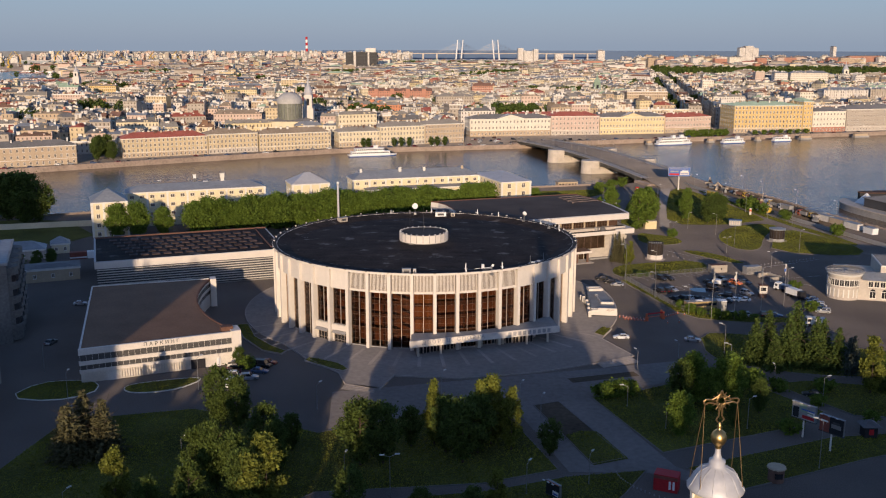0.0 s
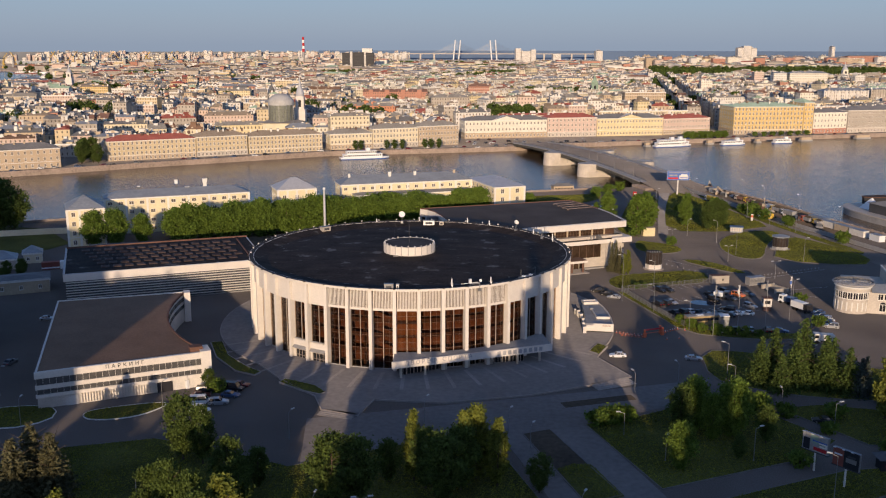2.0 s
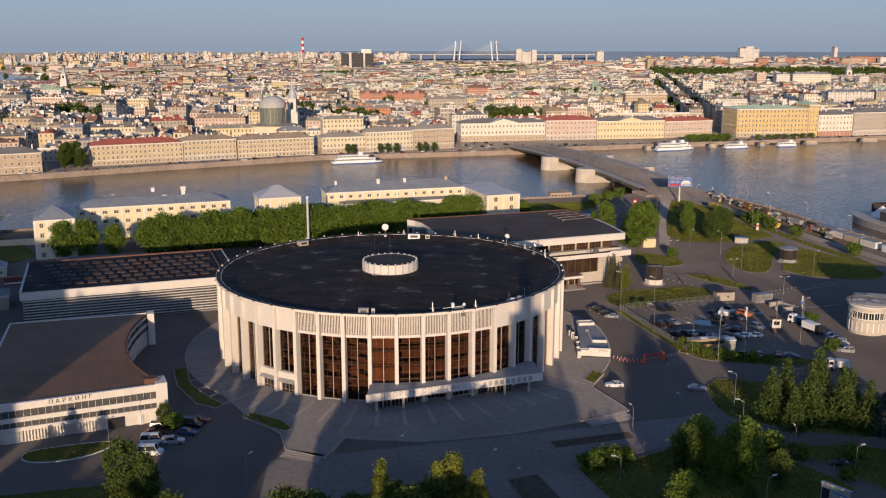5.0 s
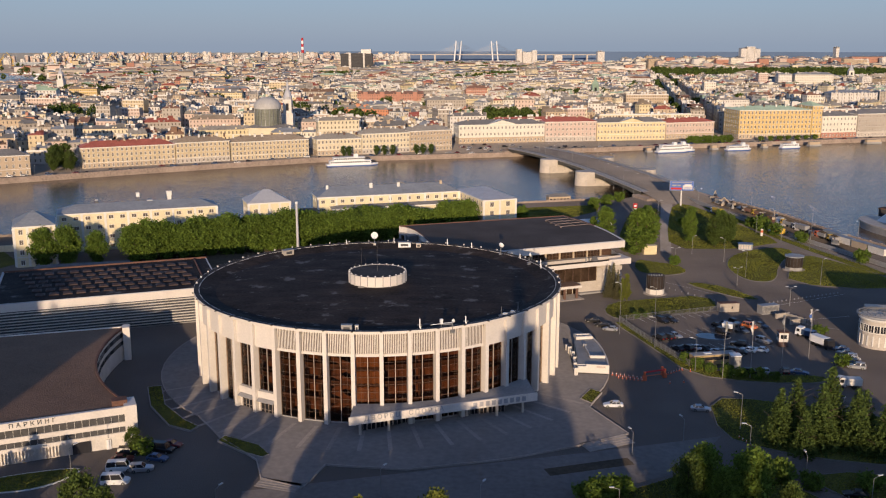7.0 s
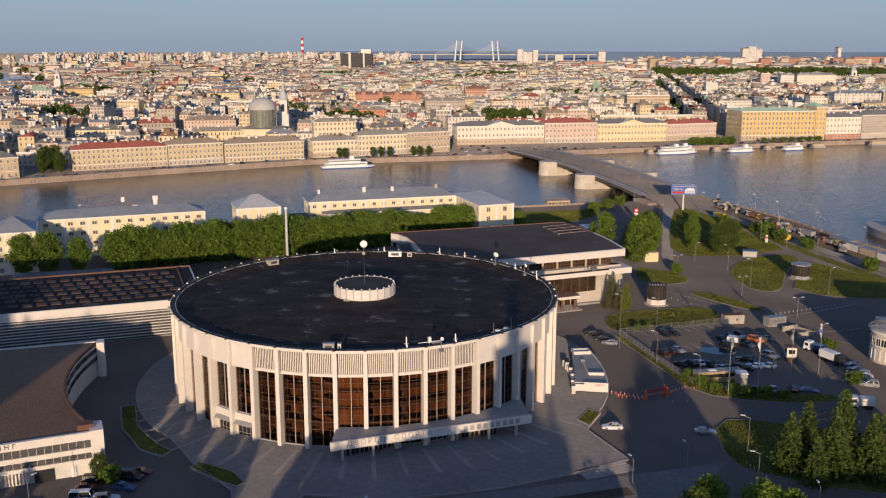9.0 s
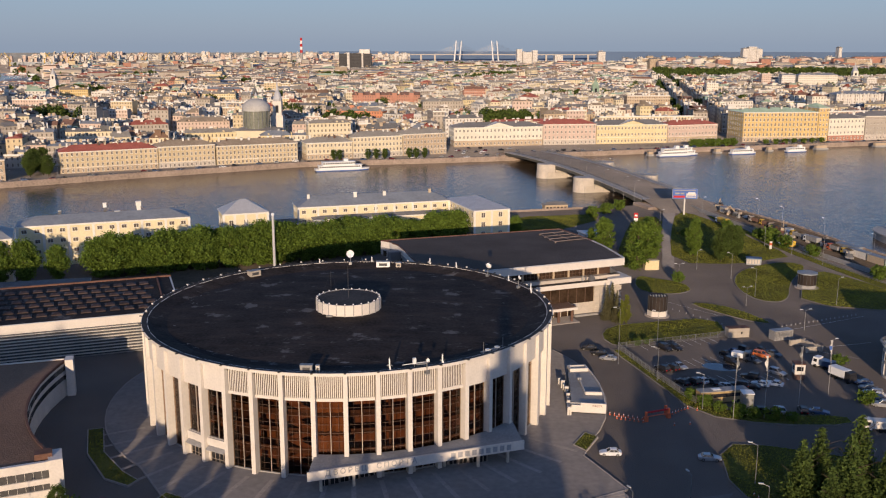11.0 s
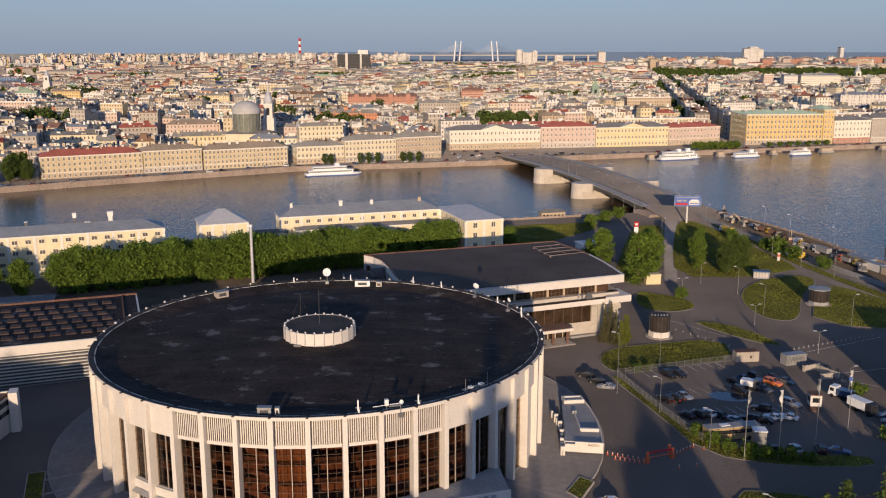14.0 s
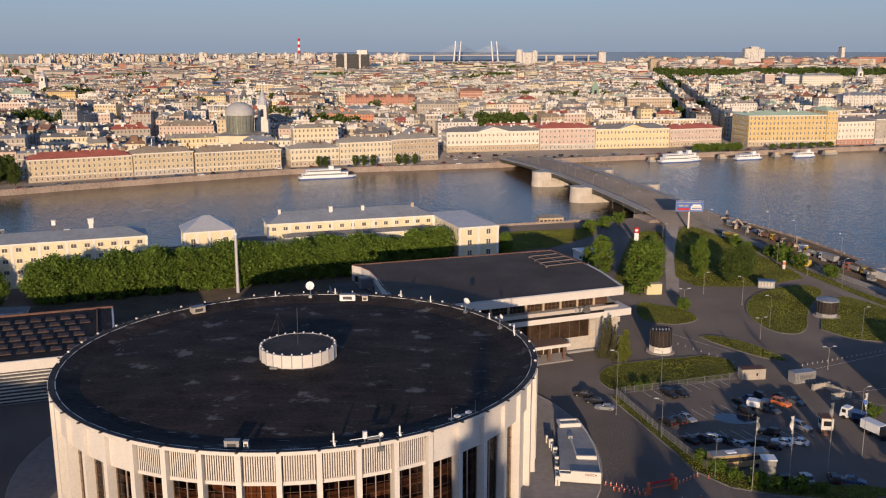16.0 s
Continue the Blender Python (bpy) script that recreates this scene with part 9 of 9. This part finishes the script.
# ---- fences, cones and chains ----
def fence(pts, label, post_h=1.9, gap=2.4):
    t = thing("fence", pose(0, 0, 0), label, "fence")
    pm = Mesh(); pm.box(-0.06, 0.06, -0.06, 0.06, 0, post_h, STEEL); pm = pm.data("post")
    for p, q in zip(pts, pts[1:]):
        m, d = along(p, q)
        n = max(int(d / gap), 1)
        g = Mesh()
        for i in range(int(d / 0.32)):
            g.box(0.32 * i, 0.32 * i + 0.05, -0.02, 0.02, 0.15, post_h - 0.1, STEEL)
        for z in (0.25, post_h - 0.2):
            g.box(0, d, -0.03, 0.03, z, z + 0.06, STEEL)
        part("mesh_panel", g, t, m=m)
        for i in range(n + 1):
            part("post", pm, t, m=m @ pose(d * i / n, 0, 0))
    return t


fence([(80.2, -7.0), (74.5, 12), (69.2, 33.2), (101.6, 44.6)], "grey steel mesh fence round the car park")
fence([(160, 172), (166, 140), (176, 100)], "low grey railing along the riverside path", 1.0)
cone = Mesh(); cone.box(-0.2, 0.2, -0.2, 0.2, 0, 0.05, ORANGE); cone.cyl(0, 0, 0.05, 0.4, 0.15, 0.1, 8, ORANGE); cone.cyl(0, 0, 0.4, 0.6, 0.1, 0.07, 8, WHITEPAINT); cone.cyl(0, 0, 0.6, 0.85, 0.07, 0.02, 8, ORANGE)
cone_me = cone.data("traffic_cone")
cones = [(59.3 + 0.95 * k, -13.4 - 0.42 * k) for k in range(8)] + [(60.5 + 0.9 * k, -15.6 - 0.36 * k) for k in range(7)] + [(72.6 + 0.85 * k, -13.6 + 0.68 * k) for k in range(7)] + [(72.4, -19.4), (76, -18.6), (79.6, -10.6)]
cones += [(79.5 + 0.4 * k, -52 - 1.2 * k) for k in range(6)]
for x, y in cones:
    solid("traffic_cone", cone_me, "orange and white traffic cone", "traffic cone", pose(x, y, 0.0) @ Matrix.Diagonal((1.05, 1.05, 1.05, 1)), "traffic cones")
boll = Mesh(); boll.cyl(0, 0, 0, 0.38, 0.17, 0.14, 8, CONCRETE); boll.lathe([(0.14, 0.38), (0.1, 0.46), (0.01, 0.5)], 8, CONCRETE)
boll_me = boll.data("bollard")
for k in range(18):
    u = k / 17
    solid("bollard", boll_me, "low grey concrete bollard on the asphalt", "bollard", pose(121.3 + 27 * u, 54.6 + 12.6 * u, 0), "grey bollards")
for k in range(9):
    solid("bollard", boll_me, "low grey concrete bollard on the asphalt", "bollard", pose(91.5 + 1.6 * k, 74.5 - 2.4 * k * 0.9, 0), "grey bollards")
for k in range(22):
    u = k / 21
    solid("bollard", boll_me, "low grey concrete bollard on the asphalt", "bollard", pose(40 + 6 * u ** 2 * 2, -119 - 14 * u, 0) @ Matrix.Diagonal((0.8, 0.8, 0.8, 1)), "grey bollards")
t = thing("height_gate", pose(66.6, -17.2, 0, 0, 0, 22), "red and white barrier gate across the drive", "barrier")
for x in (0, 5.9):
    g = Mesh(); g.box(-0.4, 0.4, -0.4, 0.4, 0, 1.1, ORANGE); g.box(-0.22, 0.22, -0.22, 0.22, 1.1, 2.3, ORANGE); part("post", g, t, m=pose(x, 0, 0))
g = Mesh(); g.box(0, 5.9, -0.14, 0.14, 1.9, 2.25, REDPAINT); g.box(0.2, 5.7, -0.1, 0.1, 1.0, 1.15, ORANGE); part("boom", g, t)
g = Mesh(); g.box(-0.25, 0.25, -0.25, 0.25, 0, 2.3, ORANGE); part("post", g, t, m=pose(6.2, 1.6, 0))

g = Mesh()
g.prism(ccw(smooth_loop([(88.2, 20.6), (91.5, 22.6), (97.5, 20.4), (98.6, 17.2), (95.0, 15.6), (89.6, 17.0)], 2)), 0, 0.006, PUDDLE)
solid("wet_patch", g, "shallow bluish puddle on the car park asphalt", "puddle", kind="structure")
# painted lines: parking bays, lane edges and the stop line by the works gate
mark = Mesh(); mark.box(0, 1, -0.06, 0.06, 0.002, 0.008, PAINT); mark_me = mark.data("road_marking")


def painted(a, b):
    m, d = along(a, b)
    solid("road_marking", mark_me, "worn white painted line on the asphalt", "road marking", m @ Matrix.Diagonal((d, 1, 1, 1)), "painted lines", kind="structure")


for k in range(9):
    painted((75.6 + 2.6 * k, 36.8 + 0.9 * k), (77.4 + 2.6 * k, 32.2 + 0.9 * k))
for k in range(7):
    painted((80.0 + 2.5 * k, 22.6 + 0.9 * k), (82.0 + 2.5 * k, 17.8 + 0.9 * k))
for k in range(11):
    painted((80.5 + 2.5 * k, 11.4 + 0.3 * k), (82.6 + 2.5 * k, 6.6 + 0.3 * k))
painted((121, 34), (141, 40)); painted((121.4, 33.6), (132, 26)); painted((92, 84), (106, 66)); painted((124, 52.5), (150, 66))

# bench-like dark grilles and signs on the plaza
g = Mesh(); g.box(-9, 9, -1.6, 1.6, 0, 0.06, SOIL); g.box(-9.2, 9.2, -1.8, 1.8, 0, 0.03, KERB)
solid("plaza_bed", g, "long dark planting strip in the plaza", "flower bed", pose(46, -66, 0.0, 0, 0, 17), kind="structure")


# ---- boats and landing stages ----
def boat(x, y, L, W, turn, decks, label, hull_m=WHITEPAINT, stripe=BLUEPAINT):
    t = thing("passenger_boat", pose(x, y, -2.6, 0, 0, turn), label, "boat", "moored boats")
    g = Mesh()
    pl = [(-L / 2, -W / 2 * 0.9), (L * 0.3, -W / 2), (L * 0.44, -W / 4), (L / 2, 0), (L * 0.44, W / 4), (L * 0.3, W / 2), (-L / 2, W / 2 * 0.9)]
    g.prism([(a * 0.97, b * 0.85) for a, b in pl], -0.5, 0.6, stripe); g.prism(pl, 0.6, 1.6, hull_m); part("hull", g, t)
    z, l0, l1 = 1.6, -L * 0.44, L * 0.34
    for k in range(decks):
        g = Mesh(); g.box(l0, l1, -W * 0.4, W * 0.4, z, z + 2.2, WHITEPAINT); g.box(l0 - 0.4, l1 + 0.5, -W * 0.44, W * 0.44, z + 2.2, z + 2.36, WHITEPAINT); cab = part("deck_house", g, t)
        g = Mesh(); g.box(0.3, 1.4, -W * 0.405, W * 0.405, 0.8, 1.7, DARK_GLASS); win_me = g.data("cabin_window")
        for i in range(int((l1 - l0) / 1.6)):
            part("cabin_window", win_me, cab, m=pose(l0 + 1.6 * i, 0, z))
        z += 2.36; l0 += L * 0.07; l1 -= L * 0.12
    g = Mesh(); g.box(l1 - 3, l1, -W * 0.22, W * 0.22, z, z + 1.8, WHITEPAINT); g.box(l1 - 0.1, l1 + 0.05, -W * 0.2, W * 0.2, z + 0.8, z + 1.5, DARK_GLASS); g.cyl(l1 - 1.5, 0, z + 1.8, z + 4.5, 0.07, 0.05, 6, STEEL); part("wheelhouse", g, t)
    return t


boat(-52, 428, 38, 7, 19, 2, "white passenger boat moored at the granite quay")
boat(197, 517, 30, 6.5, 18, 2, "white excursion boat at the landing stage"); boat(206, 523, 24, 6, 18, 2, "white excursion boat behind another")
boat(255, 533, 24, 5.5, 18, 1, "white river boat at the far quay"); boat(258, 539, 18, 5, 18, 1, "small white river boat"); boat(303, 549, 20, 5, 18, 1, "low white motor boat at the quay")
boat(-985, 2075, 46, 13, 8, 7, "tall white ferry moored in the far harbour basin")
boat(-1250, 2560, 80, 14, 4, 2, "long rust-red freighter in the far harbour basin", TIN_RED, TIN_RED)
boat(-1420, 2700, 60, 12, 4, 1, "rust-brown freighter in the far harbour basin", TIN_BRICK, TIN_BRICK)
for x, y, L in ((178, 518, 5), (236, 538, 6), (282, 552, 5), (330, 568, 12), (390, 590, 16)):
    g = Mesh(); g.box(-L / 2, L / 2, -2.2, 2.2, 0, 1.4, CONCRETE); g.box(-L / 2 + 0.5, L / 2 - 1, -1.4, 1.4, 1.4, 3.6, TAN); g.box(-L / 2 + 0.3, L / 2 - 0.8, -1.6, 1.6, 3.6, 3.8, TIN_DARK)
    solid("landing_stage", g, "floating landing stage with small hut", "landing stage", pose(x, y, -2.6, 0, 0, 18), "landing stages")
t = thing("restaurant_ship", pose(228, 176, -2.6, 0, 0, 106), "large dark wooden ship-like pontoon with pale deck", "ship")
g = Mesh(); pl = [(-34, -3), (-26, -10), (-8, -14), (30, -14), (30, 14), (-8, 14), (-26, 10), (-34, 3)]
pl = [(-a, b) for a, b in pl][::-1]
g.prism(ccw(smooth_loop(pl, 2)), -0.5, 3.4, CONCRETE, PAVING_PALE); part("hull", g, t)
g = Mesh(); g.prism(ccw(smooth_loop([(a * 1.02, b * 1.03) for a, b in pl], 2)), 3.0, 3.5, STONE); part("rail", g, t)
g = Mesh(); g.box(-22, 10, -7, 8, 3.5, 8.0, DARK_STEEL); g.hip(-23, 11, -8, 9, 8.0, 2.2, TIN_DARK); part("deck_house", g, t)
g = Mesh(); g.hip(14, 22, -4, 4, 3.5, 5.5, WHITEPAINT, 4); part("awning", g, t, "white awning")
g = Mesh(); hl = [(-24, -4), (18, -4), (25, 0), (18, 4), (-24, 4)]
g.prism(ccw(smooth_loop(hl, 1)), -0.5, 3.6, BLACKPAINT, DARK_STEEL); g.prism(ccw(smooth_loop([(a * 1.02, b * 1.05) for a, b in hl], 1)), 3.4, 3.9, DARKWOOD); g.box(-20, -8, -2.6, 2.6, 3.9, 6.0, DARKWOOD)
solid("barge", g, "dark moored barge behind the ship", "barge", pose(258, 232, -2.6, 0, 0, 186))
# river cafe pontoon near the bridge
g = Mesh(); g.box(-20, 18, -3, 3, 0, 1.5, TIN_BRICK); g.box(-6, 6, -2.4, 2.4, 1.5, 5.2, TAN); g.hip(-6.8, 6.8, -3, 3, 5.2, 1.4, TIN_DARK)
for k in range(6):
    g.box(-5.4 + 1.9 * k, -4.2 + 1.9 * k, -2.46, -2.4, 2.4, 4.2, DARK_GLASS)
solid("landing_stage", g, "pontoon landing with a small tan pavilion", "landing stage", pose(76, 258, -2.6, 0, 0, 12), "landing stages")
g = Mesh(); g.box(-6, 6, -4, 4, 0, 4.2, WHITEPAINT); g.box(-6.4, 6.4, -4.4, 4.4, 4.2, 4.6, ZINC)
for k in range(5):
    g.box(-5.4 + 2.3 * k, -4.0 + 2.3 * k, -4.05, -4, 0.6, 3.4, DARK_GLASS)
solid("filling_station_hut", g, "white flat-roofed hut with dark openings", "hut", pose(84, 176, 0, 0, 0, 16))

# traffic on the far quay and at the bridge end
cq2 = random.Random(21)
for k in range(60):
    x = -285 + 11.5 * k + cq2.uniform(-3, 3)
    car(cq2.choice(("sedan", "suv")), cq2.choice(("black", "silver", "white", "grey", "blue", "dark red")), x, quay_y(x) + cq2.choice((5, 9, 13.2)), 18 + cq2.choice((0, 180)), 0.03)
for k in range(26):
    x, y = cq2.uniform(26, 130), cq2.uniform(504, 546)
    if y > quay_y(x) + 16:
        car(cq2.choice(("sedan", "suv")), cq2.choice(("black", "silver", "white", "grey", "dark red")), x, y, cq2.uniform(0, 360), 0.03)
